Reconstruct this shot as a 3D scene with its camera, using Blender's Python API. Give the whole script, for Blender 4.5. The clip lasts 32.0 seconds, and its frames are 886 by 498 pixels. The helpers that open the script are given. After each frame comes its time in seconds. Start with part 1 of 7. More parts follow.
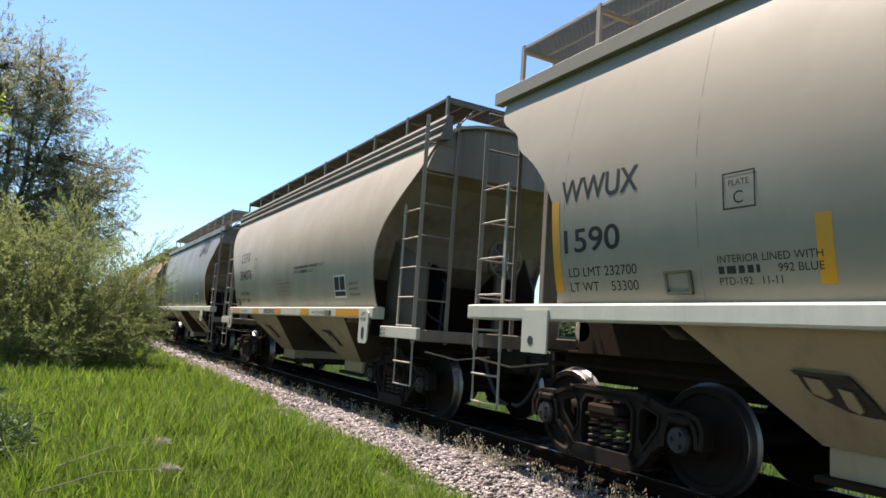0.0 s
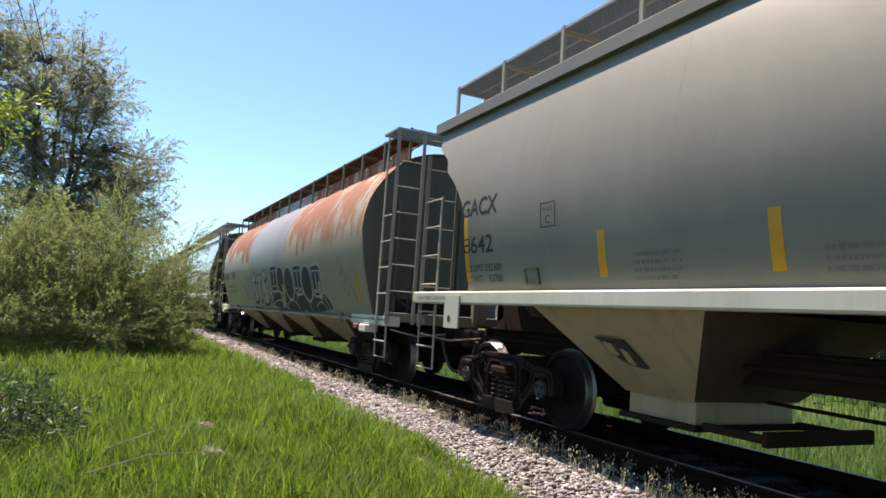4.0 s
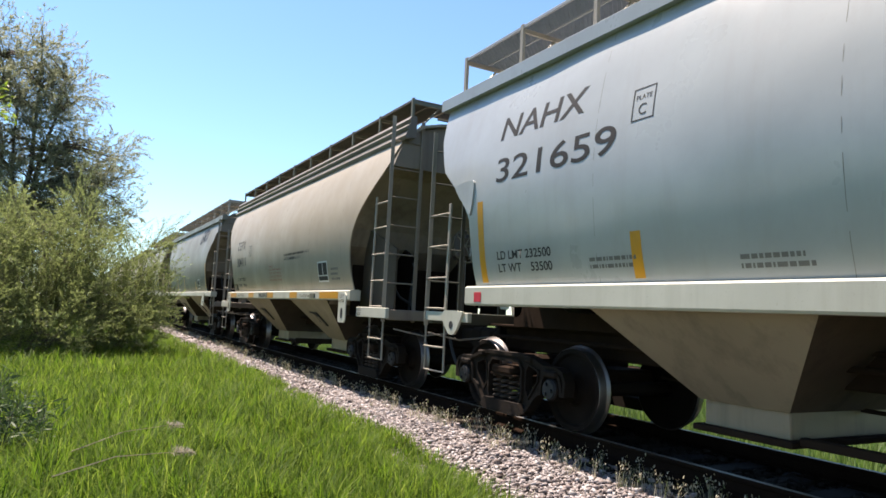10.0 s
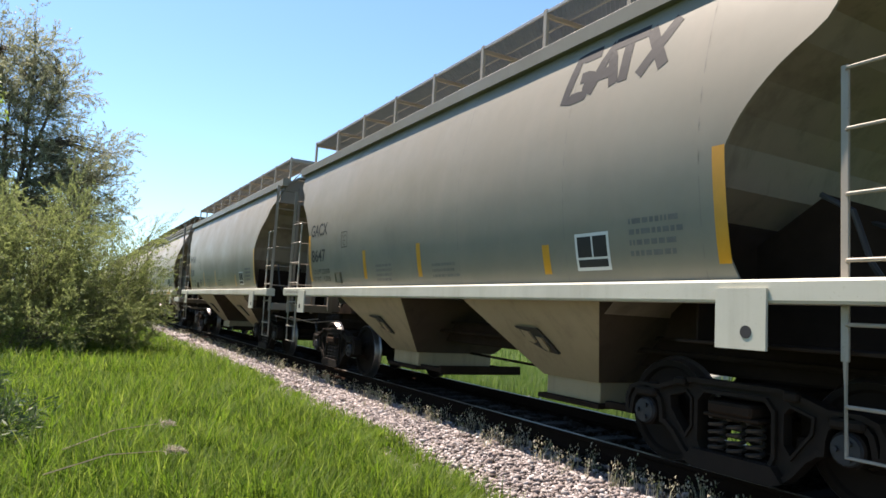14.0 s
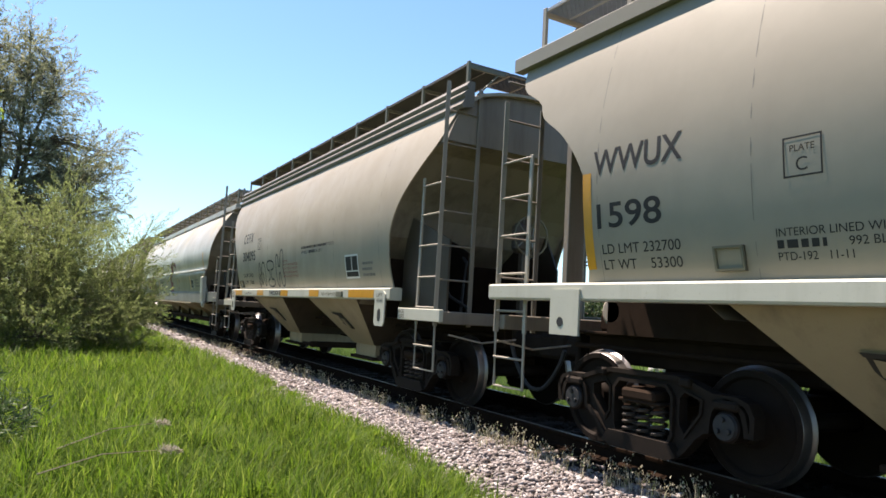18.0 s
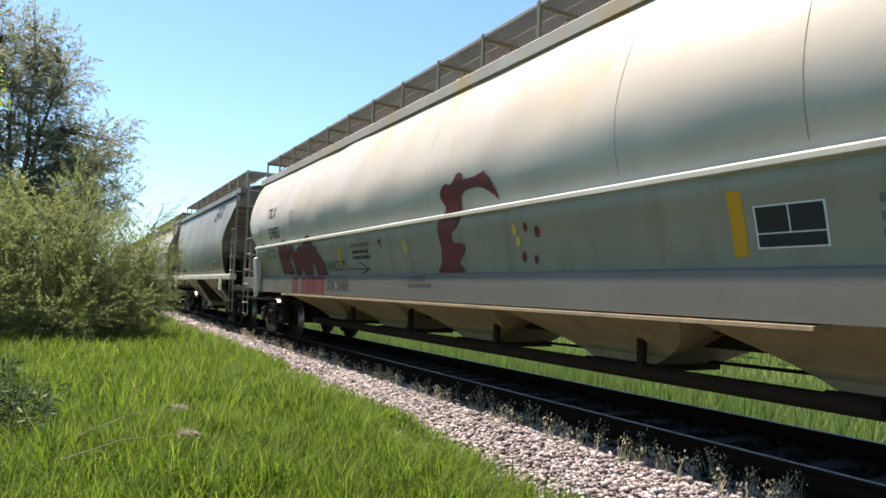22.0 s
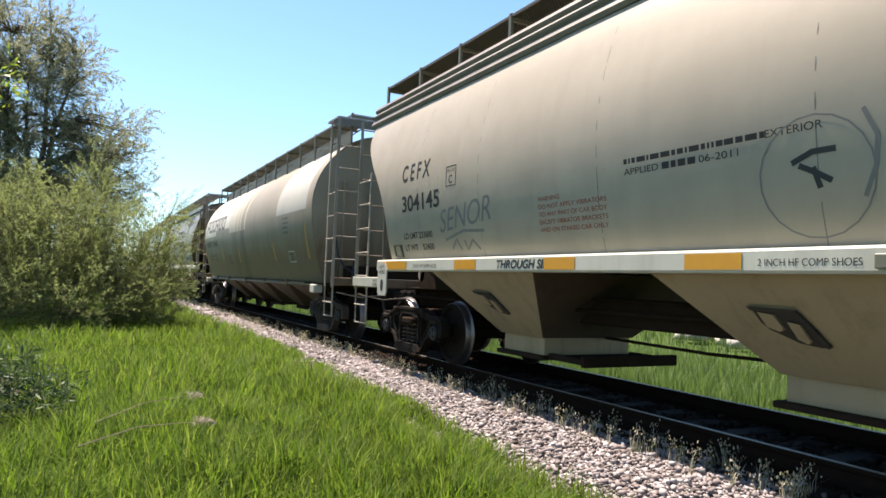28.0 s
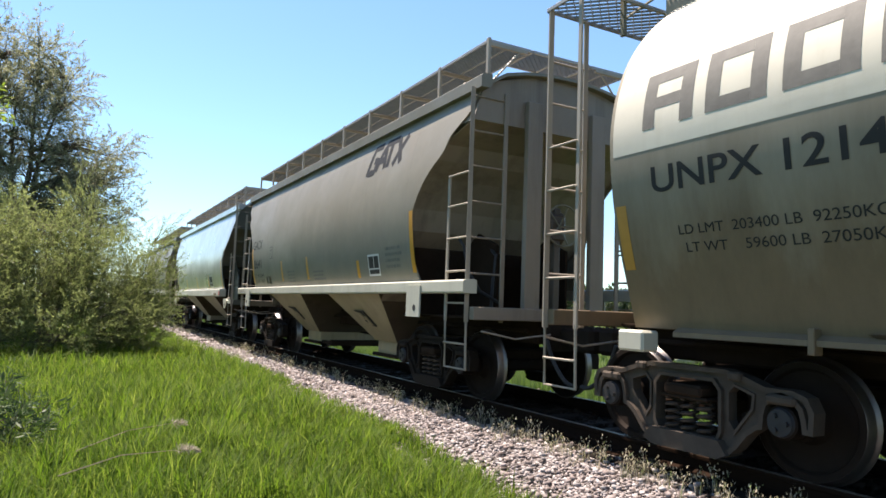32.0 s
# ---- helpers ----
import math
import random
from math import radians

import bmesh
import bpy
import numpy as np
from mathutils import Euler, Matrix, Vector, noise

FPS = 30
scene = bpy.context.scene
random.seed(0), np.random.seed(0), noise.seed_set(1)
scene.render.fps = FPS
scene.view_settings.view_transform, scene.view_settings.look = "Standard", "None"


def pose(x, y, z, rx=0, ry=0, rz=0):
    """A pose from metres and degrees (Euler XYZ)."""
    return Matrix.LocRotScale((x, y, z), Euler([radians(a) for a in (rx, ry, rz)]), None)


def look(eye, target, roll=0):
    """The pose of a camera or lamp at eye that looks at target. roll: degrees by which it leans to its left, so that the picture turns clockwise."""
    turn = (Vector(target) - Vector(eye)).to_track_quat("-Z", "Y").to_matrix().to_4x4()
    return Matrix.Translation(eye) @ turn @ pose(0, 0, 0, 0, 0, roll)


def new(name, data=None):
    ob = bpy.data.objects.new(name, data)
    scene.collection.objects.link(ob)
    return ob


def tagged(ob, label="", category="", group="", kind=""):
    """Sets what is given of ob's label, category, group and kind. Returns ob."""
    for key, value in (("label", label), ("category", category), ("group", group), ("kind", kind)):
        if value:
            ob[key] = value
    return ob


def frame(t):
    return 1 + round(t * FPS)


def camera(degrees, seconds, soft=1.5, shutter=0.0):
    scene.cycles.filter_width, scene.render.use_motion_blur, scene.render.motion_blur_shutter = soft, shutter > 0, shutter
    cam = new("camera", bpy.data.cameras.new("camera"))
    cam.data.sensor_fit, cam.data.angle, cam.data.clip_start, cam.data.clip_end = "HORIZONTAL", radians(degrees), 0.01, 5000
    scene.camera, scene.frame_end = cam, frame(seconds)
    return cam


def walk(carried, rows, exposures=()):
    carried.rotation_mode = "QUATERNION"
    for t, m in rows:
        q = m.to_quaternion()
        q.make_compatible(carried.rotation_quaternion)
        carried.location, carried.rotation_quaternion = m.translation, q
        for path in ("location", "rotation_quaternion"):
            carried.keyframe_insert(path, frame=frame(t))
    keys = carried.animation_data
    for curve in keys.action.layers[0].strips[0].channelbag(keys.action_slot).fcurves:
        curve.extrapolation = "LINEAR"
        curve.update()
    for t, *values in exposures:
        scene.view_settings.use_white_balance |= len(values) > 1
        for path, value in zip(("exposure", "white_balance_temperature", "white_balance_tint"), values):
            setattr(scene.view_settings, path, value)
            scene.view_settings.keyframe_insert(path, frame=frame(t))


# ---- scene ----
cam = camera(66.46, 32.0, soft=1.6)
EYE = (-5.743, 0.0, 1.205)
# seconds, yaw, pitch, roll of the camera held in the hand
PATH = [
    (0.0, -29.68, 7.14, -3.92),
    (0.5, -29.74, 7.15, -3.77),
    (1.0, -30.30, 7.35, -3.73),
    (1.5, -30.35, 7.33, -3.77),
    (2.0, -30.27, 7.05, -3.86),
    (2.5, -29.74, 8.89, -3.70),
    (3.0, -28.44, 9.74, -4.21),
    (3.5, -28.05, 6.88, -4.30),
    (4.0, -26.69, 5.81, -3.83),
    (4.5, -26.85, 5.30, -4.18),
    (6.5, -28.26, 4.73, -3.83),
    (7.0, -28.36, 5.06, -3.72),
    (7.5, -28.41, 5.13, -3.65),
    (8.0, -28.51, 4.88, -3.40),
    (8.5, -28.82, 4.75, -3.02),
    (9.0, -29.10, 5.02, -3.03),
    (9.5, -29.05, 5.22, -2.93),
    (10.0, -29.05, 5.53, -2.99),
    (10.5, -29.10, 5.69, -3.10),
    (11.0, -29.25, 5.64, -3.02),
    (11.5, -29.43, 5.51, -3.02),
    (12.0, -29.42, 5.37, -3.10),
    (12.5, -29.37, 5.29, -3.03),
    (13.0, -29.41, 5.35, -2.96),
    (13.5, -29.59, 5.52, -3.20),
    (15.5, -29.58, 5.24, -3.37),
    (16.0, -29.73, 5.37, -3.77),
    (16.5, -29.70, 5.32, -3.32),
    (17.0, -29.79, 5.62, -3.18),
    (17.5, -30.17, 5.74, -3.30),
    (18.0, -29.93, 5.50, -3.41),
    (18.5, -30.01, 5.18, -3.37),
    (19.0, -29.76, 4.98, -3.41),
    (19.5, -29.55, 4.79, -3.08),
    (20.0, -29.44, 4.66, -2.96),
    (20.5, -29.56, 4.40, -3.12),
    (21.0, -29.09, 3.84, -2.54),
    (21.5, -29.03, 3.72, -2.29),
    (22.0, -28.97, 3.78, -2.06),
    (22.5, -28.83, 3.74, -1.88),
    (23.0, -28.63, 3.63, -1.68),
    (23.5, -28.50, 3.56, -1.65),
    (24.0, -28.40, 3.36, -1.59),
    (24.5, -28.43, 3.45, -1.53),
    (26.5, -28.42, 3.17, -1.80),
    (27.0, -28.08, 3.03, -2.02),
    (27.5, -28.02, 2.72, -2.03),
    (28.0, -27.90, 2.90, -2.24),
    (28.5, -27.87, 3.24, -2.28),
    (29.0, -27.89, 3.76, -2.40),
    (29.5, -27.89, 4.08, -2.49),
    (30.0, -27.94, 4.23, -2.62),
    (30.5, -28.19, 4.54, -2.58),
    (31.0, -28.55, 4.72, -2.42),
    (31.5, -28.79, 4.98, -2.40),
    (32.0, -28.90, 5.02, -2.08),
]
walk(cam, [(t, pose(*EYE, 90 + p, r, y)) for t, y, p, r in PATH],
     exposures=[(0.0, 1.58, 7000, 20), (4.5, 1.58, 7000, 20), (8.0, 1.68, 7000, 20), (24.0, 1.72, 7000, 20), (28.0, 1.77, 7000, 20), (32.0, 1.73, 7000, 20)])

# ---- light ----
SUN_EL, SUN_AZ = 65.0, 344.0          # azimuth clockwise from +y
world = bpy.data.worlds.new("sky")
scene.world = world
world.use_nodes = True
wn = world.node_tree
sky = wn.nodes.new("ShaderNodeTexSky")
sky.sky_type, sky.sun_disc = "NISHITA", False
sky.sun_elevation, sky.sun_rotation = radians(SUN_EL), radians(SUN_AZ)
sky.air_density, sky.dust_density, sky.ozone_density = 1.0, 0.15, 2.0
tint = wn.nodes.new("ShaderNodeMix")
tint.data_type, tint.blend_type = "RGBA", "MULTIPLY"
tint.inputs[0].default_value = 1.0
tint.inputs[7].default_value = (1.0, 1.32, 1.43, 1)
wn.links.new(sky.outputs[0], tint.inputs[6])
wn.links.new(tint.outputs[2], wn.nodes["Background"].inputs[0])
wn.nodes["Background"].inputs[1].default_value = 0.053
sun_data = bpy.data.lights.new("sun", "SUN")
sun_data.energy, sun_data.angle, sun_data.color = 5.0, radians(0.55), (1.0, 0.95, 0.85)
sun = new("sun", sun_data)
_a, _e = radians(SUN_AZ), radians(SUN_EL)
SUN_DIR = Vector((math.sin(_a) * math.cos(_e), math.cos(_a) * math.cos(_e), math.sin(_e)))
sun.matrix_world = look(SUN_DIR * 60, (0, 0, 0))


# ---- materials ----
def nodes_of(name):
    m = bpy.data.materials.new(name)
    m.use_nodes = True
    return m, m.node_tree, m.node_tree.nodes["Principled BSDF"]


def link(nt, a, b):
    nt.links.new(a, b)


def noise_node(nt, scale, detail=4.0, rough=0.55, stretch=(1, 1, 1), coords="Object", offset=0.0):
    tc = nt.nodes.new("ShaderNodeTexCoord")
    mp = nt.nodes.new("ShaderNodeMapping")
    mp.inputs["Scale"].default_value = stretch
    mp.inputs["Location"].default_value = (offset, offset * 1.7, offset * 0.6)
    nz = nt.nodes.new("ShaderNodeTexNoise")
    nz.inputs["Scale"].default_value, nz.inputs["Detail"].default_value, nz.inputs["Roughness"].default_value = scale, detail, rough
    link(nt, tc.outputs[coords], mp.inputs[0])
    link(nt, mp.outputs[0], nz.inputs["Vector"])
    return nz.outputs["Fac"]


def ramp(nt, fac, stops):
    r = nt.nodes.new("ShaderNodeValToRGB")
    while len(r.color_ramp.elements) < len(stops):
        r.color_ramp.elements.new(0.5)
    for e, (pos, c) in zip(r.color_ramp.elements, stops):
        e.position = pos
        e.color = (*c, 1) if not isinstance(c, (int, float)) else (c, c, c, 1)
    link(nt, fac, r.inputs[0])
    return r.outputs[0]


def mix(nt, fac, a, b, mode="MIX"):
    n = nt.nodes.new("ShaderNodeMix")
    n.data_type, n.blend_type = "RGBA", mode
    for socket, val in ((n.inputs[0], fac), (n.inputs[6], a), (n.inputs[7], b)):
        if hasattr(val, "links"):
            link(nt, val, socket)
        elif isinstance(val, (int, float)):
            socket.default_value = val
        else:
            socket.default_value = (*val, 1)
    return n.outputs[2]


def bump(nt, bsdf, height, strength, distance):
    b = nt.nodes.new("ShaderNodeBump")
    b.inputs["Strength"].default_value, b.inputs["Distance"].default_value = strength, distance
    link(nt, height, b.inputs["Height"])
    link(nt, b.outputs[0], bsdf.inputs["Normal"])


def paint(name, col, dirt=(0.2, 0.17, 0.13), amount=0.45, rough=0.5, off=0.0, spot=0.0, stain=None, gloss=0.15):
    """Weathered wagon paint: cloudy fading, vertical grime streaks, fine specks."""
    m, nt, b = nodes_of(name)
    cloud = ramp(nt, noise_node(nt, 0.9, 5, 0.6, offset=off), [(0.38, 0.0), (0.72, 1.0)])
    c = mix(nt, cloud, tuple(v * 0.9 for v in col), tuple(min(1, v * 1.07) for v in col))
    streak = ramp(nt, noise_node(nt, 3.2, 5, 0.65, stretch=(1, 1, 0.09), offset=off + 3), [(0.5, 0.0), (0.78, 1.0)])
    grime = nt.nodes.new("ShaderNodeMath")
    grime.operation = "MULTIPLY"
    grime.inputs[1].default_value = amount
    link(nt, streak, grime.inputs[0])
    c = mix(nt, grime.outputs[0], c, dirt)
    speck = ramp(nt, noise_node(nt, 38, 3, 0.7, offset=off), [(0.62, 0.0), (0.72, 1.0)])
    s2 = nt.nodes.new("ShaderNodeMath")
    s2.operation = "MULTIPLY"
    s2.inputs[1].default_value = 0.12 + spot
    link(nt, speck, s2.inputs[0])
    c = mix(nt, s2.outputs[0], c, dirt)
    if stain:
        # run-off stains that start under the roof hatches
        tc = nt.nodes.new("ShaderNodeTexCoord")
        sep = nt.nodes.new("ShaderNodeSeparateXYZ")
        link(nt, tc.outputs["Object"], sep.inputs[0])
        up = nt.nodes.new("ShaderNodeMapRange")
        up.inputs["From Min"].default_value, up.inputs["From Max"].default_value = 2.7, 3.6
        link(nt, sep.outputs["Z"], up.inputs["Value"])
        sp = ramp(nt, noise_node(nt, 0.75, 5, 0.7, stretch=(1, 1, 0.5), offset=off + 8), [(0.5, 0.0), (0.68, 0.75)])
        m2 = nt.nodes.new("ShaderNodeMath")
        m2.operation = "MULTIPLY"
        link(nt, sp, m2.inputs[0])
        link(nt, up.outputs[0], m2.inputs[1])
        c = mix(nt, m2.outputs[0], c, stain)
    link(nt, c, b.inputs["Base Color"])
    link(nt, ramp(nt, cloud, [(0.0, rough + 0.1), (1.0, rough - 0.08)]), b.inputs["Roughness"])
    b.inputs["Specular IOR Level"].default_value = 0.28
    b.inputs["Coat Weight"].default_value, b.inputs["Coat Roughness"].default_value = gloss, 0.22
    bump(nt, b, noise_node(nt, 2.2, 3, 0.5, offset=off), 0.12, 0.02)
    return m


def rusty_paint(name, col, rust, top, off=0.0):
    """Paint that has flaked to rust in patches high on the body, with ragged lower edges."""
    m, nt, b = nodes_of(name)
    tc = nt.nodes.new("ShaderNodeTexCoord")
    sep = nt.nodes.new("ShaderNodeSeparateXYZ")
    link(nt, tc.outputs["Object"], sep.inputs[0])
    ragged = ramp(nt, noise_node(nt, 2.0, 8, 0.7, stretch=(1, 1, 0.22), offset=off), [(0.3, 0.0), (0.7, 1.0)])
    yy = nt.nodes.new("ShaderNodeMapRange")
    yy.inputs["From Min"].default_value, yy.inputs["From Max"].default_value = -10.0, 10.0
    link(nt, sep.outputs["Y"], yy.inputs["Value"])
    w2 = ramp(nt, yy.outputs[0], [(0.0, 1.0), (0.405, 1.0), (0.408, 0.0), (0.645, 0.0), (0.648, 1.0), (1.0, 1.0)])
    add = nt.nodes.new("ShaderNodeMath")
    add.operation = "MULTIPLY_ADD"
    add.inputs[1].default_value = 1.0
    link(nt, ragged, add.inputs[0])
    hz = nt.nodes.new("ShaderNodeMapRange")
    hz.inputs["From Min"].default_value, hz.inputs["From Max"].default_value = top - 0.9, top + 0.9
    hz.inputs["To Min"].default_value, hz.inputs["To Max"].default_value = -0.75, 0.75
    link(nt, sep.outputs["Z"], hz.inputs["Value"])
    link(nt, hz.outputs[0], add.inputs[2])
    bare = ramp(nt, add.outputs[0], [(0.5, 0.0), (0.58, 1.0)])
    gaps = ramp(nt, noise_node(nt, 1.8, 7, 0.7, stretch=(1, 1, 0.1), offset=off + 5), [(0.40, 0.0), (0.47, 1.0)])
    f = mix(nt, gaps, (0.0, 0.0, 0.0), bare)
    fac = nt.nodes.new("ShaderNodeMath")
    fac.operation = "MULTIPLY"
    link(nt, f, fac.inputs[0])
    link(nt, w2, fac.inputs[1])
    cloud = ramp(nt, noise_node(nt, 0.8, 5, 0.6, offset=off), [(0.35, 0.0), (0.75, 1.0)])
    base = mix(nt, w2, mix(nt, cloud, (0.165, 0.157, 0.158), (0.213, 0.203, 0.204)), mix(nt, cloud, tuple(v * 0.82 for v in col), col))
    rusty = mix(nt, noise_node(nt, 7, 6, 0.7, stretch=(1, 1, 0.3), offset=off), tuple(v * 0.6 for v in rust), tuple(v * 1.35 for v in rust))
    link(nt, mix(nt, fac.outputs[0], base, rusty), b.inputs["Base Color"])
    link(nt, ramp(nt, fac.outputs[0], [(0.0, 0.45), (1.0, 0.9)]), b.inputs["Roughness"])
    bump(nt, b, noise_node(nt, 2.2, 3, 0.5, offset=off), 0.12, 0.02)
    return m


def grimed_and_shaded(name, col, dirt, z_low, z_high, off=0.0, runs=()):
    """Pale paint under brown grime that has run and dried in ragged streaks between two heights, with the lower side's
    shade painted in.
    """
    m, nt, b = nodes_of(name)
    tc = nt.nodes.new("ShaderNodeTexCoord")
    sep = nt.nodes.new("ShaderNodeSeparateXYZ")
    link(nt, tc.outputs["Object"], sep.inputs[0])
    # fade with height: darker below, where shade is put in along with grime
    hz = nt.nodes.new("ShaderNodeMapRange")
    hz.inputs["From Min"].default_value, hz.inputs["From Max"].default_value = z_low, z_high
    hz.inputs["To Min"].default_value, hz.inputs["To Max"].default_value = 0.62, -0.42
    link(nt, sep.outputs["Z"], hz.inputs["Value"])
    add = nt.nodes.new("ShaderNodeMath")
    add.operation = "ADD"
    link(nt, noise_node(nt, 1.7, 6, 0.68, stretch=(1, 1, 0.16), offset=off), add.inputs[0])
    link(nt, hz.outputs[0], add.inputs[1])
    fac = ramp(nt, add.outputs[0], [(0.35, 0.0), (0.85, 0.92)])
    cloud = ramp(nt, noise_node(nt, 0.9, 5, 0.6, offset=off + 2), [(0.35, 0.0), (0.72, 1.0)])
    base = mix(nt, cloud, tuple(v * 0.88 for v in col), col)
    spots = mix(nt, noise_node(nt, 5.0, 6, 0.7, stretch=(1, 1, 0.35), offset=off), tuple(v * 0.65 for v in dirt), tuple(v * 1.4 for v in dirt))
    c = mix(nt, fac, base, spots)
    if runs:
        # spilled cargo that has run down at a few places along the wagon: (place, half width, strength), soft and wavering
        wob = nt.nodes.new("ShaderNodeMath")
        wob.operation = "MULTIPLY_ADD"
        wob.inputs[1].default_value = 0.3
        link(nt, noise_node(nt, 2.4, 5, 0.7, stretch=(1, 1, 0.25), offset=off + 9), wob.inputs[0])
        link(nt, sep.outputs["Y"], wob.inputs[2])
        yy = nt.nodes.new("ShaderNodeMapRange")
        yy.inputs["From Min"].default_value, yy.inputs["From Max"].default_value = -0.85, 4.15
        link(nt, wob.outputs[0], yy.inputs["Value"])
        stops = []
        for y, w, f in sorted(runs):
            stops += [((y - w * 1.6 + 1.0) / 5, 0.0), ((y - w * 0.6 + 1.0) / 5, f), ((y + w * 0.6 + 1.0) / 5, f), ((y + w * 1.6 + 1.0) / 5, 0.0)]
        fine = ramp(nt, noise_node(nt, 9.0, 4, 0.7, stretch=(1, 1, 0.08), offset=off + 4), [(0.3, 0.55), (0.65, 1.0)])
        c = mix(nt, mix(nt, 1.0, ramp(nt, yy.outputs[0], stops), fine, "MULTIPLY"), c, tuple(v * 0.6 for v in dirt))
    link(nt, c, b.inputs["Base Color"])
    b.inputs["Roughness"].default_value = 0.5
    b.inputs["Specular IOR Level"].default_value = 0.3
    bump(nt, b, noise_node(nt, 2.2, 3, 0.5, offset=off), 0.12, 0.02)
    return m


def plain(name, col, rough=0.6, metal=0.0, var=0.25, scale=9.0, bumps=0.2, dist=0.004, spec=0.4):
    m, nt, b = nodes_of(name)
    n = noise_node(nt, scale, 5, 0.65)
    link(nt, mix(nt, n, tuple(v * (1 - var) for v in col), tuple(min(1, v * (1 + var)) for v in col)), b.inputs["Base Color"])
    b.inputs["Roughness"].default_value, b.inputs["Metallic"].default_value = rough, metal
    b.inputs["Specular IOR Level"].default_value = spec
    bump(nt, b, noise_node(nt, scale * 3, 3, 0.6), bumps, dist)
    return m


def island(name, cols, rough=0.6, trans=0.0, spec=0.3, patches=0.0):
    """Every loose piece takes its own colour out of a range; patches: how far whole clumps differ."""
    m, nt, b = nodes_of(name)
    g = nt.nodes.new("ShaderNodeNewGeometry")
    own = ramp(nt, g.outputs["Random Per Island"], [(i / (len(cols) - 1), c) for i, c in enumerate(cols)])
    if patches:
        clump = ramp(nt, noise_node(nt, 2.1, 5, 0.65), [(0.3, 1 - patches), (0.7, 1.0)])
        own = mix(nt, 1.0, own, clump, "MULTIPLY")
    link(nt, own, b.inputs["Base Color"])
    b.inputs["Roughness"].default_value = rough
    b.inputs["Specular IOR Level"].default_value = spec
    if trans:
        t = nt.nodes.new("ShaderNodeBsdfTranslucent")
        link(nt, ramp(nt, g.outputs["Random Per Island"], [(i / (len(cols) - 1), tuple(min(1, v * 1.5) for v in c)) for i, c in enumerate(cols)]), t.inputs[0])
        mx = nt.nodes.new("ShaderNodeMixShader")
        mx.inputs[0].default_value = trans
        link(nt, b.outputs[0], mx.inputs[1])
        link(nt, t.outputs[0], mx.inputs[2])
        link(nt, mx.outputs[0], nt.nodes["Material Output"].inputs[0])
    return m


def per_object(name, cols, rough=0.85):
    m, nt, b = nodes_of(name)
    g = nt.nodes.new("ShaderNodeObjectInfo")
    c = ramp(nt, g.outputs["Random"], [(i / (len(cols) - 1), c) for i, c in enumerate(cols)])
    n = noise_node(nt, 25, 4, 0.6)
    link(nt, mix(nt, ramp(nt, n, [(0.35, 0.0), (0.8, 0.4)]), c, (0.05, 0.042, 0.035)), b.inputs["Base Color"])
    b.inputs["Roughness"].default_value, b.inputs["Specular IOR Level"].default_value = rough, 0.08
    bump(nt, b, noise_node(nt, 60, 3, 0.6), 0.4, 0.004)
    return m


BEIGE = (0.308, 0.263, 0.196)
P_BEIGE = paint("beige_paint", BEIGE, amount=0.28, off=1)
P_BEIGE2 = paint("sandy_paint", (0.230, 0.204, 0.154), amount=0.38, off=5)
P_GREY = paint("grey_paint", (0.164, 0.153, 0.123), amount=0.42, off=2)
P_GREY2 = paint("warm_grey_paint", (0.179, 0.164, 0.125), amount=0.45, off=8)
P_WHITE = paint("pale_grey_paint", (0.295, 0.304, 0.292), amount=0.28, off=3, rough=0.3, gloss=0.9)
P_CREAM = paint("cream_paint", (0.385, 0.352, 0.29), (0.33, 0.25, 0.12), 0.22, 0.42, off=4, stain=(0.42, 0.28, 0.1))
P_CYL = grimed_and_shaded("silver_grey_paint", (0.26, 0.225, 0.165), (0.125, 0.087, 0.05), 1.2, 3.2, off=6, runs=((0.05, 0.28, 0.8), (1.3, 0.35, 0.4)))
P_RUST = rusty_paint("flaking_paint", (0.274, 0.226, 0.159), (0.178, 0.061, 0.027), 2.8, off=7)
P_SILL = paint("white_sill_paint", (0.444, 0.429, 0.350), (0.214, 0.185, 0.133), 0.4, 0.5, off=9, spot=0.15)
P_HOP = paint("tan_hopper_paint", (0.3, 0.228, 0.135), (0.07, 0.045, 0.027), 0.5, off=10)
P_HOPG = paint("grey_hopper_paint", (0.26, 0.205, 0.14), (0.065, 0.045, 0.032), 0.55, off=11)
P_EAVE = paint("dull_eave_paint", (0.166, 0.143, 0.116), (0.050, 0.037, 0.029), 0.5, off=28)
P_LOWER = paint("shaded_lower_paint", (0.235, 0.206, 0.145), (0.13, 0.07, 0.04), 0.45, off=27)
P_HOPD = paint("dark_hopper_and_shaded_slope", (0.085, 0.062, 0.043), (0.035, 0.025, 0.018), 0.6, off=26)
P_END = paint("grimy_end_paint", (0.2, 0.168, 0.132), (0.055, 0.042, 0.031), 0.65, off=12)
# much darker than the end paint: the end recess's shade is in this colour
P_GUSSET = paint("grimy_shaded_gusset", (0.054, 0.041, 0.030), (0.04, 0.029, 0.02), 0.7, off=30)
P_FBAND = grimed_and_shaded("faded_side_paint", (0.27, 0.235, 0.175), (0.135, 0.1, 0.06), 1.3, 3.3, off=31)
# hopper slopes: brown grime plus their shade, both put into the colour
P_SLOPE_SHADE = paint("grimy_shaded_slope", (0.07, 0.05, 0.036), (0.025, 0.018, 0.013), 0.7, 0.85, off=36, gloss=0.0)
P_FBAND2 = grimed_and_shaded("pale_faded_paint", (0.42, 0.4, 0.345), (0.17, 0.15, 0.11), 1.6, 2.9, off=33)
M_SPRAY_W = plain("pale_spray_paint", (0.327, 0.327, 0.304), 0.6, var=0.25, scale=4)
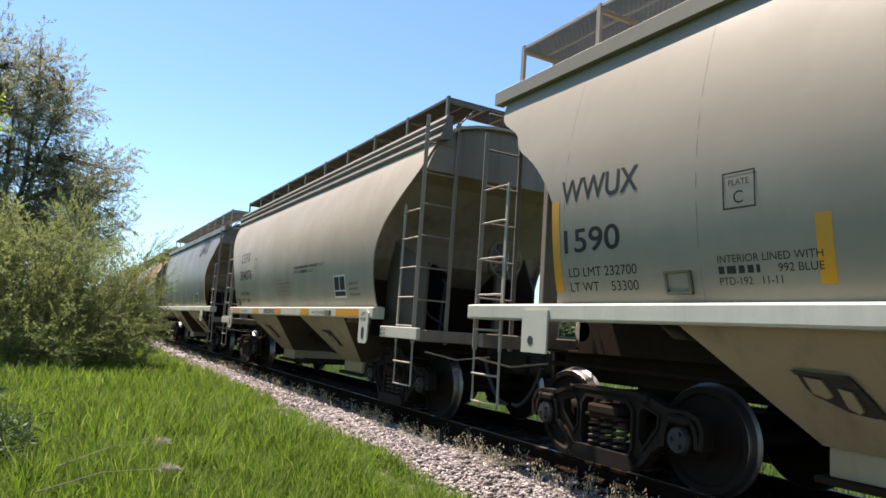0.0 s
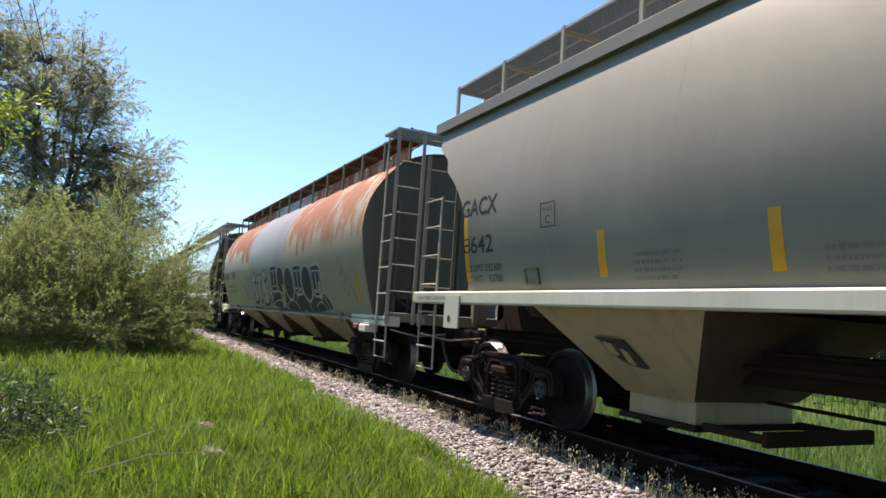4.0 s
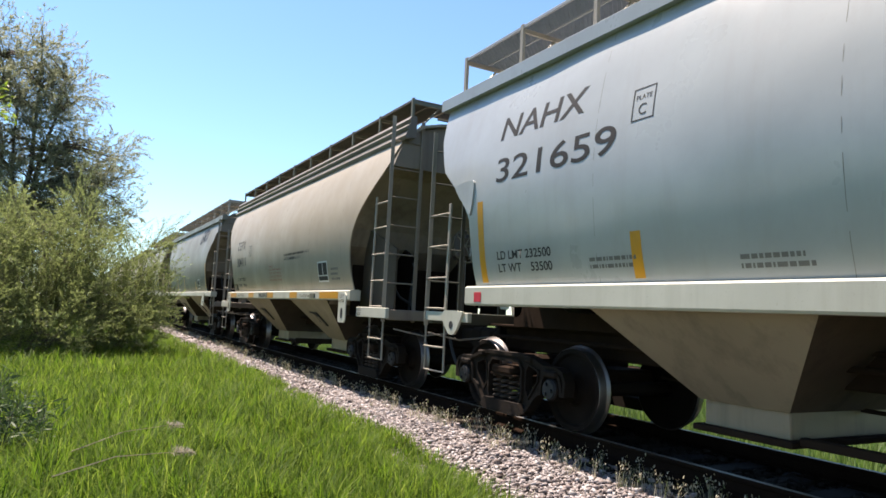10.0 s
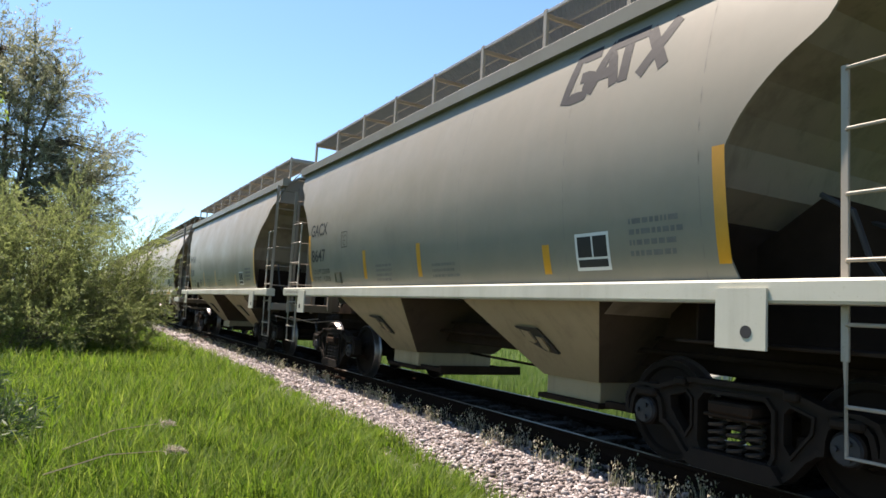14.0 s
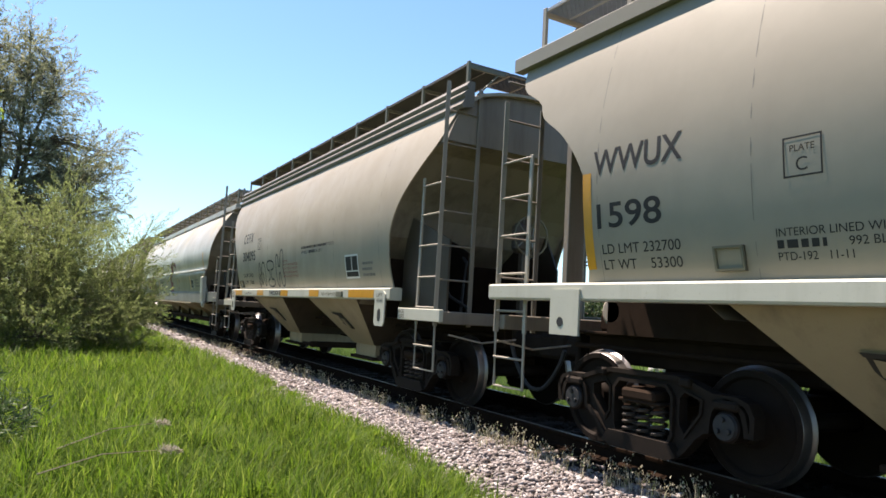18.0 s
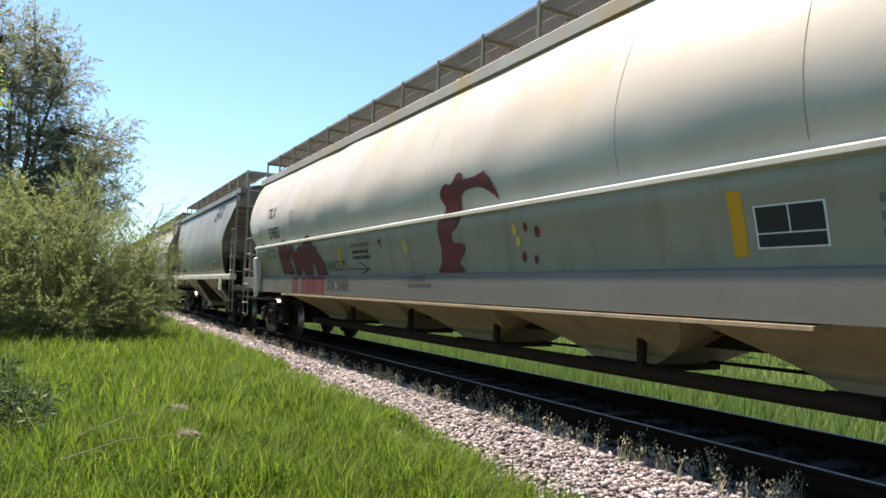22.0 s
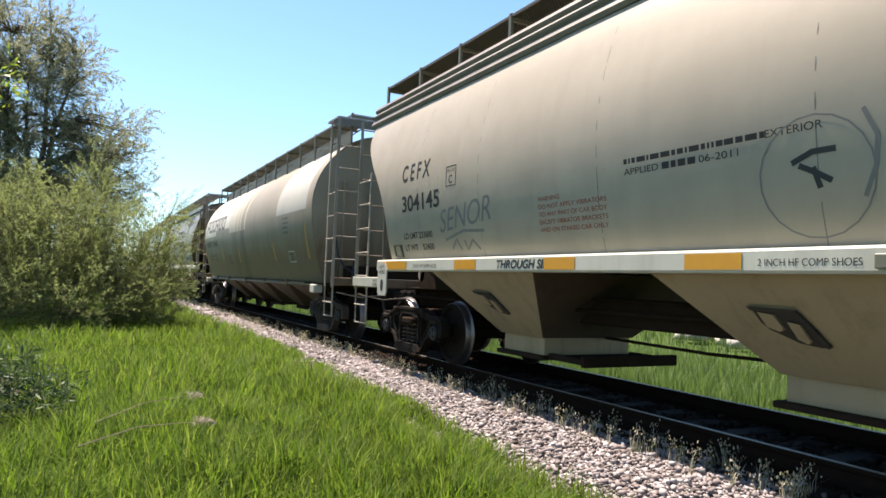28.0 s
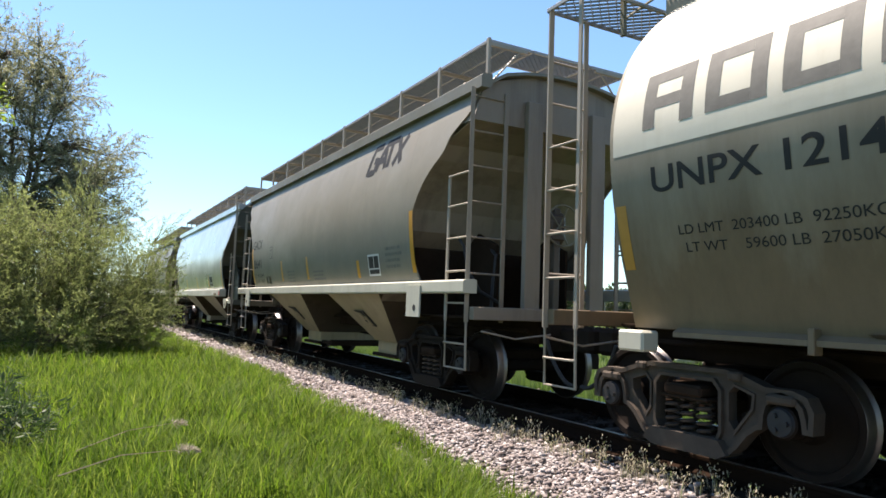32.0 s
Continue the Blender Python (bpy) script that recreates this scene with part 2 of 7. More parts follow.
P_LADDER = paint("ladder_paint", (0.292, 0.253, 0.204), (0.101, 0.074, 0.050), 0.5, 0.5, off=13, spot=0.25)
P_LADDER_D = paint("dark_ladder_paint", (0.131, 0.126, 0.089), (0.048, 0.037, 0.026), 0.5, 0.55, off=14)
M_YELLOW = plain("yellow_reflector", (0.471, 0.217, 0.012), 0.4, var=0.15, bumps=0.05)
M_BLACK = plain("black_lettering", (0.022, 0.021, 0.02), 0.6, var=0.3, spec=0.2)
M_FADED = plain("faded_lettering", (0.106, 0.103, 0.091), 0.7, var=0.4)
M_RED = plain("red_lettering", (0.251, 0.046, 0.03), 0.7, var=0.3)
M_SIGNRED = plain("red_placard", (0.456, 0.023, 0.038), 0.4, var=0.1)
M_WHITE = plain("white_marking", (0.532, 0.532, 0.502), 0.6, var=0.1)
M_SPRAY_R = plain("maroon_spray_paint", (0.12, 0.014, 0.012), 0.65, var=0.4, scale=3)
M_SPRAY_K = plain("black_spray_paint", (0.023, 0.024, 0.023), 0.7, var=0.5, scale=4)
M_SPRAY_G = plain("grey_spray_paint", (0.258, 0.255, 0.251), 0.55, var=0.28, scale=2.5)
M_BRACKET_DARK = plain("dark_bracket_and_shadow", (0.032, 0.026, 0.02), 0.8, var=0.6, scale=12)
M_SPRAY_Y = plain("amber_spray_paint", (0.471, 0.319, 0.061), 0.65, var=0.3, scale=3)
M_SPRAY_D = plain("thin_spray_paint", (0.152, 0.144, 0.129), 0.7, var=0.3, scale=4)
M_AMBER = plain("faded_reflector", (0.4, 0.2, 0.035), 0.5, var=0.2, bumps=0.05)
P_BAND = paint("white_band_paint", (0.53, 0.5, 0.41), (0.3, 0.23, 0.13), 0.3, off=22)
P_TAN = grimed_and_shaded("stained_band_paint", (0.47, 0.42, 0.32), (0.3, 0.22, 0.13), 1.2, 2.9, off=23, runs=((0.0, 0.2, 0.85), (0.55, 0.06, 0.6), (0.95, 0.05, 0.7)))
P_SKIRT = paint("grey_skirt_paint", (0.11, 0.104, 0.088), (0.12, 0.08, 0.045), 0.4, off=24)
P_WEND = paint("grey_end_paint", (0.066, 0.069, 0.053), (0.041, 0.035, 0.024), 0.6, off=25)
M_SEAM = plain("seam", (0.13, 0.12, 0.1), 0.7, var=0.3)
M_CAST = plain("cast_iron", (0.016, 0.0115, 0.0085), 0.8, 0.0, var=0.5, scale=6, bumps=0.4, spec=0.12)
M_CAST_L = plain("dusty_cast_iron", (0.06, 0.048, 0.038), 0.85, 0.0, var=0.5, scale=5, bumps=0.4, spec=0.12)
M_SPRING = plain("worn_spring_steel", (0.035, 0.027, 0.021), 0.6, 0.2, var=0.4, scale=9)
M_WHEEL = plain("wheel_rust", (0.014, 0.0095, 0.007), 0.8, 0.0, var=0.45, scale=5, bumps=0.3, spec=0.1)
M_TREAD = plain("polished_steel", (0.167, 0.152, 0.144), 0.4, 0.9, var=0.25)
M_CAP = plain("dull_bearing_cap", (0.016, 0.016, 0.018), 0.6, 0.1, var=0.3)
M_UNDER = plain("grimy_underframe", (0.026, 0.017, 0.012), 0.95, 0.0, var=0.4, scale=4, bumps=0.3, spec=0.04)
M_HOSE = plain("rubber_hose", (0.02, 0.02, 0.02), 0.7, var=0.2)
M_GRATE = plain("galvanised_grating", (0.274, 0.277, 0.281), 0.55, 0.3, var=0.2)
M_GRATE_D = plain("dull_grating", (0.099, 0.091, 0.08), 0.6, 0.3, var=0.2)
M_GRATE_R = plain("rusty_grating", (0.122, 0.065, 0.044), 0.8, 0.1, var=0.4, scale=3)
M_RAIL = plain("rail_rust", (0.015, 0.009, 0.006), 0.9, 0.0, var=0.35, scale=8, spec=0.02)
M_RAILTOP = plain("rail_head", (0.14, 0.125, 0.11), 0.5, 0.8, var=0.2)
M_TIE = per_object("creosoted_wood", [(0.012, 0.009, 0.007), (0.02, 0.015, 0.011), (0.03, 0.023, 0.017)])
STONES = [(0.06, 0.048, 0.042), (0.19, 0.16, 0.148), (0.25, 0.215, 0.205), (0.11, 0.086, 0.078), (0.33, 0.3, 0.29), (0.17, 0.135, 0.125), (0.4, 0.375, 0.365), (0.13, 0.112, 0.104)]
M_STONE = island("crushed_stone", STONES, 0.9)
M_STONE_D = island("oily_shaded_stone", [(0.014, 0.012, 0.01), (0.026, 0.021, 0.017), (0.042, 0.035, 0.028)], 0.95, spec=0.05)
M_STONE_O = per_object("loose_crushed_stone", STONES, 0.9)
M_GRASS = island("grass_blades", [(0.034, 0.073, 0.007), (0.073, 0.138, 0.011), (0.112, 0.182, 0.014), (0.040, 0.090, 0.008), (0.179, 0.231, 0.039), (0.090, 0.154, 0.012)], 0.6, 0.42, 0.12, 0.55)
M_GRASS_T = island("tall_grass_blades", [(0.036, 0.078, 0.012), (0.066, 0.12, 0.021), (0.096, 0.144, 0.036), (0.054, 0.096, 0.018)], 0.55, 0.35)
M_STRAW = island("dry_stalks", [(0.3, 0.26, 0.18), (0.42, 0.38, 0.29), (0.2, 0.18, 0.11), (0.12, 0.16, 0.06)], 0.8, 0.25)
M_WEED = island("dark_weed", [(0.024, 0.051, 0.015), (0.045, 0.078, 0.024), (0.06, 0.09, 0.036)], 0.6, 0.25)
M_LEAF = island("olive_leaves", [(0.090, 0.104, 0.048), (0.168, 0.179, 0.098), (0.252, 0.254, 0.161), (0.120, 0.136, 0.063), (0.312, 0.309, 0.213)], 0.55, 0.45)
M_LEAF_B = island("bush_leaves", [(0.075, 0.1, 0.03), (0.13, 0.16, 0.052), (0.19, 0.22, 0.085), (0.095, 0.122, 0.038), (0.16, 0.188, 0.068)], 0.55, 0.55)
M_LEAF_F = island("far_leaves", [(0.024, 0.042, 0.015), (0.048, 0.072, 0.024), (0.066, 0.09, 0.036)], 0.7, 0.2)
M_LEAF_P = island("plum_leaves", [(0.03, 0.011, 0.012), (0.054, 0.018, 0.018), (0.072, 0.03, 0.027)], 0.6, 0.2)
M_LEAF_Y = island("yellow_green_leaves", [(0.12, 0.18, 0.018), (0.18, 0.24, 0.03), (0.15, 0.216, 0.024)], 0.5, 0.4)
M_PLUME = island("seed_plume", [(0.225, 0.195, 0.15), (0.315, 0.285, 0.225)], 0.9, 0.3)
P_TRUCK = plain("white_car_paint", (0.533, 0.533, 0.518), 0.3, var=0.06, bumps=0.0)
M_GLASS = plain("dark_window_glass", (0.02, 0.025, 0.03), 0.06, var=0.1, bumps=0.0)
M_CONC = plain("broken_concrete", (0.365, 0.35, 0.319), 0.9, var=0.25, scale=5, bumps=0.5)
M_BARK = plain("bark", (0.084, 0.065, 0.049), 0.9, var=0.4, scale=14, bumps=0.6, dist=0.02)


# ---- mesh helpers ----
class Shape:
    """Gathers faces of one part."""

    def __init__(self):
        self.v, self.f, self.m = [], [], []

    def add(self, verts, faces, mi=0):
        o = len(self.v)
        self.v += [tuple(p) for p in verts]
        self.f += [tuple(i + o for i in f) for f in faces]
        self.m += [mi] * len(faces)
        return self

    def box(self, x0, x1, y0, y1, z0, z1, c=0.006, mi=0):
        """A box with chamfered edges."""
        x0, x1, y0, y1, z0, z1 = min(x0, x1), max(x0, x1), min(y0, y1), max(y0, y1), min(z0, z1), max(z0, z1)
        c = min(c, (x1 - x0) * 0.3, (y1 - y0) * 0.3, (z1 - z0) * 0.3)
        lo, hi = (x0, y0, z0), (x1, y1, z1)
        vs, ids = [], {}
        for sx in (0, 1):
            for sy in (0, 1):
                for sz in (0, 1):
                    for ax in range(3):
                        p = []
                        for k, s in enumerate((sx, sy, sz)):
                            base = hi[k] if s else lo[k]
                            p.append(base if k == ax else base + (-c if s else c))
                        ids[(sx, sy, sz, ax)] = len(vs)
                        vs.append(p)
        fs = []
        for ax in range(3):
            a, b = [k for k in range(3) if k != ax]
            for s in (0, 1):
                q = []
                for sa, sb in ((0, 0), (1, 0), (1, 1), (0, 1)):
                    k = [0, 0, 0]
                    k[ax], k[a], k[b] = s, sa, sb
                    q.append(ids[(*k, ax)])
                fs.append(q)
            for sa in (0, 1):
                for sb in (0, 1):
                    k0, k1 = [0, 0, 0], [0, 0, 0]
                    k0[a] = k1[a] = sa
                    k0[b] = k1[b] = sb
                    k1[ax] = 1
                    fs.append([ids[(*k0, a)], ids[(*k1, a)], ids[(*k1, b)], ids[(*k0, b)]])
        for sx in (0, 1):
            for sy in (0, 1):
                for sz in (0, 1):
                    fs.append([ids[(sx, sy, sz, k)] for k in range(3)])
        return self.add(vs, fs, mi)

    def tube(self, pts, r, n=6, mi=0):
        pts = [Vector(p) for p in pts]
        rs = r if isinstance(r, (list, tuple)) else [r] * len(pts)
        vs, fs = [], []
        up = Vector((0.31, 0.17, 0.93))
        for i, p in enumerate(pts):
            d = (pts[min(i + 1, len(pts) - 1)] - pts[max(i - 1, 0)]).normalized()
            a = d.cross(up)
            a = a.normalized() if a.length > 1e-4 else d.cross(Vector((1, 0, 0))).normalized()
            b = d.cross(a)
            for k in range(n):
                t = 2 * math.pi * k / n
                vs.append(p + (a * math.cos(t) + b * math.sin(t)) * rs[i])
        for i in range(len(pts) - 1):
            for k in range(n):
                k2 = (k + 1) % n
                fs.append((i * n + k, i * n + k2, (i + 1) * n + k2, (i + 1) * n + k))
        fs += [tuple(range(n))[::-1], tuple(range((len(pts) - 1) * n, len(pts) * n))]
        return self.add(vs, fs, mi)

    def prism(self, outline, x0, x1, mi=0):
        """An outline of (y, z) drawn out along x."""
        n = len(outline)
        vs = [(x0, y, z) for y, z in outline] + [(x1, y, z) for y, z in outline]
        fs = [tuple(range(n)), tuple(range(2 * n - 1, n - 1, -1))]
        fs += [(i, (i + 1) % n, n + (i + 1) % n, n + i) for i in range(n)]
        return self.add(vs, fs, mi)

    def prism_y(self, outline, y0, y1, mi=0):
        """An outline of (x, z) drawn out along y."""
        n = len(outline)
        vs = [(x, y0, z) for x, z in outline] + [(x, y1, z) for x, z in outline]
        fs = [tuple(range(n)), tuple(range(2 * n - 1, n - 1, -1))]
        fs += [(i, (i + 1) % n, n + (i + 1) % n, n + i) for i in range(n)]
        return self.add(vs, fs, mi)

    def lathe_x(self, prof, n=32, mis=None):
        """Turns (x, r) round the x axis."""
        vs, o = [], len(self.v)
        for x, r in prof:
            for k in range(n):
                t = 2 * math.pi * k / n
                vs.append((x, r * math.cos(t), r * math.sin(t)))
        self.v += vs
        for i in range(len(prof) - 1):
            for k in range(n):
                k2 = (k + 1) % n
                self.f.append((o + i * n + k, o + i * n + k2, o + (i + 1) * n + k2, o + (i + 1) * n + k))
                self.m.append(mis[i] if mis else 0)
        return self

    def slab(self, quad, th):
        """A plate of the given thickness under four corners."""
        q = [Vector(p) for p in quad]
        nrm = (q[1] - q[0]).cross(q[3] - q[0]).normalized() * th
        return self.add([*q, *[p - nrm for p in q]], [(0, 1, 2, 3), (7, 6, 5, 4), (0, 4, 5, 1), (1, 5, 6, 2), (2, 6, 7, 3), (3, 7, 4, 0)])

    def mesh(self, name, mats, smooth=False):
        me = bpy.data.meshes.new(name)
        me.from_pydata(self.v, [], self.f)
        for mt in (mats if isinstance(mats, (list, tuple)) else [mats]):
            me.materials.append(mt)
        if isinstance(mats, (list, tuple)) and len(mats) > 1:
            me.polygons.foreach_set("material_index", self.m)
        if len(self.f) < 6000:
            bm = bmesh.new()
            bm.from_mesh(me)
            bmesh.ops.recalc_face_normals(bm, faces=bm.faces)
            bm.to_mesh(me)
            bm.free()
        if smooth:
            me.polygons.foreach_set("use_smooth", [True] * len(me.polygons))
            me.set_sharp_from_angle(angle=radians(38))
        me.update()
        return me


def part(name, data, material, parent, label="", smooth=False):
    me = data.mesh(name, material, smooth) if isinstance(data, Shape) else data
    ob = new(name, me)
    ob.parent = parent
    if label:
        tagged(ob, label)
    return ob


def cloud_mesh(name, verts, faces, material):
    """A mesh from numpy arrays; faces all of one size."""
    me = bpy.data.meshes.new(name)
    k = faces.shape[1]
    me.vertices.add(len(verts))
    me.vertices.foreach_set("co", np.ascontiguousarray(verts, dtype=np.float32).ravel())
    me.loops.add(faces.size)
    me.loops.foreach_set("vertex_index", np.ascontiguousarray(faces, dtype=np.int32).ravel())
    me.polygons.add(len(faces))
    me.polygons.foreach_set("loop_start", np.arange(0, faces.size, k, dtype=np.int32))
    me.materials.append(material)
    me.update(calc_edges=True)
    me.validate()
    return me


# ---- wagons ----
def curve_through(ctrl, n):
    """n points of (z, half width) on a smooth curve through ctrl."""
    z = np.array([c[0] for c in ctrl], float)
    x = np.array([c[1] for c in ctrl], float)
    d = np.gradient(x, z)
    out = []
    for zz in np.linspace(z[0], z[-1], n):
        i = min(max(np.searchsorted(z, zz) - 1, 0), len(z) - 2)
        h = z[i + 1] - z[i]
        t = (zz - z[i]) / h
        out.append((float(zz), float((1 + 2 * t) * (1 - t) ** 2 * x[i] + t * (1 - t) ** 2 * h * d[i] + t * t * (3 - 2 * t) * x[i + 1] + t * t * (t - 1) * h * d[i + 1])))
    return out


SIDE_CURVED = [(1.50, 1.44), (1.80, 1.525), (2.20, 1.59), (2.60, 1.615), (3.00, 1.585), (3.40, 1.495), (3.70, 1.395), (4.00, 1.26)]
SIDE_FULL = [(1.50, 1.45), (1.80, 1.53), (2.20, 1.59), (2.60, 1.615), (3.00, 1.59), (3.40, 1.52), (3.75, 1.43), (4.05, 1.33)]
SIDE_LOBED = [(1.12, 1.42), (1.40, 1.44), (1.80, 1.52), (2.10, 1.585), (2.25, 1.555), (2.50, 1.605), (2.80, 1.62), (3.10, 1.57), (3.50, 1.43), (3.80, 1.27), (4.10, 1.06)]
SIDE_ROUND = [(1.10, 1.29), (1.40, 1.375), (1.70, 1.465), (2.10, 1.56), (2.50, 1.615), (2.85, 1.62), (3.20, 1.55), (3.60, 1.36), (3.90, 1.12), (4.15, 0.84)]

KINDS = {
    # half: to the coupler face; end: edge of the side sheet (height, inset from the roof's end)
    "A": dict(half=6.85, side=SIDE_CURVED, edge=[(1.5, 1.42), (2.0, 1.42), (2.4, 1.33), (2.75, 1.1), (3.2, 0.62), (3.5, 0.3), (4.0, 0.08)], sill=(1.36, 1.53), sill_half=4.9, roof=4.32, walk=(4.66, 1.12), bays=2),
    "B": dict(half=6.9, side=SIDE_FULL, edge=[(1.5, 1.35), (2.1, 1.5), (2.6, 1.38), (3.05, 1.0), (3.3, 0.66), (3.45, 0.6), (3.7, 0.22), (4.05, 0.1)], sill=(1.40, 1.56), sill_half=6.2, roof=4.36, walk=(4.72, 1.2), bays=2),
    "D": dict(half=6.89, side=SIDE_FULL, edge=[(1.5, 1.15), (2.0, 1.14), (2.37, 1.12), (2.5, 1.03), (2.77, 0.78), (3.05, 0.42), (3.5, 0.18), (4.05, 0.05)], sill=(1.33, 1.55), sill_half=5.0, roof=4.36, walk=(4.74, 1.2), bays=2),
    "E": dict(half=10.95, side=SIDE_LOBED, edge=[(1.12, 1.58), (2.15, 1.55), (2.6, 1.05), (3.1, 0.76), (3.6, 0.5), (4.1, 0.25)], sill=None, sill_half=8.6, roof=4.4, walk=(4.7, 1.05), bays=4),
    "C": dict(half=9.65, side=SIDE_ROUND, edge=[(1.1, 1.0), (4.15, 1.0)], sill=None, sill_half=8.6, roof=4.38, walk=(4.62, 1.0), bays=3),
    "F": dict(half=8.85, side=SIDE_ROUND, edge=[(1.1, 1.0), (4.15, 1.0)], sill=None, sill_half=7.5, roof=4.38, walk=(4.66, 1.0), bays=4),
}
CACHE = {}
for k_ in "ABE":
    KINDS[k_]["edge"] = curve_through(KINDS[k_]["edge"], 40)


def half_width(kind, z):
    ctrl = KINDS[kind]["side"]
    if ("prof", kind) not in CACHE:
        pts = curve_through(ctrl, 60)
        CACHE[("prof", kind)] = ([p[0] for p in pts], [p[1] for p in pts])
    return float(np.interp(z, *CACHE[("prof", kind)]))


DENTS = {}          # wagon name: how its sides are dented, and how far its markings are shifted along it


def set_out(car, shift):
    """From here on the wagon's markings are measured from a point that lies shift from its middle; returns what it has so far."""
    seed, wave, _ = DENTS[car.name]
    DENTS[car.name] = (seed, wave, shift)
    return set(car.children_recursive)


def shift_marks(car, before):
    """Moves all that was added since set_out to its place along the wagon."""
    seed, wave, shift = DENTS[car.name]
    for ob in set(car.children_recursive) - before:
        ob.data.transform(Matrix.Translation((0, shift, 0)))
    DENTS[car.name] = (seed, wave, 0.0)



def dent(seed, y, z, wave):
    return wave * (noise.noise((y * 0.55 + seed * 7.3, z * 0.9, seed)) + 0.5 * noise.noise((y * 1.3 + seed * 3.1, z * 1.6, seed + 4)))


def side_at(kind, car, y, z):
    """Half width of the side as it stands, dents included."""
    seed, wave, shift = DENTS[car.name]
    y += shift
    k = KINDS[kind]
    e = k["half"] - 0.76
    fade = min(1.0, max(0.0, (e - abs(y)) / 1.0))
    return half_width(kind, z) + dent(seed, y, z, wave) * fade


def side_sheet(kind, s, seed, wave=0.006):
    """One side of the body as a bent plate; s is -1 or 1."""
    k = KINDS[kind]
    yr = k["half"] - 0.76
    prof = curve_through(k["side"], 34 if kind != "E" else 90)
    ez, ei = [e[0] for e in k["edge"]], [e[1] for e in k["edge"]]
    ny, sh = int(yr / 0.06), Shape()
    outer, inner = [], []
    for z, x in prof:
        e = yr - float(np.interp(z, ez, ei))
        for j in range(ny + 1):
            y = e * (2 * j / ny - 1)
            w = dent(seed, y, z, wave) * min(1.0, max(0.0, (yr - abs(y)) / 1.0))
            outer.append((s * (x + w), y, z))
            inner.append((s * (x + w - 0.022), y, z))
    n, nz = ny + 1, len(prof)
    o = len(outer)
    fs = []
    for i in range(nz - 1):
        for j in range(ny):
            a = i * n + j
            fs.append((a, a + 1, a + n + 1, a + n))
            fs.append((o + a, o + a + n, o + a + n + 1, o + a + 1))
    ring = [j for j in range(ny)] + [i * n + ny for i in range(nz - 1)] + [(nz - 1) * n + j for j in range(ny, 0, -1)] + [i * n for i in range(nz - 1, 0, -1)]
    for a, b in zip(ring, ring[1:] + ring[:1]):
        fs.append((a, b, o + b, o + a))
    return sh.add(outer + inner, fs)


def roof_shape(kind):
    k = KINDS[kind]
    yr, ze, xe = k["half"] - 0.76, k["side"][-1][0], k["side"][-1][1]
    if kind in "CF":
        yr -= 0.95
    sh, top, arc = Shape(), [], 9
    for i in range(arc + 1):
        a = i / arc * 2 - 1
        top.append((xe * a, ze + 0.02 + (k["roof"] - ze) * (1 - a * a) ** 0.6 if kind not in "CF" else ze + (k["roof"] - ze) * (1 - a * a)))
    low = [(x * 0.985, z - 0.04) for x, z in reversed(top)]
    return sh.prism_y(top + low, -yr, yr)


def eave_shape(kind, s):
    """The angle or ridges along the top of the side."""
    k = KINDS[kind]
    yr, ze, xe = k["half"] - 0.72, k["side"][-1][0], k["side"][-1][1]
    sh = Shape()
    if kind == "A":
        sh.prism_y([(s * (xe - 0.03), ze - 0.05), (s * (xe + 0.05), ze - 0.07), (s * (xe + 0.075), ze - 0.02), (s * (xe + 0.02), ze + 0.07), (s * (xe + 0.045), ze + 0.1), (s * (xe + 0.055), ze + 0.13), (s * (xe - 0.02), ze + 0.2), (s * (xe + 0.01), ze + 0.25), (s * (xe - 0.03), ze + 0.31), (s * (xe - 0.12), ze + 0.31), (s * (xe - 0.12), ze - 0.03)], -yr, yr)
    elif kind in "CF":
        yr -= 0.95
        sh.box(s * (xe - 0.02), s * (xe + 0.012), -yr, yr, ze - 0.06, k["walk"][0] - 0.24)
    else:
        sh.prism_y([(s * (xe - 0.02), ze - 0.06), (s * (xe + 0.1), ze - 0.06), (s * (xe + 0.1), ze + 0.09), (s * (xe + 0.06), ze + 0.12), (s * (xe - 0.06), ze + 0.12), (s * (xe - 0.06), ze - 0.02)], -yr, yr)
    return sh


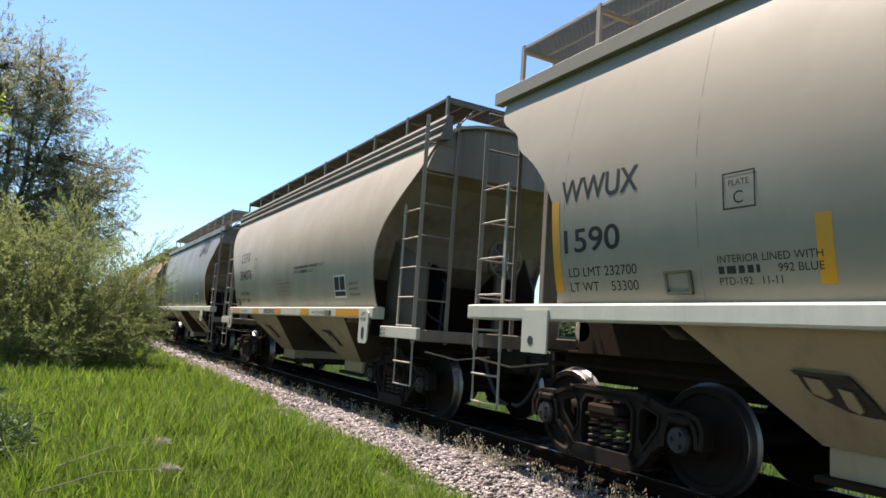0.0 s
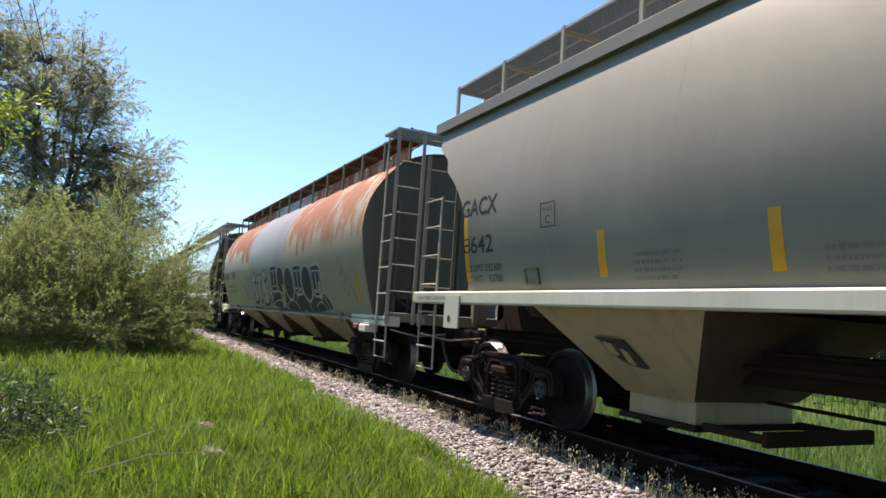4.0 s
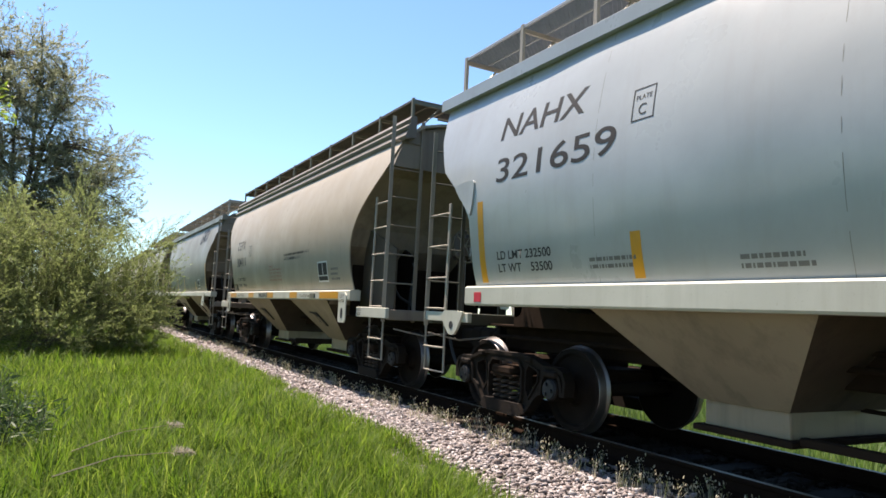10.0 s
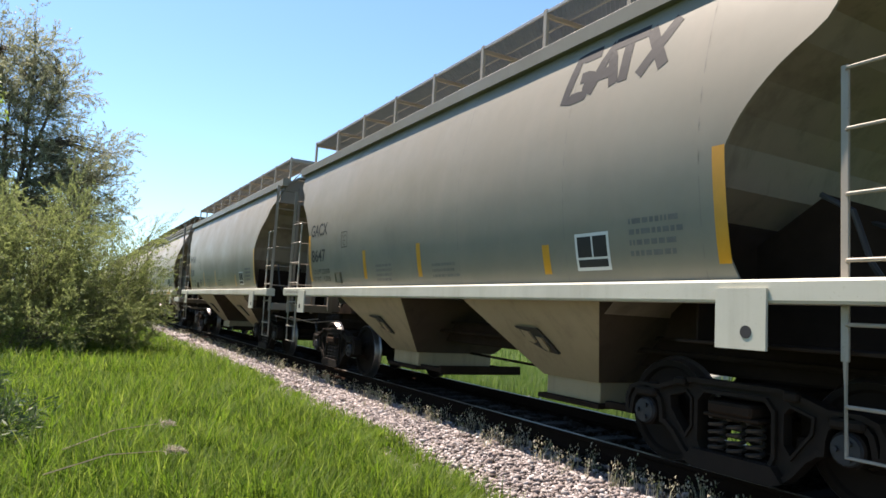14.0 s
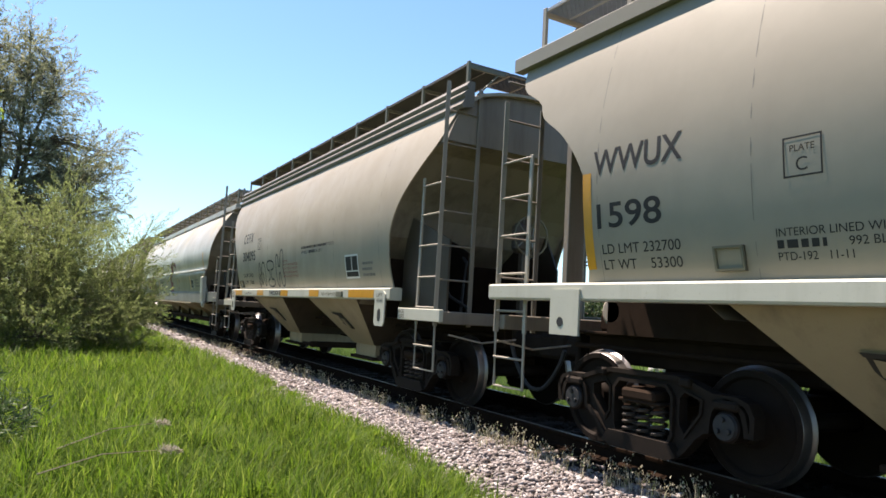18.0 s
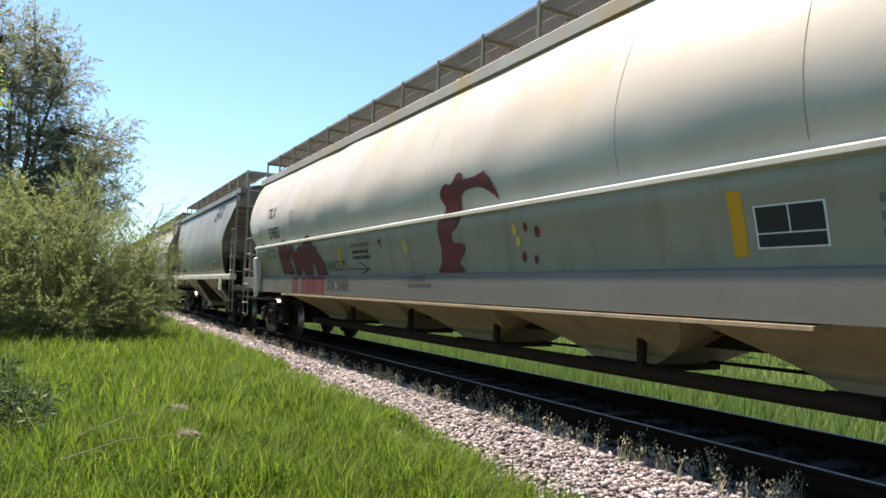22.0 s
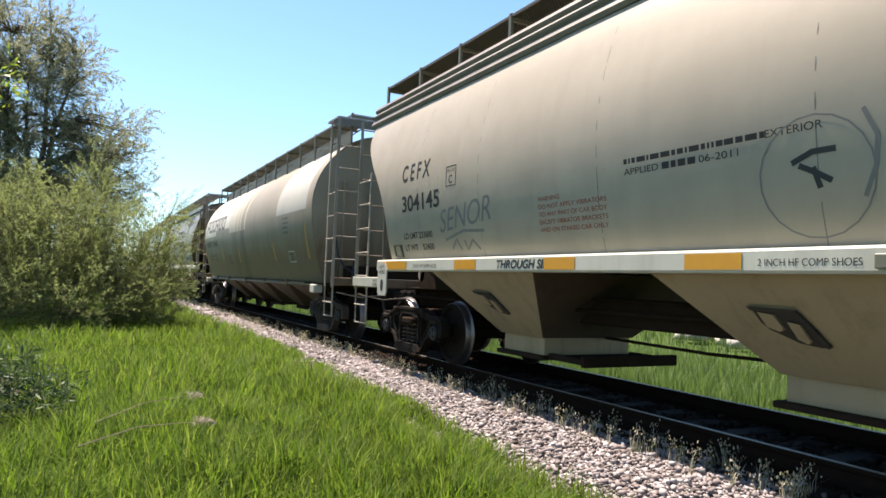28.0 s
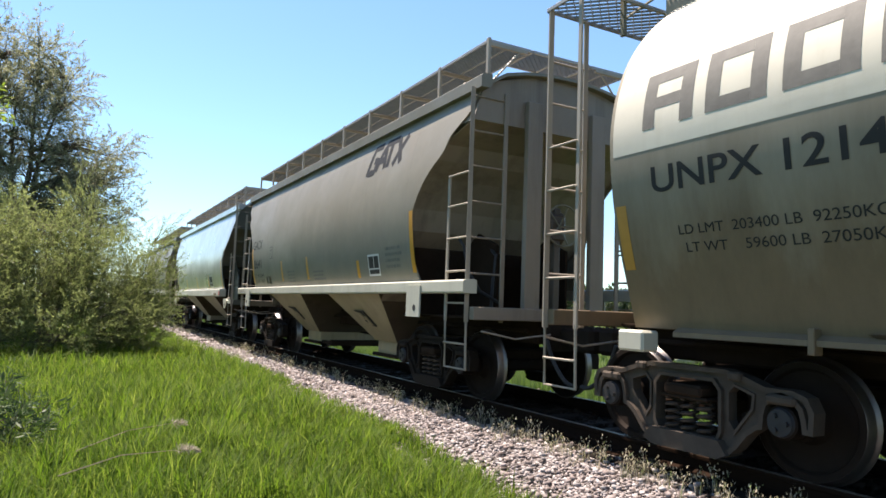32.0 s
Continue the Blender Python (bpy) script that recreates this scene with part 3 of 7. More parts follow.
def end_sheets(kind, e):
    """The upright top of the end and the slope sheet under it."""
    k = KINDS[kind]
    yr = k["half"] - 0.86
    zt = {"A": 3.5, "B": 3.6, "D": 3.4, "E": 3.5}[kind]
    up = Shape()
    zs = np.linspace(zt, k["side"][-1][0] + 0.05, 6)
    left = [(-(half_width(kind, z) - 0.03), float(z)) for z in zs]
    right = [(-x, z) for x, z in reversed(left)]
    inset = 0.3 if kind == "E" or e > 0 else 0.0
    outline = left + [(-0.6, k["roof"] - 0.06), (0, k["roof"] - 0.02), (0.6, k["roof"] - 0.06)] + right
    up.prism_y(outline, e * (yr - inset), e * (yr - inset - 0.62))
    slope = Shape()
    y_low = {2: 3.35, 3: 6.0, 4: 7.4}[k["bays"]]
    zb = 1.3 if k["sill"] else 1.1
    ez, ei = [q[0] for q in k["edge"]], [q[1] for q in k["edge"]]
    rows = [(zt + 0.02, yr - inset)]
    for z in (3.4, 3.2, 3.0, 2.8, 2.6, 2.3):
        if z > zt - 0.05:
            continue
        rows.append((z, min(rows[-1][1], k["half"] - 0.76 - float(np.interp(z, ez, ei)) - 0.1)))
    rows.append((zb, y_low))
    ring = []
    for z, y in rows:
        w = half_width(kind, max(z, k["side"][0][0])) - 0.026
        ring.append((w, e * y, z))
    n = len(ring)
    vs = [(-w, y, z) for w, y, z in ring] + [(w, y, z) for w, y, z in ring] + [(-w, y - e * 0.02, z - 0.012) for w, y, z in ring] + [(w, y - e * 0.02, z - 0.012) for w, y, z in ring]
    fs = []
    for a in range(n - 1):
        fs += [(a, a + 1, n + a + 1, n + a), (2 * n + a, 3 * n + a, 3 * n + a + 1, 2 * n + a + 1), (a, 2 * n + a, 2 * n + a + 1, a + 1), (n + a, n + a + 1, 3 * n + a + 1, 3 * n + a)]
    fs += [(0, n, 3 * n, 2 * n), (n - 1, 3 * n - 1, 4 * n - 1, 2 * n - 1)]
    slope.add(vs, fs)
    return up, slope


def head_shape(kind, e):
    """The dished head that closes a rounded body, with its stiffening ribs."""
    k = KINDS[kind]
    ye = k["half"] - 0.76 - k["edge"][0][1]
    prof = curve_through(k["side"], 14)
    sh = Shape()
    ring = [(-x, z) for z, x in prof] + [(0.45, k["roof"] - 0.05), (0.0, k["roof"]), (-0.45, k["roof"] - 0.05)][::-1] + [(x, z) for z, x in reversed(prof)]
    cz = 2.6
    rows = [(1.0, 0.0), (0.97, 0.05), (0.7, 0.09), (0.0001, 0.11)]
    vs, fs, n = [], [], len(ring)
    for f, d in rows:
        vs += [(x * f, e * (ye + d - 0.03), cz + (z - cz) * f) for x, z in ring]
    for i in range(len(rows) - 1):
        for j in range(n):
            j2 = (j + 1) % n
            fs.append((i * n + j, i * n + j2, (i + 1) * n + j2, (i + 1) * n + j))
    return sh.add(vs, fs)


def grating(x0, x1, y0, y1, z, pitch=0.085, b=0.008):
    """Expanded-metal walkway: two families of slanted bars in an angle frame."""
    sh = Shape()
    w, h = (x1 - x0), 0.006
    n = int((y1 - y0 + w) / pitch)
    for fam in (0, 1):
        for i in range(n):
            ya = y0 - w + i * pitch
            yb = ya + w
            xa, xb = (x0, x1) if fam == 0 else (x1, x0)
            ca, cb = max(ya, y0), min(yb, y1)
            if cb - ca < 0.02:
                continue
            fa, fb = (ca - ya) / w, (cb - ya) / w
            pa, pb = xa + (xb - xa) * fa, xa + (xb - xa) * fb
            sh.add([(pa, ca - b, z), (pa, ca + b, z), (pb, cb + b, z), (pb, cb - b, z), (pa, ca, z - 0.025), (pb, cb, z - 0.025)], [(0, 1, 2, 3), (0, 4, 5, 3), (1, 4, 5, 2)])
    for x in (x0, x1, (x0 + x1) / 2):
        sh.box(x - 0.012, x + 0.012, y0, y1, z - 0.035, z + 0.004, 0.003)
    for y in (y0, y1):
        sh.box(x0, x1, y - 0.015, y + 0.015, z - 0.035, z + 0.004, 0.003)
    return sh


def hopper_shape(y0, y1, zt, zb, xt, fb=0.36, round_=False, fy_low=0.36):
    sh = Shape()
    yc, hy = (y0 + y1) / 2, (y1 - y0) / 2
    n = 6 if round_ else 1
    ring = []
    for i in range(n + 1):
        t = i / n
        f = (1 - t) + fb * t if not round_ else 1 - (1 - fb) * math.sin(t * math.pi / 2) ** 1.2
        fy = (1 - t) + fy_low * t if not round_ else 1 - (1 - fb * 0.8) * t ** 1.3
        ring.append((xt * f, hy * fy, zt + (zb - zt) * t))
    vs, fs = [], []
    for x, h, z in ring:
        vs += [(-x, yc - h, z), (x, yc - h, z), (x, yc + h, z), (-x, yc + h, z)]
    for i in range(n):
        for j in range(4):
            j2 = (j + 1) % 4
            fs.append((i * 4 + j, i * 4 + j2, i * 4 + 4 + j2, i * 4 + 4 + j))
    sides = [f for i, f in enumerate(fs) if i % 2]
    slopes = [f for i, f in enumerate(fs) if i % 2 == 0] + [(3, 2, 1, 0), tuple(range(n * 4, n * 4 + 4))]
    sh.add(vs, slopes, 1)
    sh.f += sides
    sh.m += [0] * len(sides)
    x, h, z = ring[-1]
    return sh, (x, yc, h, z)


def inset_loop(loop, w):
    """The loop moved to its inner side by w (to its outer side where w is negative)."""
    area = sum(a * d - c * b for (a, b), (c, d) in zip(loop, loop[1:] + loop[:1]))
    sgn, out, n = (1 if area > 0 else -1), [], len(loop)
    for i in range(n):
        p, q, r = Vector(loop[i - 1]), Vector(loop[i]), Vector(loop[(i + 1) % n])
        a, b = (q - p).normalized(), (r - q).normalized()
        na, nb = Vector((-a.y, a.x)) * sgn, Vector((-b.y, b.x)) * sgn
        m = (na + nb).normalized()
        out.append(tuple(q + m * (w / max(0.5, m.dot(na)))))
    return out


AXLE, WHEEL_R = 0.889, 0.457


def truck_meshes(light):
    """Bolster, side frame, spring and wheelset; light for the trucks grey with dust."""
    if ("truck", light) in CACHE:
        return CACHE[("truck", light)]
    cast = M_CAST_L if light else M_CAST
    frame_ = Shape()
    half_top = [(0.40, 0.80), (0.58, 0.76), (0.76, 0.70), (0.98, 0.70), (1.09, 0.66), (1.14, 0.56), (1.13, 0.40), (1.05, 0.40)]
    jaw = [(AXLE + 0.15 * math.cos(a * math.pi / 6), WHEEL_R + 0.03 + 0.15 * math.sin(a * math.pi / 6)) for a in range(7)]
    low = [(0.73, 0.38), (0.68, 0.37), (0.60, 0.31), (0.50, 0.19), (0.42, 0.125), (0.32, 0.10)]
    right = half_top + jaw + low
    outer = right + [(-y, z) for y, z in reversed(right)]
    wedge = [(0.63, 0.62), (0.47, 0.67), (0.42, 0.62), (0.42, 0.40), (0.47, 0.33), (0.62, 0.52)]
    nest = [(0.30, 0.24), (0.33, 0.30), (0.33, 0.62), (0.27, 0.69), (-0.27, 0.69), (-0.33, 0.62), (-0.33, 0.30), (-0.30, 0.24)]
    loops = [outer, wedge, [(-y, z) for y, z in reversed(wedge)], nest]
    bm = bmesh.new()
    for loop in loops:
        vs = [bm.verts.new((-1.06, y, z)) for y, z in loop]
        for p, q in zip(vs, vs[1:] + vs[:1]):
            bm.edges.new((p, q))
    bmesh.ops.triangle_fill(bm, use_beauty=True, use_dissolve=False, edges=bm.edges[:])
    back = bmesh.ops.duplicate(bm, geom=bm.verts[:] + bm.edges[:] + bm.faces[:])
    for v in back["geom"]:
        if isinstance(v, bmesh.types.BMVert):
            v.co.x = -1.0
    bm.verts.index_update()
    frame_.add([v.co[:] for v in bm.verts], [tuple(v.index for v in f.verts) for f in bm.faces])
    bm.free()
    for loop, w, xa, xb in ((outer, 0.04, -1.1, -0.965), (loops[1], -0.022, -1.08, -0.98), (loops[2], -0.022, -1.08, -0.98), (nest, -0.03, -1.095, -0.97)):
        inner_ = inset_loop(loop, w)
        n = len(loop)
        vs = [(x, y, z) for x in (xa, xb) for ring in (loop, inner_) for y, z in ring]
        fs = []
        for i in range(n):
            j = (i + 1) % n
            fs += [(i, j, n + j, n + i), (2 * n + i, 3 * n + i, 3 * n + j, 2 * n + j), (i, 2 * n + i, 2 * n + j, j), (n + i, n + j, 3 * n + j, 3 * n + i)]
        frame_.add(vs, fs)
    frame_.prism([(-0.44, 0.13), (-0.36, 0.235), (0.36, 0.235), (0.44, 0.13), (0.34, 0.09), (-0.34, 0.09)], -1.14, -0.93)
    for sgn in (-1, 1):
        frame_.box(-1.13, -0.96, sgn * AXLE - 0.12, sgn * AXLE + 0.12, 0.585, 0.66, 0.02)
        frame_.box(-1.135, -1.06, sgn * 0.5 - 0.06, sgn * 0.5 + 0.06, 0.72, 0.79, 0.015)
    side = frame_.mesh("side_frame", cast)
    spring = Shape()
    pts = []
    for i in range(49):
        a = i / 48 * 2 * math.pi * 4.5
        pts.append((0.065 * math.cos(a), 0.065 * math.sin(a), 0.02 + 0.27 * i / 48))
    spring.tube(pts, 0.016, 5)
    spring_me = spring.mesh("coil_spring", M_SPRING, True)
    bol = Shape()
    bol.box(-1.13, 1.13, -0.25, 0.25, 0.515, 0.545, 0.01)
    bol.box(-1.15, 1.15, -0.2, 0.2, 0.545, 0.64, 0.02)
    bol.box(-0.75, 0.75, -0.2, 0.2, 0.5, 0.78, 0.04)
    bol.box(-0.58, 0.58, -0.78, 0.78, 0.36, 0.66, 0.03)
    bolster = bol.mesh("truck_bolster", M_UNDER)
    bb = Shape().box(-0.95, 0.95, -0.05, 0.05, 0.34, 0.46, 0.02)
    for sx in (-1, 1):
        bb.box(sx * 0.7 - 0.05, sx * 0.7 + 0.05, -0.14, 0.04, 0.3, 0.62, 0.02)
    beam = bb.mesh("brake_beam", M_UNDER)
    ws = Shape()
    for s in (-1, 1):
        prof = [(0.655, 0.10), (0.655, 0.40), (0.66, 0.47), (0.668, 0.483), (0.68, 0.487), (0.692, 0.476), (0.70, 0.464), (0.71, 0.458), (0.785, 0.452), (0.795, 0.444), (0.795, 0.395), (0.785, 0.385), (0.755, 0.375), (0.735, 0.30), (0.75, 0.18), (0.79, 0.15), (0.83, 0.145), (0.83, 0.09)]
        mis = [0, 0, 1, 1, 1, 1, 1, 1, 1, 0, 0, 0, 0, 0, 0, 0, 0]
        ws.lathe_x([(s * x, r) for x, r in prof], 48, mis)
        ws.lathe_x([(s * 0.83, 0.075), (s * 0.92, 0.075), (s * 0.93, 0.125), (s * 1.09, 0.125), (s * 1.10, 0.11), (s * 1.125, 0.1), (s * 1.13, 0.0005)], 20, [0, 0, 0, 0, 2, 2])
        for i in range(3):
            a = 2 * math.pi * i / 3
            y, z = 0.06 * math.cos(a), 0.06 * math.sin(a)
            ws.tube([(s * 1.12, y, z), (s * 1.15, y, z)], 0.02, 6, 2)
    ws.lathe_x([(-0.84, 0.085), (-0.5, 0.08), (0.5, 0.08), (0.84, 0.085)], 14)
    wheels = ws.mesh("wheelset", [M_WHEEL, M_TREAD, M_CAP], True)
    CACHE[("truck", light)] = (bolster, side, spring_me, wheels, beam)
    return CACHE[("truck", light)]


WHEELSETS = []


def add_truck(car, y, light):
    bolster, side, spring, wheels, beam = truck_meshes(light)
    tr = part("truck", bolster, None, car)
    tr.location = (0, y, 0)
    for s in (-1, 1):
        sf = part("side_frame", side, None, tr)
        if s > 0:
            sf.rotation_euler = (0, 0, math.pi)
        for j in (-1, 0, 1):
            sp = part("coil_spring", spring, None, tr)
            sp.location = (s * 1.04, j * 0.17, 0.225)
        bm_ = part("brake_beam", beam, None, tr)
        bm_.location, bm_.rotation_euler = (0, s * 0.47, 0), (0, 0, 0 if s > 0 else math.pi)
        w = part("wheelset", wheels, None, tr)
        w.location = (0, s * AXLE, WHEEL_R)
        WHEELSETS.append(w)


def ladder(car, kind, x, y, e, posts, mat, z_low, steps):
    """Corner ladder: upright bars with round rungs between, on the side."""
    sh = Shape()
    s = 1 if x > 0 else -1
    (ya, za), (yb, zb) = posts
    sh.box(x - 0.012, x + 0.012, e * ya - 0.035, e * ya + 0.035, 1.05, za, 0.004)
    sh.box(x - 0.05, x + 0.012, e * ya - 0.04, e * ya - 0.03, 1.05, za, 0.002)
    top = part("ladder", sh, mat, car)
    part("stile", Shape().box(x - 0.012, x + 0.012, e * yb - 0.025, e * yb + 0.025, 1.05, zb, 0.004), mat, top)
    part("stirrup", Shape().tube([(x, e * ya, 1.1), (x - s * 0.01, e * ya, z_low), (x - s * 0.01, e * yb, z_low), (x, e * yb, 1.1)], 0.016, 6), mat, top)
    rung = Shape()
    rung.tube([(x - s * 0.01, e * (ya + 0.0), 0), (x + s * 0.03, e * (ya - 0.03), 0), (x + s * 0.03, e * (yb + 0.03), 0), (x - s * 0.01, e * yb, 0)], 0.013, 6)
    me = rung.mesh("rung", mat)
    for z in steps:
        part("rung", me, None, top).location = (0, 0, z)
    return top


def end_ladder(car, x0, x1, y, zs, z_top, mat):
    sh = Shape()
    sh.box(x1 - 0.03, x1 + 0.03, y - 0.012, y + 0.012, 1.05, z_top, 0.004)
    top = part("end_ladder", sh, mat, car)
    rung = Shape().tube([(x0, y, 0), (x1, y, 0)], 0.013, 6)
    me = rung.mesh("rung", mat)
    for z in zs:
        part("rung", me, None, top).location = (0, 0, z)


def underframe(car, kind, dark):
    k = KINDS[kind]
    h = k["half"]
    sh = Shape()
    sh.box(-0.33, 0.33, -(h - 0.9), h - 0.9, 0.78, 1.08, 0.02)
    sh.box(-0.40, 0.40, -(h - 0.9), h - 0.9, 1.06, 1.10, 0.01)
    part("centre_sill", sh, M_UNDER, car)
    for e in (-1, 1):
        c = Shape()
        c.box(-0.16, 0.16, e * (h - 0.95), e * (h - 0.28), 0.78, 1.0, 0.03)
        c = part("coupler", c, M_CAST, car)
        part("knuckle", Shape().box(-0.2, 0.2, e * (h - 0.34), e * (h - 0.02), 0.72, 1.04, 0.05), M_CAST, c)
        part("striker", Shape().box(-0.33, 0.33, e * (h - 0.75), e * (h - 0.66), 0.7, 1.1, 0.02), M_CAST, c)
        a = Shape()
        a.tube([(-0.42, e * (h - 0.6 + 0.58 * f), 0.86 - 0.52 * math.sin(f * 1.75) ** 0.8) for f in [i / 8 for i in range(9)]], 0.026, 7)
        part("air_hose", a, M_HOSE, car)
        cut = Shape()
        cut.tube([(-0.35, e * (h - 0.62), 0.92), (-0.9, e * (h - 0.6), 0.86), (-1.4, e * (h - 0.6), 0.95)], 0.012, 5)
        part("uncoupling_lever", cut, P_LADDER, car)
        p = Shape()
        p.box(-1.46, 1.46, e * (h - 0.80), e * (h - 0.70), 1.08, 1.24, 0.01)
        part("end_sill", p, dark, car)
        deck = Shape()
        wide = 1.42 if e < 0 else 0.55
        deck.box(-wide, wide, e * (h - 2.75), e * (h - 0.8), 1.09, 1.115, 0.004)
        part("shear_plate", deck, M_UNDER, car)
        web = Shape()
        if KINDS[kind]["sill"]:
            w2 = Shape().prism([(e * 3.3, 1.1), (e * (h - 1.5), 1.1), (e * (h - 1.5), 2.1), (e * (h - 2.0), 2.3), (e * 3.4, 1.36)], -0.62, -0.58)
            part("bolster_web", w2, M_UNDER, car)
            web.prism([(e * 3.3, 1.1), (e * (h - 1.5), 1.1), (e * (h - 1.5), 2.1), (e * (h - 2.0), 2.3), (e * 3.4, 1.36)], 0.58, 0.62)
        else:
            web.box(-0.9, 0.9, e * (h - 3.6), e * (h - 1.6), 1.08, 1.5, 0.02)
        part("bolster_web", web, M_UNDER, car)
        for s in (-1, 1) if kind == "B" else ():
            post = Shape().box(min(s * 0.42, s * 0.66), max(s * 0.42, s * 0.66), e * (h - 0.86), e * (h - 0.77), 1.11, 3.95, 0.008)
            part("end_post", post, dark, car)


def wagon_base(name, kind, body_mat, hop_mat, sill_mat, lad_mat, end_mat, seed, label, cat="hopper wagon", wave=0.004):
    k = KINDS[kind]
    h = k["half"]
    car = tagged(new(name), label, cat, "freight train wagons")
    DENTS[car.name] = (seed, wave, 0.0)
    for s in (-1, 1):
        part("side_sheet", side_sheet(kind, s, seed, wave), body_mat, car, smooth=True)
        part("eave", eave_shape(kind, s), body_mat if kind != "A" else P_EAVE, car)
    part("roof", roof_shape(kind), body_mat, car, smooth=True)
    underframe(car, kind, end_mat)
    tc = {"A": 4.72, "B": 4.44, "D": 4.87, "E": 8.6, "F": 6.7, "C": 7.29}[kind]
    for e in (-1, 1):
        add_truck(car, e * tc, kind == "F")
        yl = h - (0.85 if e < 0 and kind in "AB" else 0.42 if e > 0 and kind == "C" else 0.66)
        if kind in "CF":
            part("head", head_shape(kind, e), body_mat if kind == "F" else P_WEND, car, smooth=True)
            ye = h - 0.76 - k["edge"][0][1]
            ribs = Shape()
            for x in (-0.95, -0.35, 0.35, 0.95):
                ribs.box(x - 0.03, x + 0.03, e * (ye + 0.03), e * (ye + 0.15), 1.25, 3.3, 0.01)
            part("head_ribs", ribs, body_mat if kind == "F" else P_WEND, car)
            steps = [1.55, 2.0, 2.45, 2.9]
            for s in (-1, 1):
                ladder(car, kind, s * 1.46, 0, e, ((yl, 4.4), (yl - 0.48, 4.4)), lad_mat, 0.48, [0.75, *steps])
                end_ladder(car, s * 1.46, s * 0.98, e * yl, [1.6, 2.05, 2.5, 2.95, 3.4, 3.85], 4.4, lad_mat)
            pl = grating(-1.5, 1.5, min(e * (yl + 0.02), e * (yl - 0.62)), max(e * (yl + 0.02), e * (yl - 0.62)), 4.42, 0.12)
            tagged(part("end_platform", pl, M_GRATE, car), kind="stuff")
        else:
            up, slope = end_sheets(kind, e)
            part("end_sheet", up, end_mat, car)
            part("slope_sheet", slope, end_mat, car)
            inset_at = lambda z: h - 0.76 - float(np.interp(z, [q[0] for q in k["edge"]], [q[1] for q in k["edge"]])) - 0.12
            yo, yf = h - 0.97, h - 1.75
            outline = [(e * (inset_at(1.5) - 0.1), 1.12)] + [(e * inset_at(z), z) for z in ((1.6, 2.0, 2.4, 2.6) if kind in "AD" else (1.6, 2.0, 2.18))] + [(e * yo, {"A": 2.2, "D": 1.9}.get(kind, 2.1)), (e * yo, 1.12)]
            outline_far = [p for p in outline if abs(p[0]) < yf] + [(e * yf, 2.0), (e * yf, 1.12)]
            zc = 2.3 if kind != "E" else 1.9
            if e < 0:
                # dark plate added deep in the recess, in place of the shade there
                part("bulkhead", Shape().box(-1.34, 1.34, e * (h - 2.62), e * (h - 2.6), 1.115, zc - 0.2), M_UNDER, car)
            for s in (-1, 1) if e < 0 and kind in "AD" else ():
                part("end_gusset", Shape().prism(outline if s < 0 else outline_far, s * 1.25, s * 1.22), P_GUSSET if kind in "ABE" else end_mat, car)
            for s in (-1, 1):
                zt = {"A": 4.28, "B": 4.0, "D": 4.15, "E": 4.7}[kind] if e < 0 else {"A": 3.5, "B": 3.65, "D": 3.7, "E": 4.2}[kind]
                inner = {"A": 3.05, "B": 2.95, "D": 2.65, "E": 2.45}[kind]
                ladder(car, kind, s * 1.47, 0, e, ((yl, zt), (yl - 0.52, inner)), lad_mat, 0.47, [0.78, 1.28, 1.68, 2.1, 2.52] + ([2.92] if kind in "AB" else []))
                end_ladder(car, s * 1.46, s * 0.96, e * yl, [1.65, 2.1, 2.55, 3.0, 3.45, 3.9], zt, end_mat)
    # walkways along the roof
    wz, wx = k["walk"]
    yw = h - 0.95 - (0.3 if kind in "CF" else 0)
    g = grating(-wx, -wx + (0.55 if kind in "CF" else 0.68), -yw, yw, wz, 0.05 if kind in "ACF" else 0.07, 0.011 if kind in "ACF" else 0.008)
    gm = M_GRATE if kind in "BDEF" else M_GRATE_R if kind == "C" else M_GRATE_D
    for s in (-1, 1):
        me = CACHE.get(("walk", kind))
        if me is None:
            me = CACHE[("walk", kind)] = g.mesh("walkway", gm)
        w = tagged(part("walkway", me, None, car), kind="stuff")
        if s > 0:
            w.rotation_euler = (0, 0, math.pi)
    for e in (-1, 1):
        me = CACHE.get(("cross", kind))
        if me is None:
            me = CACHE[("cross", kind)] = grating(-wx + 0.7, wx - 0.7, -0.3, 0.3, wz).mesh("crosswalk", gm)
        tagged(part("crosswalk", me, None, car), kind="stuff").location = (0, e * (yw - 0.3), 0)
    ze, xe = k["side"][-1][0], k["side"][-1][1]
    nb = int(2 * yw / 1.25)
    br = CACHE.get(("bracket", kind))
    if br is None:
        b = Shape()
        b.box(-wx - 0.02, -wx + 0.02, -0.03, 0.03, ze + 0.02 if kind not in "CF" else ze - 0.12, wz + 0.02, 0.004)
        b.box(-wx, -wx + 0.6, -0.02, 0.02, wz - 0.08, wz - 0.03, 0.004)
        b.tube([(-wx, 0, ze + 0.05), (-wx + 0.5, 0, wz - 0.06)], 0.015, 5)
        br = CACHE[("bracket", kind)] = b.mesh("walkway_bracket", P_LADDER if kind in "BD" else P_LADDER_D)
    for i in range(nb + 1):
        for s in (-1, 1):
            o = part("walkway_bracket", br, None, car)
            o.location = (0, -yw + 2 * yw * i / nb, 0)
            if s > 0:
                o.rotation_euler = (0, 0, math.pi)
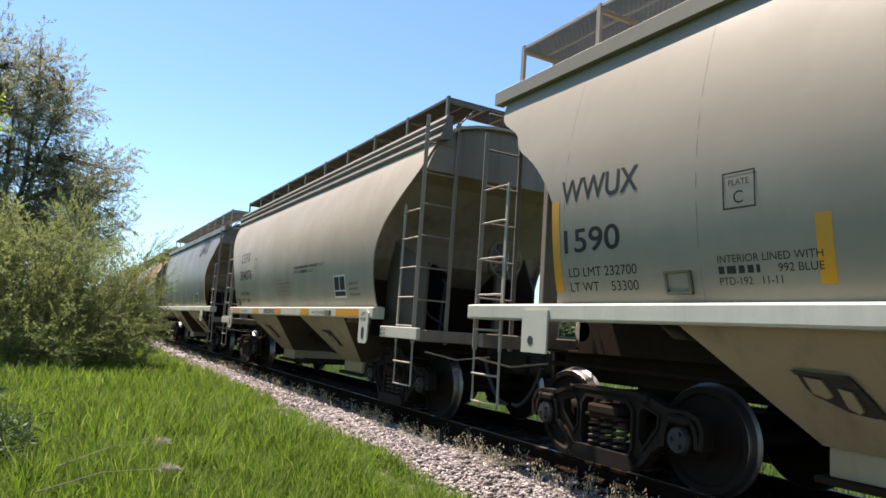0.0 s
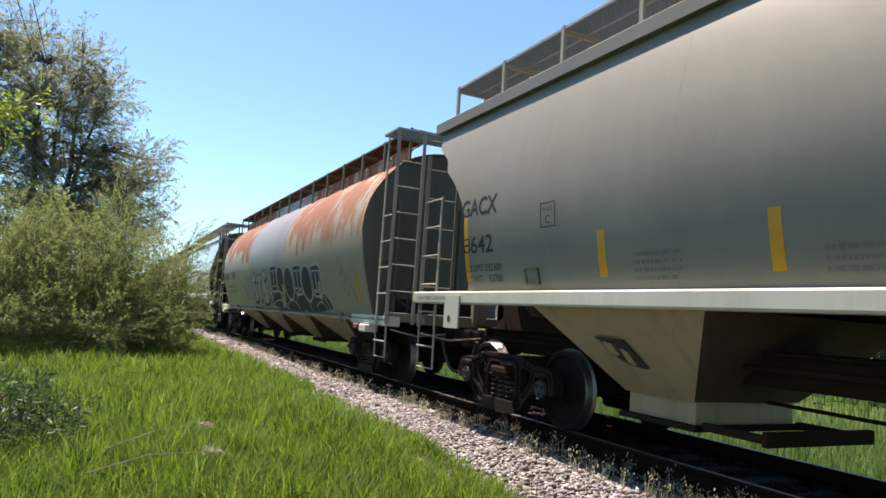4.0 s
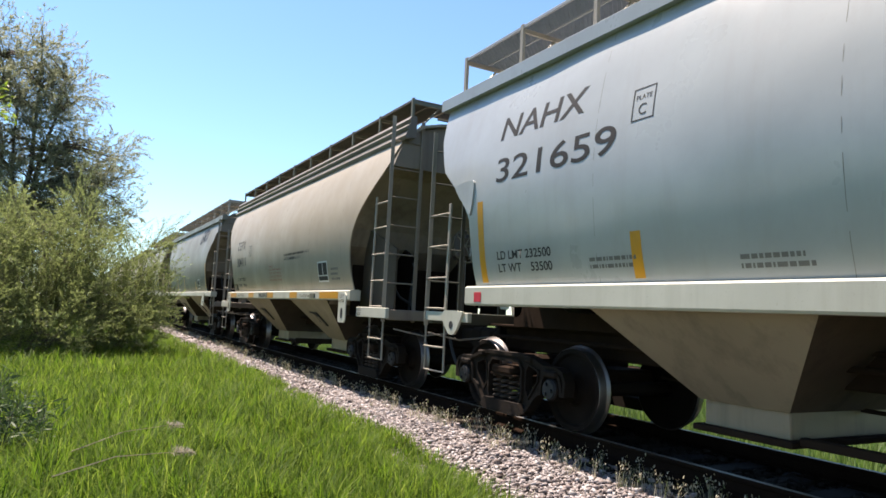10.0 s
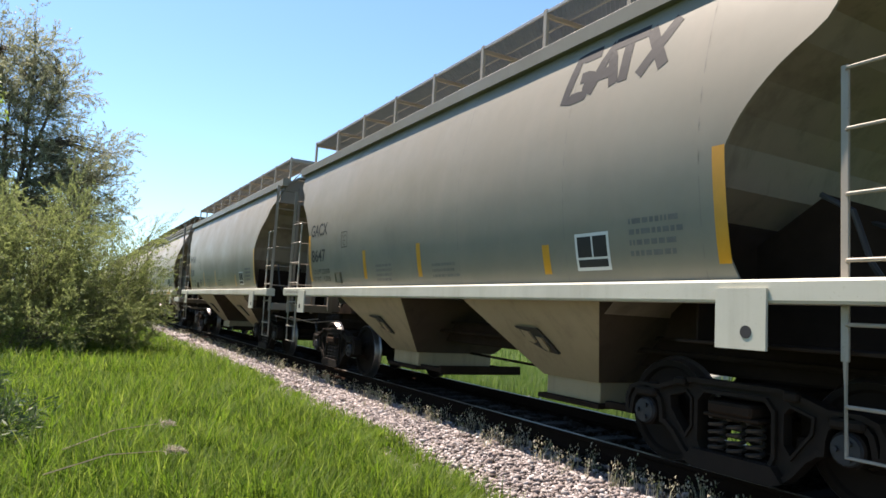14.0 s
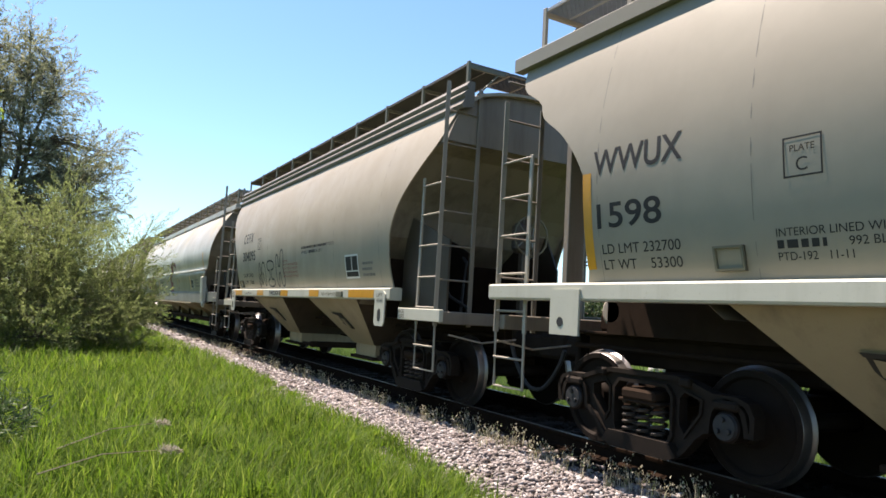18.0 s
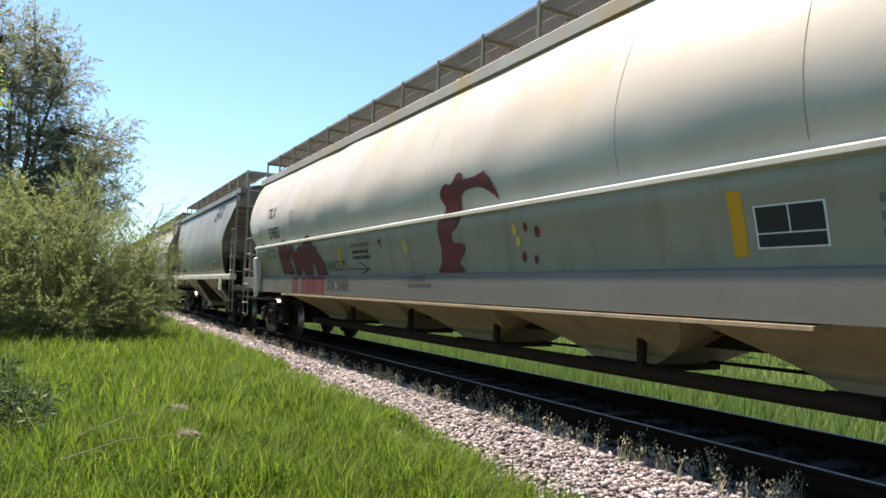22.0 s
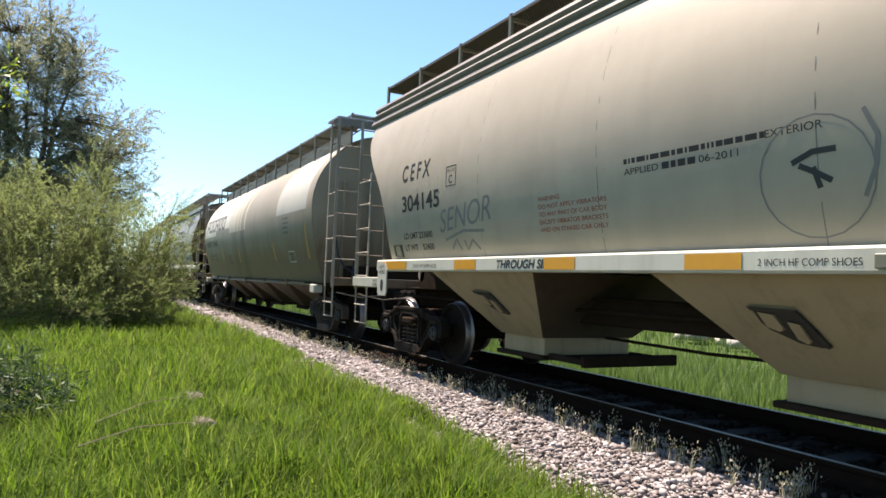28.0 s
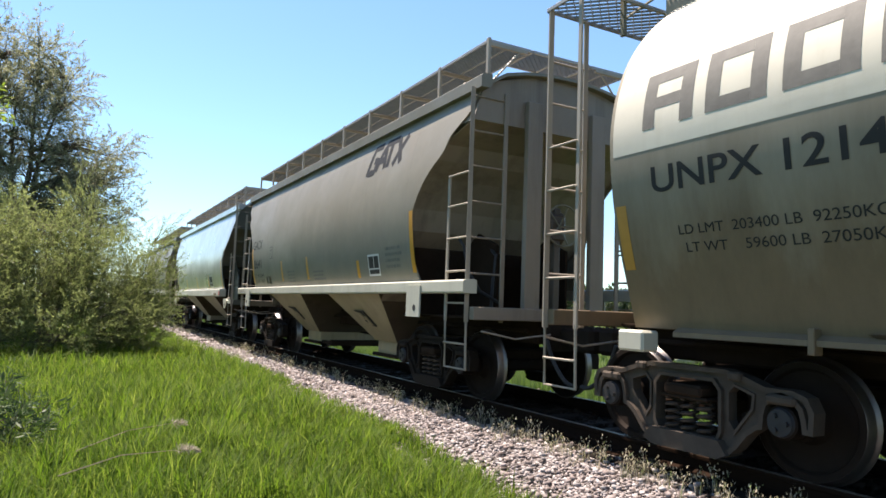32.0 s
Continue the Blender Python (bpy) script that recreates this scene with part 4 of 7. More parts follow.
    # sills
    if k["sill"]:
        z0, z1 = k["sill"]
        sy = k["sill_half"]
        for s in (-1, 1):
            sh = Shape()
            sh.prism_y([(s * 1.42, z0), (s * 1.60, z0), (s * 1.615, z0 + 0.02), (s * 1.615, z1 - 0.015), (s * 1.60, z1), (s * 1.47, z1 + 0.015), (s * 1.42, z1)], -sy, sy)
            part("side_sill", sh, sill_mat, car)
            for e in (-1, 1):
                if kind == "A":
                    j = Shape().box(s * 1.47, s * 1.53, e * (sy + 0.12), e * (h - 0.64), 1.10, 1.26, 0.008)
                    part("jacking_bar", j, sill_mat, car)
                    l = Shape()
                    ly = sy - 0.28
                    l.prism([(e * (ly - 0.17), 1.38), (e * (ly - 0.17), 1.03), (e * (ly - 0.13), 0.98), (e * (ly + 0.13), 0.98), (e * (ly + 0.17), 1.03), (e * (ly + 0.17), 1.44), (e * (ly + 0.1), 1.49), (e * (ly - 0.1), 1.49)], s * 1.617, s * 1.637)
                    lp = part("lift_plate", l, sill_mat, car)
                    hole = Shape().prism([(e * ly + a, 1.13 + b) for a, b in ((-0.03, -0.08), (0.03, -0.08), (0.05, -0.03), (0.05, 0.06), (0.02, 0.1), (-0.02, 0.1), (-0.05, 0.06), (-0.05, -0.03))], s * 1.632, s * 1.641)
                    part("lift_hole", hole, M_HOSE, lp)
                elif kind == "B":
                    ly = h - 2.0
                    l = Shape().prism([(e * (ly - 0.2), 1.5), (e * (ly - 0.2), 1.08), (e * (ly + 0.2), 1.08), (e * (ly + 0.2), 1.5)], s * 1.617, s * 1.64)
                    lp = part("lift_plate", l, sill_mat, car)
                    hole = Shape().lathe_x([(s * 1.632, 0.045), (s * 1.643, 0.045), (s * 1.643, 0.0005)], 14)
                    hole.v = [(x, y + e * (ly + 0.05), z + 1.2) for x, y, z in hole.v]
                    part("lift_hole", hole, M_HOSE, lp)
                else:
                    l = Shape().box(s * 1.44, s * 1.5, e * (sy + 0.1), e * (h - 0.64), 1.12, 1.24, 0.008)
                    part("jacking_bar", l, sill_mat, car)
    # brake rod and pipe that run the length of the wagon under the floor
    part("brake_rod", Shape().tube([(0.25, -(tc - 1.2), 0.62), (0.3, 0, 0.55), (0.25, tc - 1.2, 0.62)], 0.02, 6), M_UNDER, car)
    part("train_pipe", Shape().tube([(-0.5, -(h - 0.9), 0.95), (-0.5, h - 0.9, 0.95)], 0.028, 7), M_UNDER, car)
    # hoppers and outlets
    if k["bays"] == 2:
        bays = [(0.85, 3.3), (-3.3, -0.85)] if kind != "D" else [(0.75, 3.0), (-3.25, -1.0)]
    elif k["bays"] == 3:
        bays = [(-6.3, -3.5), (-3.45, -0.55), (-0.5, 2.6), (2.65, 6.1)]
    elif kind == "F":
        bays = [(-6.2, -4.1), (-4.05, -1.8), (-1.75, 0.5), (0.55, 2.75), (2.8, 5.05)]
    else:
        bays = [(-7.3, -4.9), (-4.85, -1.95), (-1.9, 0.95), (1.0, 3.9), (3.95, 6.85)]
    zt = k["sill"][0] + 0.02 if k["sill"] else 1.14
    for y0, y1 in bays:
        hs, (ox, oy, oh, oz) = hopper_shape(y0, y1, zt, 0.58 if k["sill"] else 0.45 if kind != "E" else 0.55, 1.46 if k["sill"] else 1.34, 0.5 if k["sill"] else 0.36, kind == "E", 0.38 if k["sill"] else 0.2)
        # second material darkens the end-facing slopes, standing in for their shade
        hp = part("hopper", hs, [hop_mat, P_SLOPE_SHADE if k["sill"] else hop_mat if kind == "E" else P_HOPD], car)
        o = Shape()
        if k["sill"]:
            o.box(-ox + 0.04, ox - 0.04, oy - oh + 0.02, oy + oh - 0.02, oz - 0.22, oz + 0.02, 0.01)
            og = part("outlet_frame", o, hop_mat, hp)
            g = Shape().box(-ox - 0.04, ox + 0.04, oy - oh - 0.05, oy + oh + 0.05, oz - 0.27, oz - 0.215, 0.01)
            for sx in (-1, 1):
                g.box(sx * (ox - 0.08) - 0.04, sx * (ox - 0.08) + 0.04, oy - oh - 0.75, oy - oh - 0.05, oz - 0.25, oz - 0.18, 0.01)
            g.box(-ox, ox, oy - oh - 0.78, oy - oh - 0.72, oz - 0.27, oz - 0.14, 0.01)
            part("outlet_gate", g, M_UNDER, hp)
        else:
            o.box(-ox - 0.03, ox + 0.03, oy - oh - 0.03, oy + oh + 0.03, oz - 0.06, oz + 0.02, 0.01)
            o.tube([(-ox - 0.05, oy - oh - 0.3, oz - 0.03), (-ox - 0.05, oy + oh + 0.1, oz - 0.03)], 0.05, 8)
            part("outlet_gate", o, M_UNDER, hp)
    if kind == "E":
        pipe = Shape().tube([(-0.72, -6.2, 0.5), (-0.72, 6.2, 0.5)], 0.075, 10)
        part("discharge_pipe", pipe, M_UNDER, car)
        for y in (-3.9, -1.3, 1.3, 3.9):
            part("pipe_hanger", Shape().box(-0.76, -0.68, y - 0.04, y + 0.04, 0.5, 1.1, 0.01), M_UNDER, car)
    return car


def seam_line(car, kind, y, z0=None, z1=None, w=0.012, mat=None, name="weld_seam", s=-1, out=0.004):
    """A narrow strip that follows the side."""
    out *= 1.0 if kind == "E" else 0.9 if kind in "CF" else 0.4
    w *= 0.7
    k = KINDS[kind]
    z0 = k["side"][0][0] + 0.05 if z0 is None else z0
    z1 = k["side"][-1][0] - 0.08 if z1 is None else z1
    sh, vs, n = Shape(), [], 10
    for i in range(n + 1):
        z = z0 + (z1 - z0) * i / n
        x = s * (side_at(kind, car, y, z) + out)
        vs += [(x, y - w / 2, z), (x, y + w / 2, z)]
    sh.add(vs, [(2 * i, 2 * i + 1, 2 * i + 3, 2 * i + 2) for i in range(n)])
    return part(name, sh, mat or M_SEAM, car)


def text_shape(kind, words, y_left, z_base, height, mat, car, width=None, slant=0.0, name="lettering", rise=0.0, out=0.004, x_flat=None, bold=0.0):
    """Letters of the given cap height, laid on the side that faces west; y_left is where the line starts."""
    out = 0.0012 if x_flat is not None else out * {"E": 1.0, "F": 0.95, "C": 0.7}.get(kind, 0.6)
    cu = bpy.data.curves.new("letters", "FONT")
    cu.body, cu.size, cu.shear, cu.offset = words, height / 0.70, slant, bold
    ob = bpy.data.objects.new("letters", cu)
    me = bpy.data.meshes.new_from_object(ob)
    bpy.data.objects.remove(ob)
    if height >= 0.15 and x_flat is None:
        # level cuts let tall letters follow the curve of the side
        bm = bmesh.new()
        bm.from_mesh(me)
        for k in range(1, 6):
            bmesh.ops.bisect_plane(bm, geom=bm.verts[:] + bm.edges[:] + bm.faces[:], plane_co=(0, height * k / 6, 0), plane_no=(0, 1, 0))
        bm.to_mesh(me)
        bm.free()
    n = len(me.vertices)
    co = np.empty(n * 3, dtype=np.float32)
    me.vertices.foreach_get("co", co)
    co = co.reshape(-1, 3)
    f = width / (co[:, 0].max() - co[:, 0].min()) if width else 1.0
    u, v = (co[:, 0] - co[:, 0].min()) * f, co[:, 1]
    z = z_base + v + rise * u
    x = np.array([-(side_at(kind, car, y_left - uu, zz) if x_flat is None else x_flat) - out for uu, zz in zip(u, z)])
    me.vertices.foreach_set("co", np.stack([x, y_left - u, z], 1).astype(np.float32).ravel())
    me.materials.clear()
    me.materials.append(mat)
    me.update()
    if height < 0.15 or name != "lettering":
        return tagged(part(name, me, None, car), kind="stuff")
    pts = [tuple(v.co) for v in me.vertices]
    root = list(range(n))

    def top_of(i):
        while root[i] != i:
            i = root[i]
        return i
    for p in me.polygons:
        for a in p.vertices[1:]:
            root[top_of(a)] = top_of(p.vertices[0])
    piles = {}
    for p in me.polygons:
        piles.setdefault(top_of(p.vertices[0]), []).append(tuple(p.vertices))
    for faces in piles.values():
        used = sorted({i for f_ in faces for i in f_})
        place = {i: j for j, i in enumerate(used)}
        letter = Shape()
        letter.add([pts[i] for i in used], [tuple(place[i] for i in f_) for f_ in faces])
        part("letter", letter, mat, car)


def patch(kind, car, y0, y1, z0, z1, mat, name="reflector", out=0.004, lean=0.0, n=6):
    """A painted or stuck-on rectangle on the side."""
    out *= 1.5 if kind == "E" else 0.62
    n = max(n, int(abs(z1 - z0) / 0.07))
    sh, vs = Shape(), []
    m = max(1, int(abs(y1 - y0) / 0.25))
    for i in range(n + 1):
        z = z0 + (z1 - z0) * i / n
        for j in range(m + 1):
            y = y0 + (y1 - y0) * j / m + lean * i / n
            vs.append((-side_at(kind, car, y, z) - out, y, z))
    fs = [(i * (m + 1) + j, i * (m + 1) + j + 1, (i + 1) * (m + 1) + j + 1, (i + 1) * (m + 1) + j) for i in range(n) for j in range(m)]
    return part(name, sh.add(vs, fs), mat, car, smooth=True)


def bars(kind, car, y_left, z_top, width, lines, mat, h=0.05, gap=0.045, name="small_lettering"):
    """Rows of writing too small to be read."""
    sh, rnd = Shape(), random.Random(int(y_left * 100 + z_top * 37 + lines))
    for r in range(lines):
        z = z_top - r * (h + gap)
        u = 0.0
        while u < width * (0.75 + 0.25 * rnd.random()):
            w = rnd.choice((0.5, 0.9, 1.4, 2.2)) * h
            x = -side_at(kind, car, y_left - u, z) - (0.006 if kind == "E" else 0.0045 if kind == "F" else 0.0024)
            x2 = -side_at(kind, car, y_left - u, z - h) - (0.006 if kind == "E" else 0.0045 if kind == "F" else 0.0024)
            sh.add([(x, y_left - u, z), (x, y_left - u - w, z), (x2, y_left - u - w, z - h), (x2, y_left - u, z - h)], [(0, 1, 2, 3)])
            u += w + h * 0.4
    return tagged(part(name, sh, mat, car), kind="stuff")


def outline_box(kind, car, y_left, z_top, w, h, mat, t=0.012, name="plate_mark"):
    sh = Shape()
    up = 0.006 if kind == "E" else 0.0045 if kind == "F" else 0.0026
    cuts = [(i * h / 4, (i + 1) * h / 4) for i in range(4)]
    for (a, b, c, d) in [(0, w, 0, t), (0, w, h - t, h)] + [(0, t, p, q) for p, q in cuts] + [(w - t, w, p, q) for p, q in cuts]:
        za, zb = z_top - c, z_top - d
        xa, xb = -side_at(kind, car, y_left - a, za) - up, -side_at(kind, car, y_left - a, zb) - up
        sh.add([(xa, y_left - a, za), (xa, y_left - b, za), (xb, y_left - b, zb), (xb, y_left - a, zb)], [(0, 1, 2, 3)])
    return part(name, sh, mat, car)


def card_holder(kind, car, y_left, z_top, mat):
    """A shallow frame of angle iron for a routing card."""
    def bent(a, b, c, d, up):
        xa, xb = -half_width(kind, z_top - c), -half_width(kind, z_top - d)
        ring = [(xa, y_left - a, z_top - c), (xa, y_left - b, z_top - c), (xb, y_left - b, z_top - d), (xb, y_left - a, z_top - d)]
        return [(x + 0.01, y, z) for x, y, z in ring] + [(x - up, y, z) for x, y, z in ring], [(4, 5, 6, 7), (0, 1, 5, 4), (1, 2, 6, 5), (2, 3, 7, 6), (3, 0, 4, 7)]
    plate = part("card_holder", Shape().add(*bent(0.0, 0.25, 0.0, 0.18, 0.012)), mat, car)
    for a, b, c, d in ((0, 0.25, 0, 0.018), (0, 0.25, 0.162, 0.18), (0, 0.018, 0.018, 0.162), (0.232, 0.25, 0.018, 0.162)):
        part("holder_edge", Shape().add(*bent(a, b, c, d, 0.035)), P_LADDER_D, plate)


def strokes(kind, car, lines, y_left, z_base, size, w, mat, name="spray_tag", out=0.005):
    """Hand-sprayed strokes: poly-lines of (u, v), in units of size."""
    out *= 2.0 if kind == "E" else 0.62
    sh = Shape()
    for line in lines:
        pts = [Vector((u * size, v * size)) for u, v in line]
        fine = []
        for a, b in zip(pts, pts[1:]):
            for i in range(3):
                fine.append(a.lerp(b, i / 3))
        fine.append(pts[-1])
        vs = []
        for i, p in enumerate(fine):
            d = fine[min(i + 1, len(fine) - 1)] - fine[max(i - 1, 0)]
            nrm = Vector((-d.y, d.x)).normalized() * w / 2
            for q in (p + nrm, p - nrm):
                z = z_base + q.y
                vs.append((-side_at(kind, car, y_left - q.x, z) - out, y_left - q.x, z))
        sh.add(vs, [(2 * i, 2 * i + 1, 2 * i + 3, 2 * i + 2) for i in range(len(fine) - 1)])
    return part(name, sh, mat, car)


def blob(kind, car, pts, y_left, z_base, mat, name="spray_fill", out=0.004):
    """A filled sprayed area, cut in level strips so that it lies on the curved side."""
    out *= 2.2 if kind == "E" else 0.62
    P = np.array(pts, float)
    sh = Shape()
    v0, v1 = P[:, 1].min(), P[:, 1].max()
    n = max(8, int((v1 - v0) / 0.025))
    for i in range(n):
        lo, hi = v0 + (v1 - v0) * i / n, v0 + (v1 - v0) * (i + 1) / n
        mid, cuts = (lo + hi) / 2, []
        for (a, b), (c, d) in zip(P, np.roll(P, -1, 0)):
            if (b <= mid < d) or (d <= mid < b):
                ends = [a + (c - a) * (min(max(v, min(b, d)), max(b, d)) - b) / (d - b) for v in (mid, lo, hi)]
                cuts.append(tuple(ends))
        cuts.sort()
        for j in range(0, len(cuts) - 1, 2):
            (_, al, ah), (_, bl, bh) = cuts[j], cuts[j + 1]
            ring = [(al, lo), (bl, lo), (bh, hi), (ah, hi)]
            sh.add([(-side_at(kind, car, y_left - u, z_base + v) - out, y_left - u, z_base + v) for u, v in ring], [(0, 1, 2, 3)])
    return part(name, sh, mat, car)


def hopper_mark(car, y, zt, mat):
    """A cast vibrator bracket on the sloping outer face of a hopper: a leaning frame with two lugs on a dark ground."""
    def at(yy, zz, out):
        return (-1.46 * (1 - 0.5 * (zt - zz) / (zt - 0.58)) - out, yy, zz)

    def leaf(pts, out, th):
        n = len(pts)
        ring = [at(y + a, 0.98 + b, out) for a, b in pts] + [at(y + a, 0.98 + b, out + th) for a, b in pts]
        return ring, [tuple(range(n, 2 * n))] + [(i, (i + 1) % n, n + (i + 1) % n, n + i) for i in range(n)]
    # dark ground paints in the shadows of the casting
    ground_ = Shape().add(*leaf([(0.26, 0.13), (0.24, 0.02), (0.2, -0.03), (0.13, -0.06), (0.0, -0.12), (-0.16, -0.14), (-0.24, -0.13), (-0.21, -0.02), (-0.14, 0.11), (0.0, 0.12)], 0.002, 0.003))
    mark = part("vibrator_bracket", ground_, mat, car)
    for k, (a, b, w, hh) in enumerate(((0.13, 0.03, 0.07, 0.07), (-0.06, -0.04, 0.05, 0.08))):
        lug = Shape().add(*leaf([(a + w, b + hh), (a + w * 0.8, b - hh * 0.6), (a - w * 0.4, b - hh), (a - w * 1.1, b - hh * 0.7), (a - w * 0.7, b + hh * 0.8)], 0.004, 0.03))
        part("lug", lug, P_HOP, mark)
    for pts in ([(0.27, 0.14), (0.25, 0.11), (-0.13, 0.1), (-0.12, 0.13)], [(-0.1, 0.12), (-0.13, 0.12), (-0.25, -0.12), (-0.22, -0.14)]):
        part("rib", Shape().add(*leaf(pts, 0.003, 0.035)), mat, mark)


def rounded(pts, times=2):
    for _ in range(times):
        out = []
        for (a, b), (c, d) in zip(pts, pts[1:] + pts[:1]):
            out += [(a * 0.75 + c * 0.25, b * 0.75 + d * 0.25), (a * 0.25 + c * 0.75, b * 0.25 + d * 0.75)]
        pts = out
    return pts


CARS = []          # (object, station of its middle at the start)


def through_sill_wagon(station, number, weights, seed):
    car = wagon_base("hopper_wagon", "A", P_BEIGE, P_HOP, P_SILL, P_LADDER, P_END, seed, "beige two-bay covered hopper wagon with a white and yellow sill")
    for y in (-4.3, -2.45, -0.3, 1.8, 3.5):
        seam_line(car, "A", y + 0.03 * math.sin(seed + y))
    text_shape("A", "C E F X", 4.05, 2.69, 0.24, M_BLACK, car, 0.9, bold=0.006)
    text_shape("A", number, 4.04, 2.24, 0.23, M_BLACK, car, 1.02 if number.endswith("11") else 1.2, bold=0.006)
    for i, w in enumerate(weights):
        text_shape("A", w, 4.05, 1.84 - 0.17 * i, 0.085, M_BLACK, car, 0.93, bold=0.002)
    outline_box("A", car, 2.65, 2.74, 0.27, 0.27, M_BLACK)
    text_shape("A", "PLATE", 2.61, 2.66, 0.04, M_BLACK, car, 0.19)
    text_shape("A", "C", 2.57, 2.51, 0.11, M_BLACK, car)
    text_shape("A", "WARNING", 0.62, 2.10, 0.045, M_RED, car, 0.36)
    for i, w in enumerate(("DO NOT APPLY VIBRATORS", "TO ANY PART OF CAR BODY", "EXCEPT VIBRATOR BRACKETS", "AND ON STAKED CAR ONLY")):
        text_shape("A", w, 0.62, 2.02 - 0.08 * i, 0.045, M_RED, car, 1.05)
    bars("A", car, -0.68, 2.355, 1.45, 1, M_BLACK, 0.045, 0.04)
    bars("A", car, -1.74, 2.355, 0.34, 1, M_BLACK, 0.045, 0.04)
    text_shape("A", "EXTERIOR", -2.08, 2.305, 0.055, M_BLACK, car, 0.42)
    text_shape("A", "APPLIED", -0.68, 2.215, 0.055, M_BLACK, car, 0.4)
    bars("A", car, -1.12, 2.27, 0.35, 1, M_BLACK, 0.055)
    text_shape("A", "06-2011", -1.5, 2.215, 0.055, M_BLACK, car, 0.36)
    patch("A", car, -2.96, -3.52, 1.70, 2.09, M_WHITE, "stencil_border")
    for a, b, c, d in ((-2.99, -3.23, 1.83, 2.06), (-3.26, -3.49, 1.83, 2.06), (-2.99, -3.49, 1.73, 1.81)):
        patch("A", car, a, b, c, d, M_BLACK, "stencil_panel", 0.006)
    bars("A", car, -3.67, 1.95, 0.5, 3, M_FADED, 0.04, 0.05)
    for y0, y1 in ((4.7, 3.78), (2.33, 1.8), (0.43, -0.06), (-1.4, -1.92), (-3.35, -4.35)):
        part("reflector", Shape().box(-1.619, -1.615, y0, y1, 1.385, 1.505, 0.0), M_YELLOW, car, "yellow reflective strip")
    strokes("A", car, [[(0, 0), (0.08, 0.1), (0.16, 0)], [(0.2, 0), (0.22, 0.1), (0.3, 0.06), (0.28, 0)], [(0.34, 0), (0.36, 0.1)]], 1.75, 1.40, 1.0, 0.022, M_BLACK, "maker_mark", out=0.18)
    text_shape("A", "THROUGH SILL", 1.33, 1.40, 0.09, M_BLACK, car, 1.03, 0.2, x_flat=1.616, bold=0.004)
    for y in (3.55, -2.05):
        text_shape("A", "2 INCH HF COMP SHOES", y, 1.41, 0.05, M_BLACK, car, 0.72, x_flat=1.616)
    part("card_holder", Shape().box(-1.645, -1.613, -2.85, -3.1, 1.39, 1.48, 0.006), P_LADDER_D, car)
    for e in (-1, 1):
        text_shape("A", "LIFT", e * 4.62 + 0.11, 1.40, 0.055, M_BLACK, car, 0.2, x_flat=1.638)
        text_shape("A", "HERE", e * 4.62 + 0.12, 1.32, 0.055, M_BLACK, car, 0.23, x_flat=1.638)
        text_shape("A", "JACK", e * 5.15 + 0.12, 1.19, 0.05, M_BLACK, car, 0.2, x_flat=1.532)
        text_shape("A", "HERE", e * 5.15 + 0.12, 1.12, 0.05, M_BLACK, car, 0.2, x_flat=1.532)
    card_holder("A", car, 4.43, 1.76, P_BEIGE)
    for y in (2.2, -1.95):
        hopper_mark(car, y, 1.38, M_BRACKET_DARK)
    end_fittings(car, 6.85, True)
    CARS.append((car, station))
    return car


def end_fittings(car, h, brake=False):
    """Brake pipe, valve and hoses on the leading end."""
    part("brake_hose", Shape().tube([(-1.1, -(h - 1.75), 2.2), (-1.15, -(h - 1.5), 2.05), (-1.12, -(h - 1.4), 1.7), (-1.0, -(h - 1.3), 1.45), (-0.75, -(h - 1.2), 1.3)], 0.022, 6), M_HOSE, car)
    part("brake_hose", Shape().tube([(-0.55, -(h - 1.8), 2.1), (-0.7, -(h - 1.4), 1.95), (-0.8, -(h - 1.3), 1.6), (-0.85, -(h - 1.25), 1.2)], 0.022, 6), M_HOSE, car)
    res = Shape()
    res.lathe_x([(-0.62, 0.001), (-0.62, 0.12), (-0.58, 0.17), (0.58, 0.17), (0.62, 0.12), (0.62, 0.001)], 16)
    res.v = [(x, y + h - 1.55, z + 1.34) for x, y, z in res.v]
    part("air_reservoir", res, P_LADDER, car, smooth=True)
    v = Shape().box(0.05, 0.3, h - 1.2, h - 0.95, 1.12, 1.42, 0.03)
    v.box(-0.25, 0.0, h - 1.15, h - 0.98, 1.12, 1.32, 0.03)
    part("brake_valve", v, M_UNDER, car)
    if not brake:
        return
    wheel = Shape()
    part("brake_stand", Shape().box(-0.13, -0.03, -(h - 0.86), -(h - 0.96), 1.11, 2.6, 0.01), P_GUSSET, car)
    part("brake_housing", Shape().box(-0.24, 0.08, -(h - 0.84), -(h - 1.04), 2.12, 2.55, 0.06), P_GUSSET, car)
    pts = [(-0.08 + 0.28 * math.cos(a * math.pi / 8), -(h - 0.74), 2.35 + 0.28 * math.sin(a * math.pi / 8)) for a in range(17)]
    wheel.tube(pts, 0.014, 5)
    for a in range(5):
        t = a * 1.257
        wheel.tube([(-0.08, -(h - 0.82), 2.35), (-0.08 + 0.28 * math.cos(t), -(h - 0.74), 2.35 + 0.28 * math.sin(t))], 0.011, 5)
    part("hand_brake_wheel", wheel, P_LADDER_D, car)


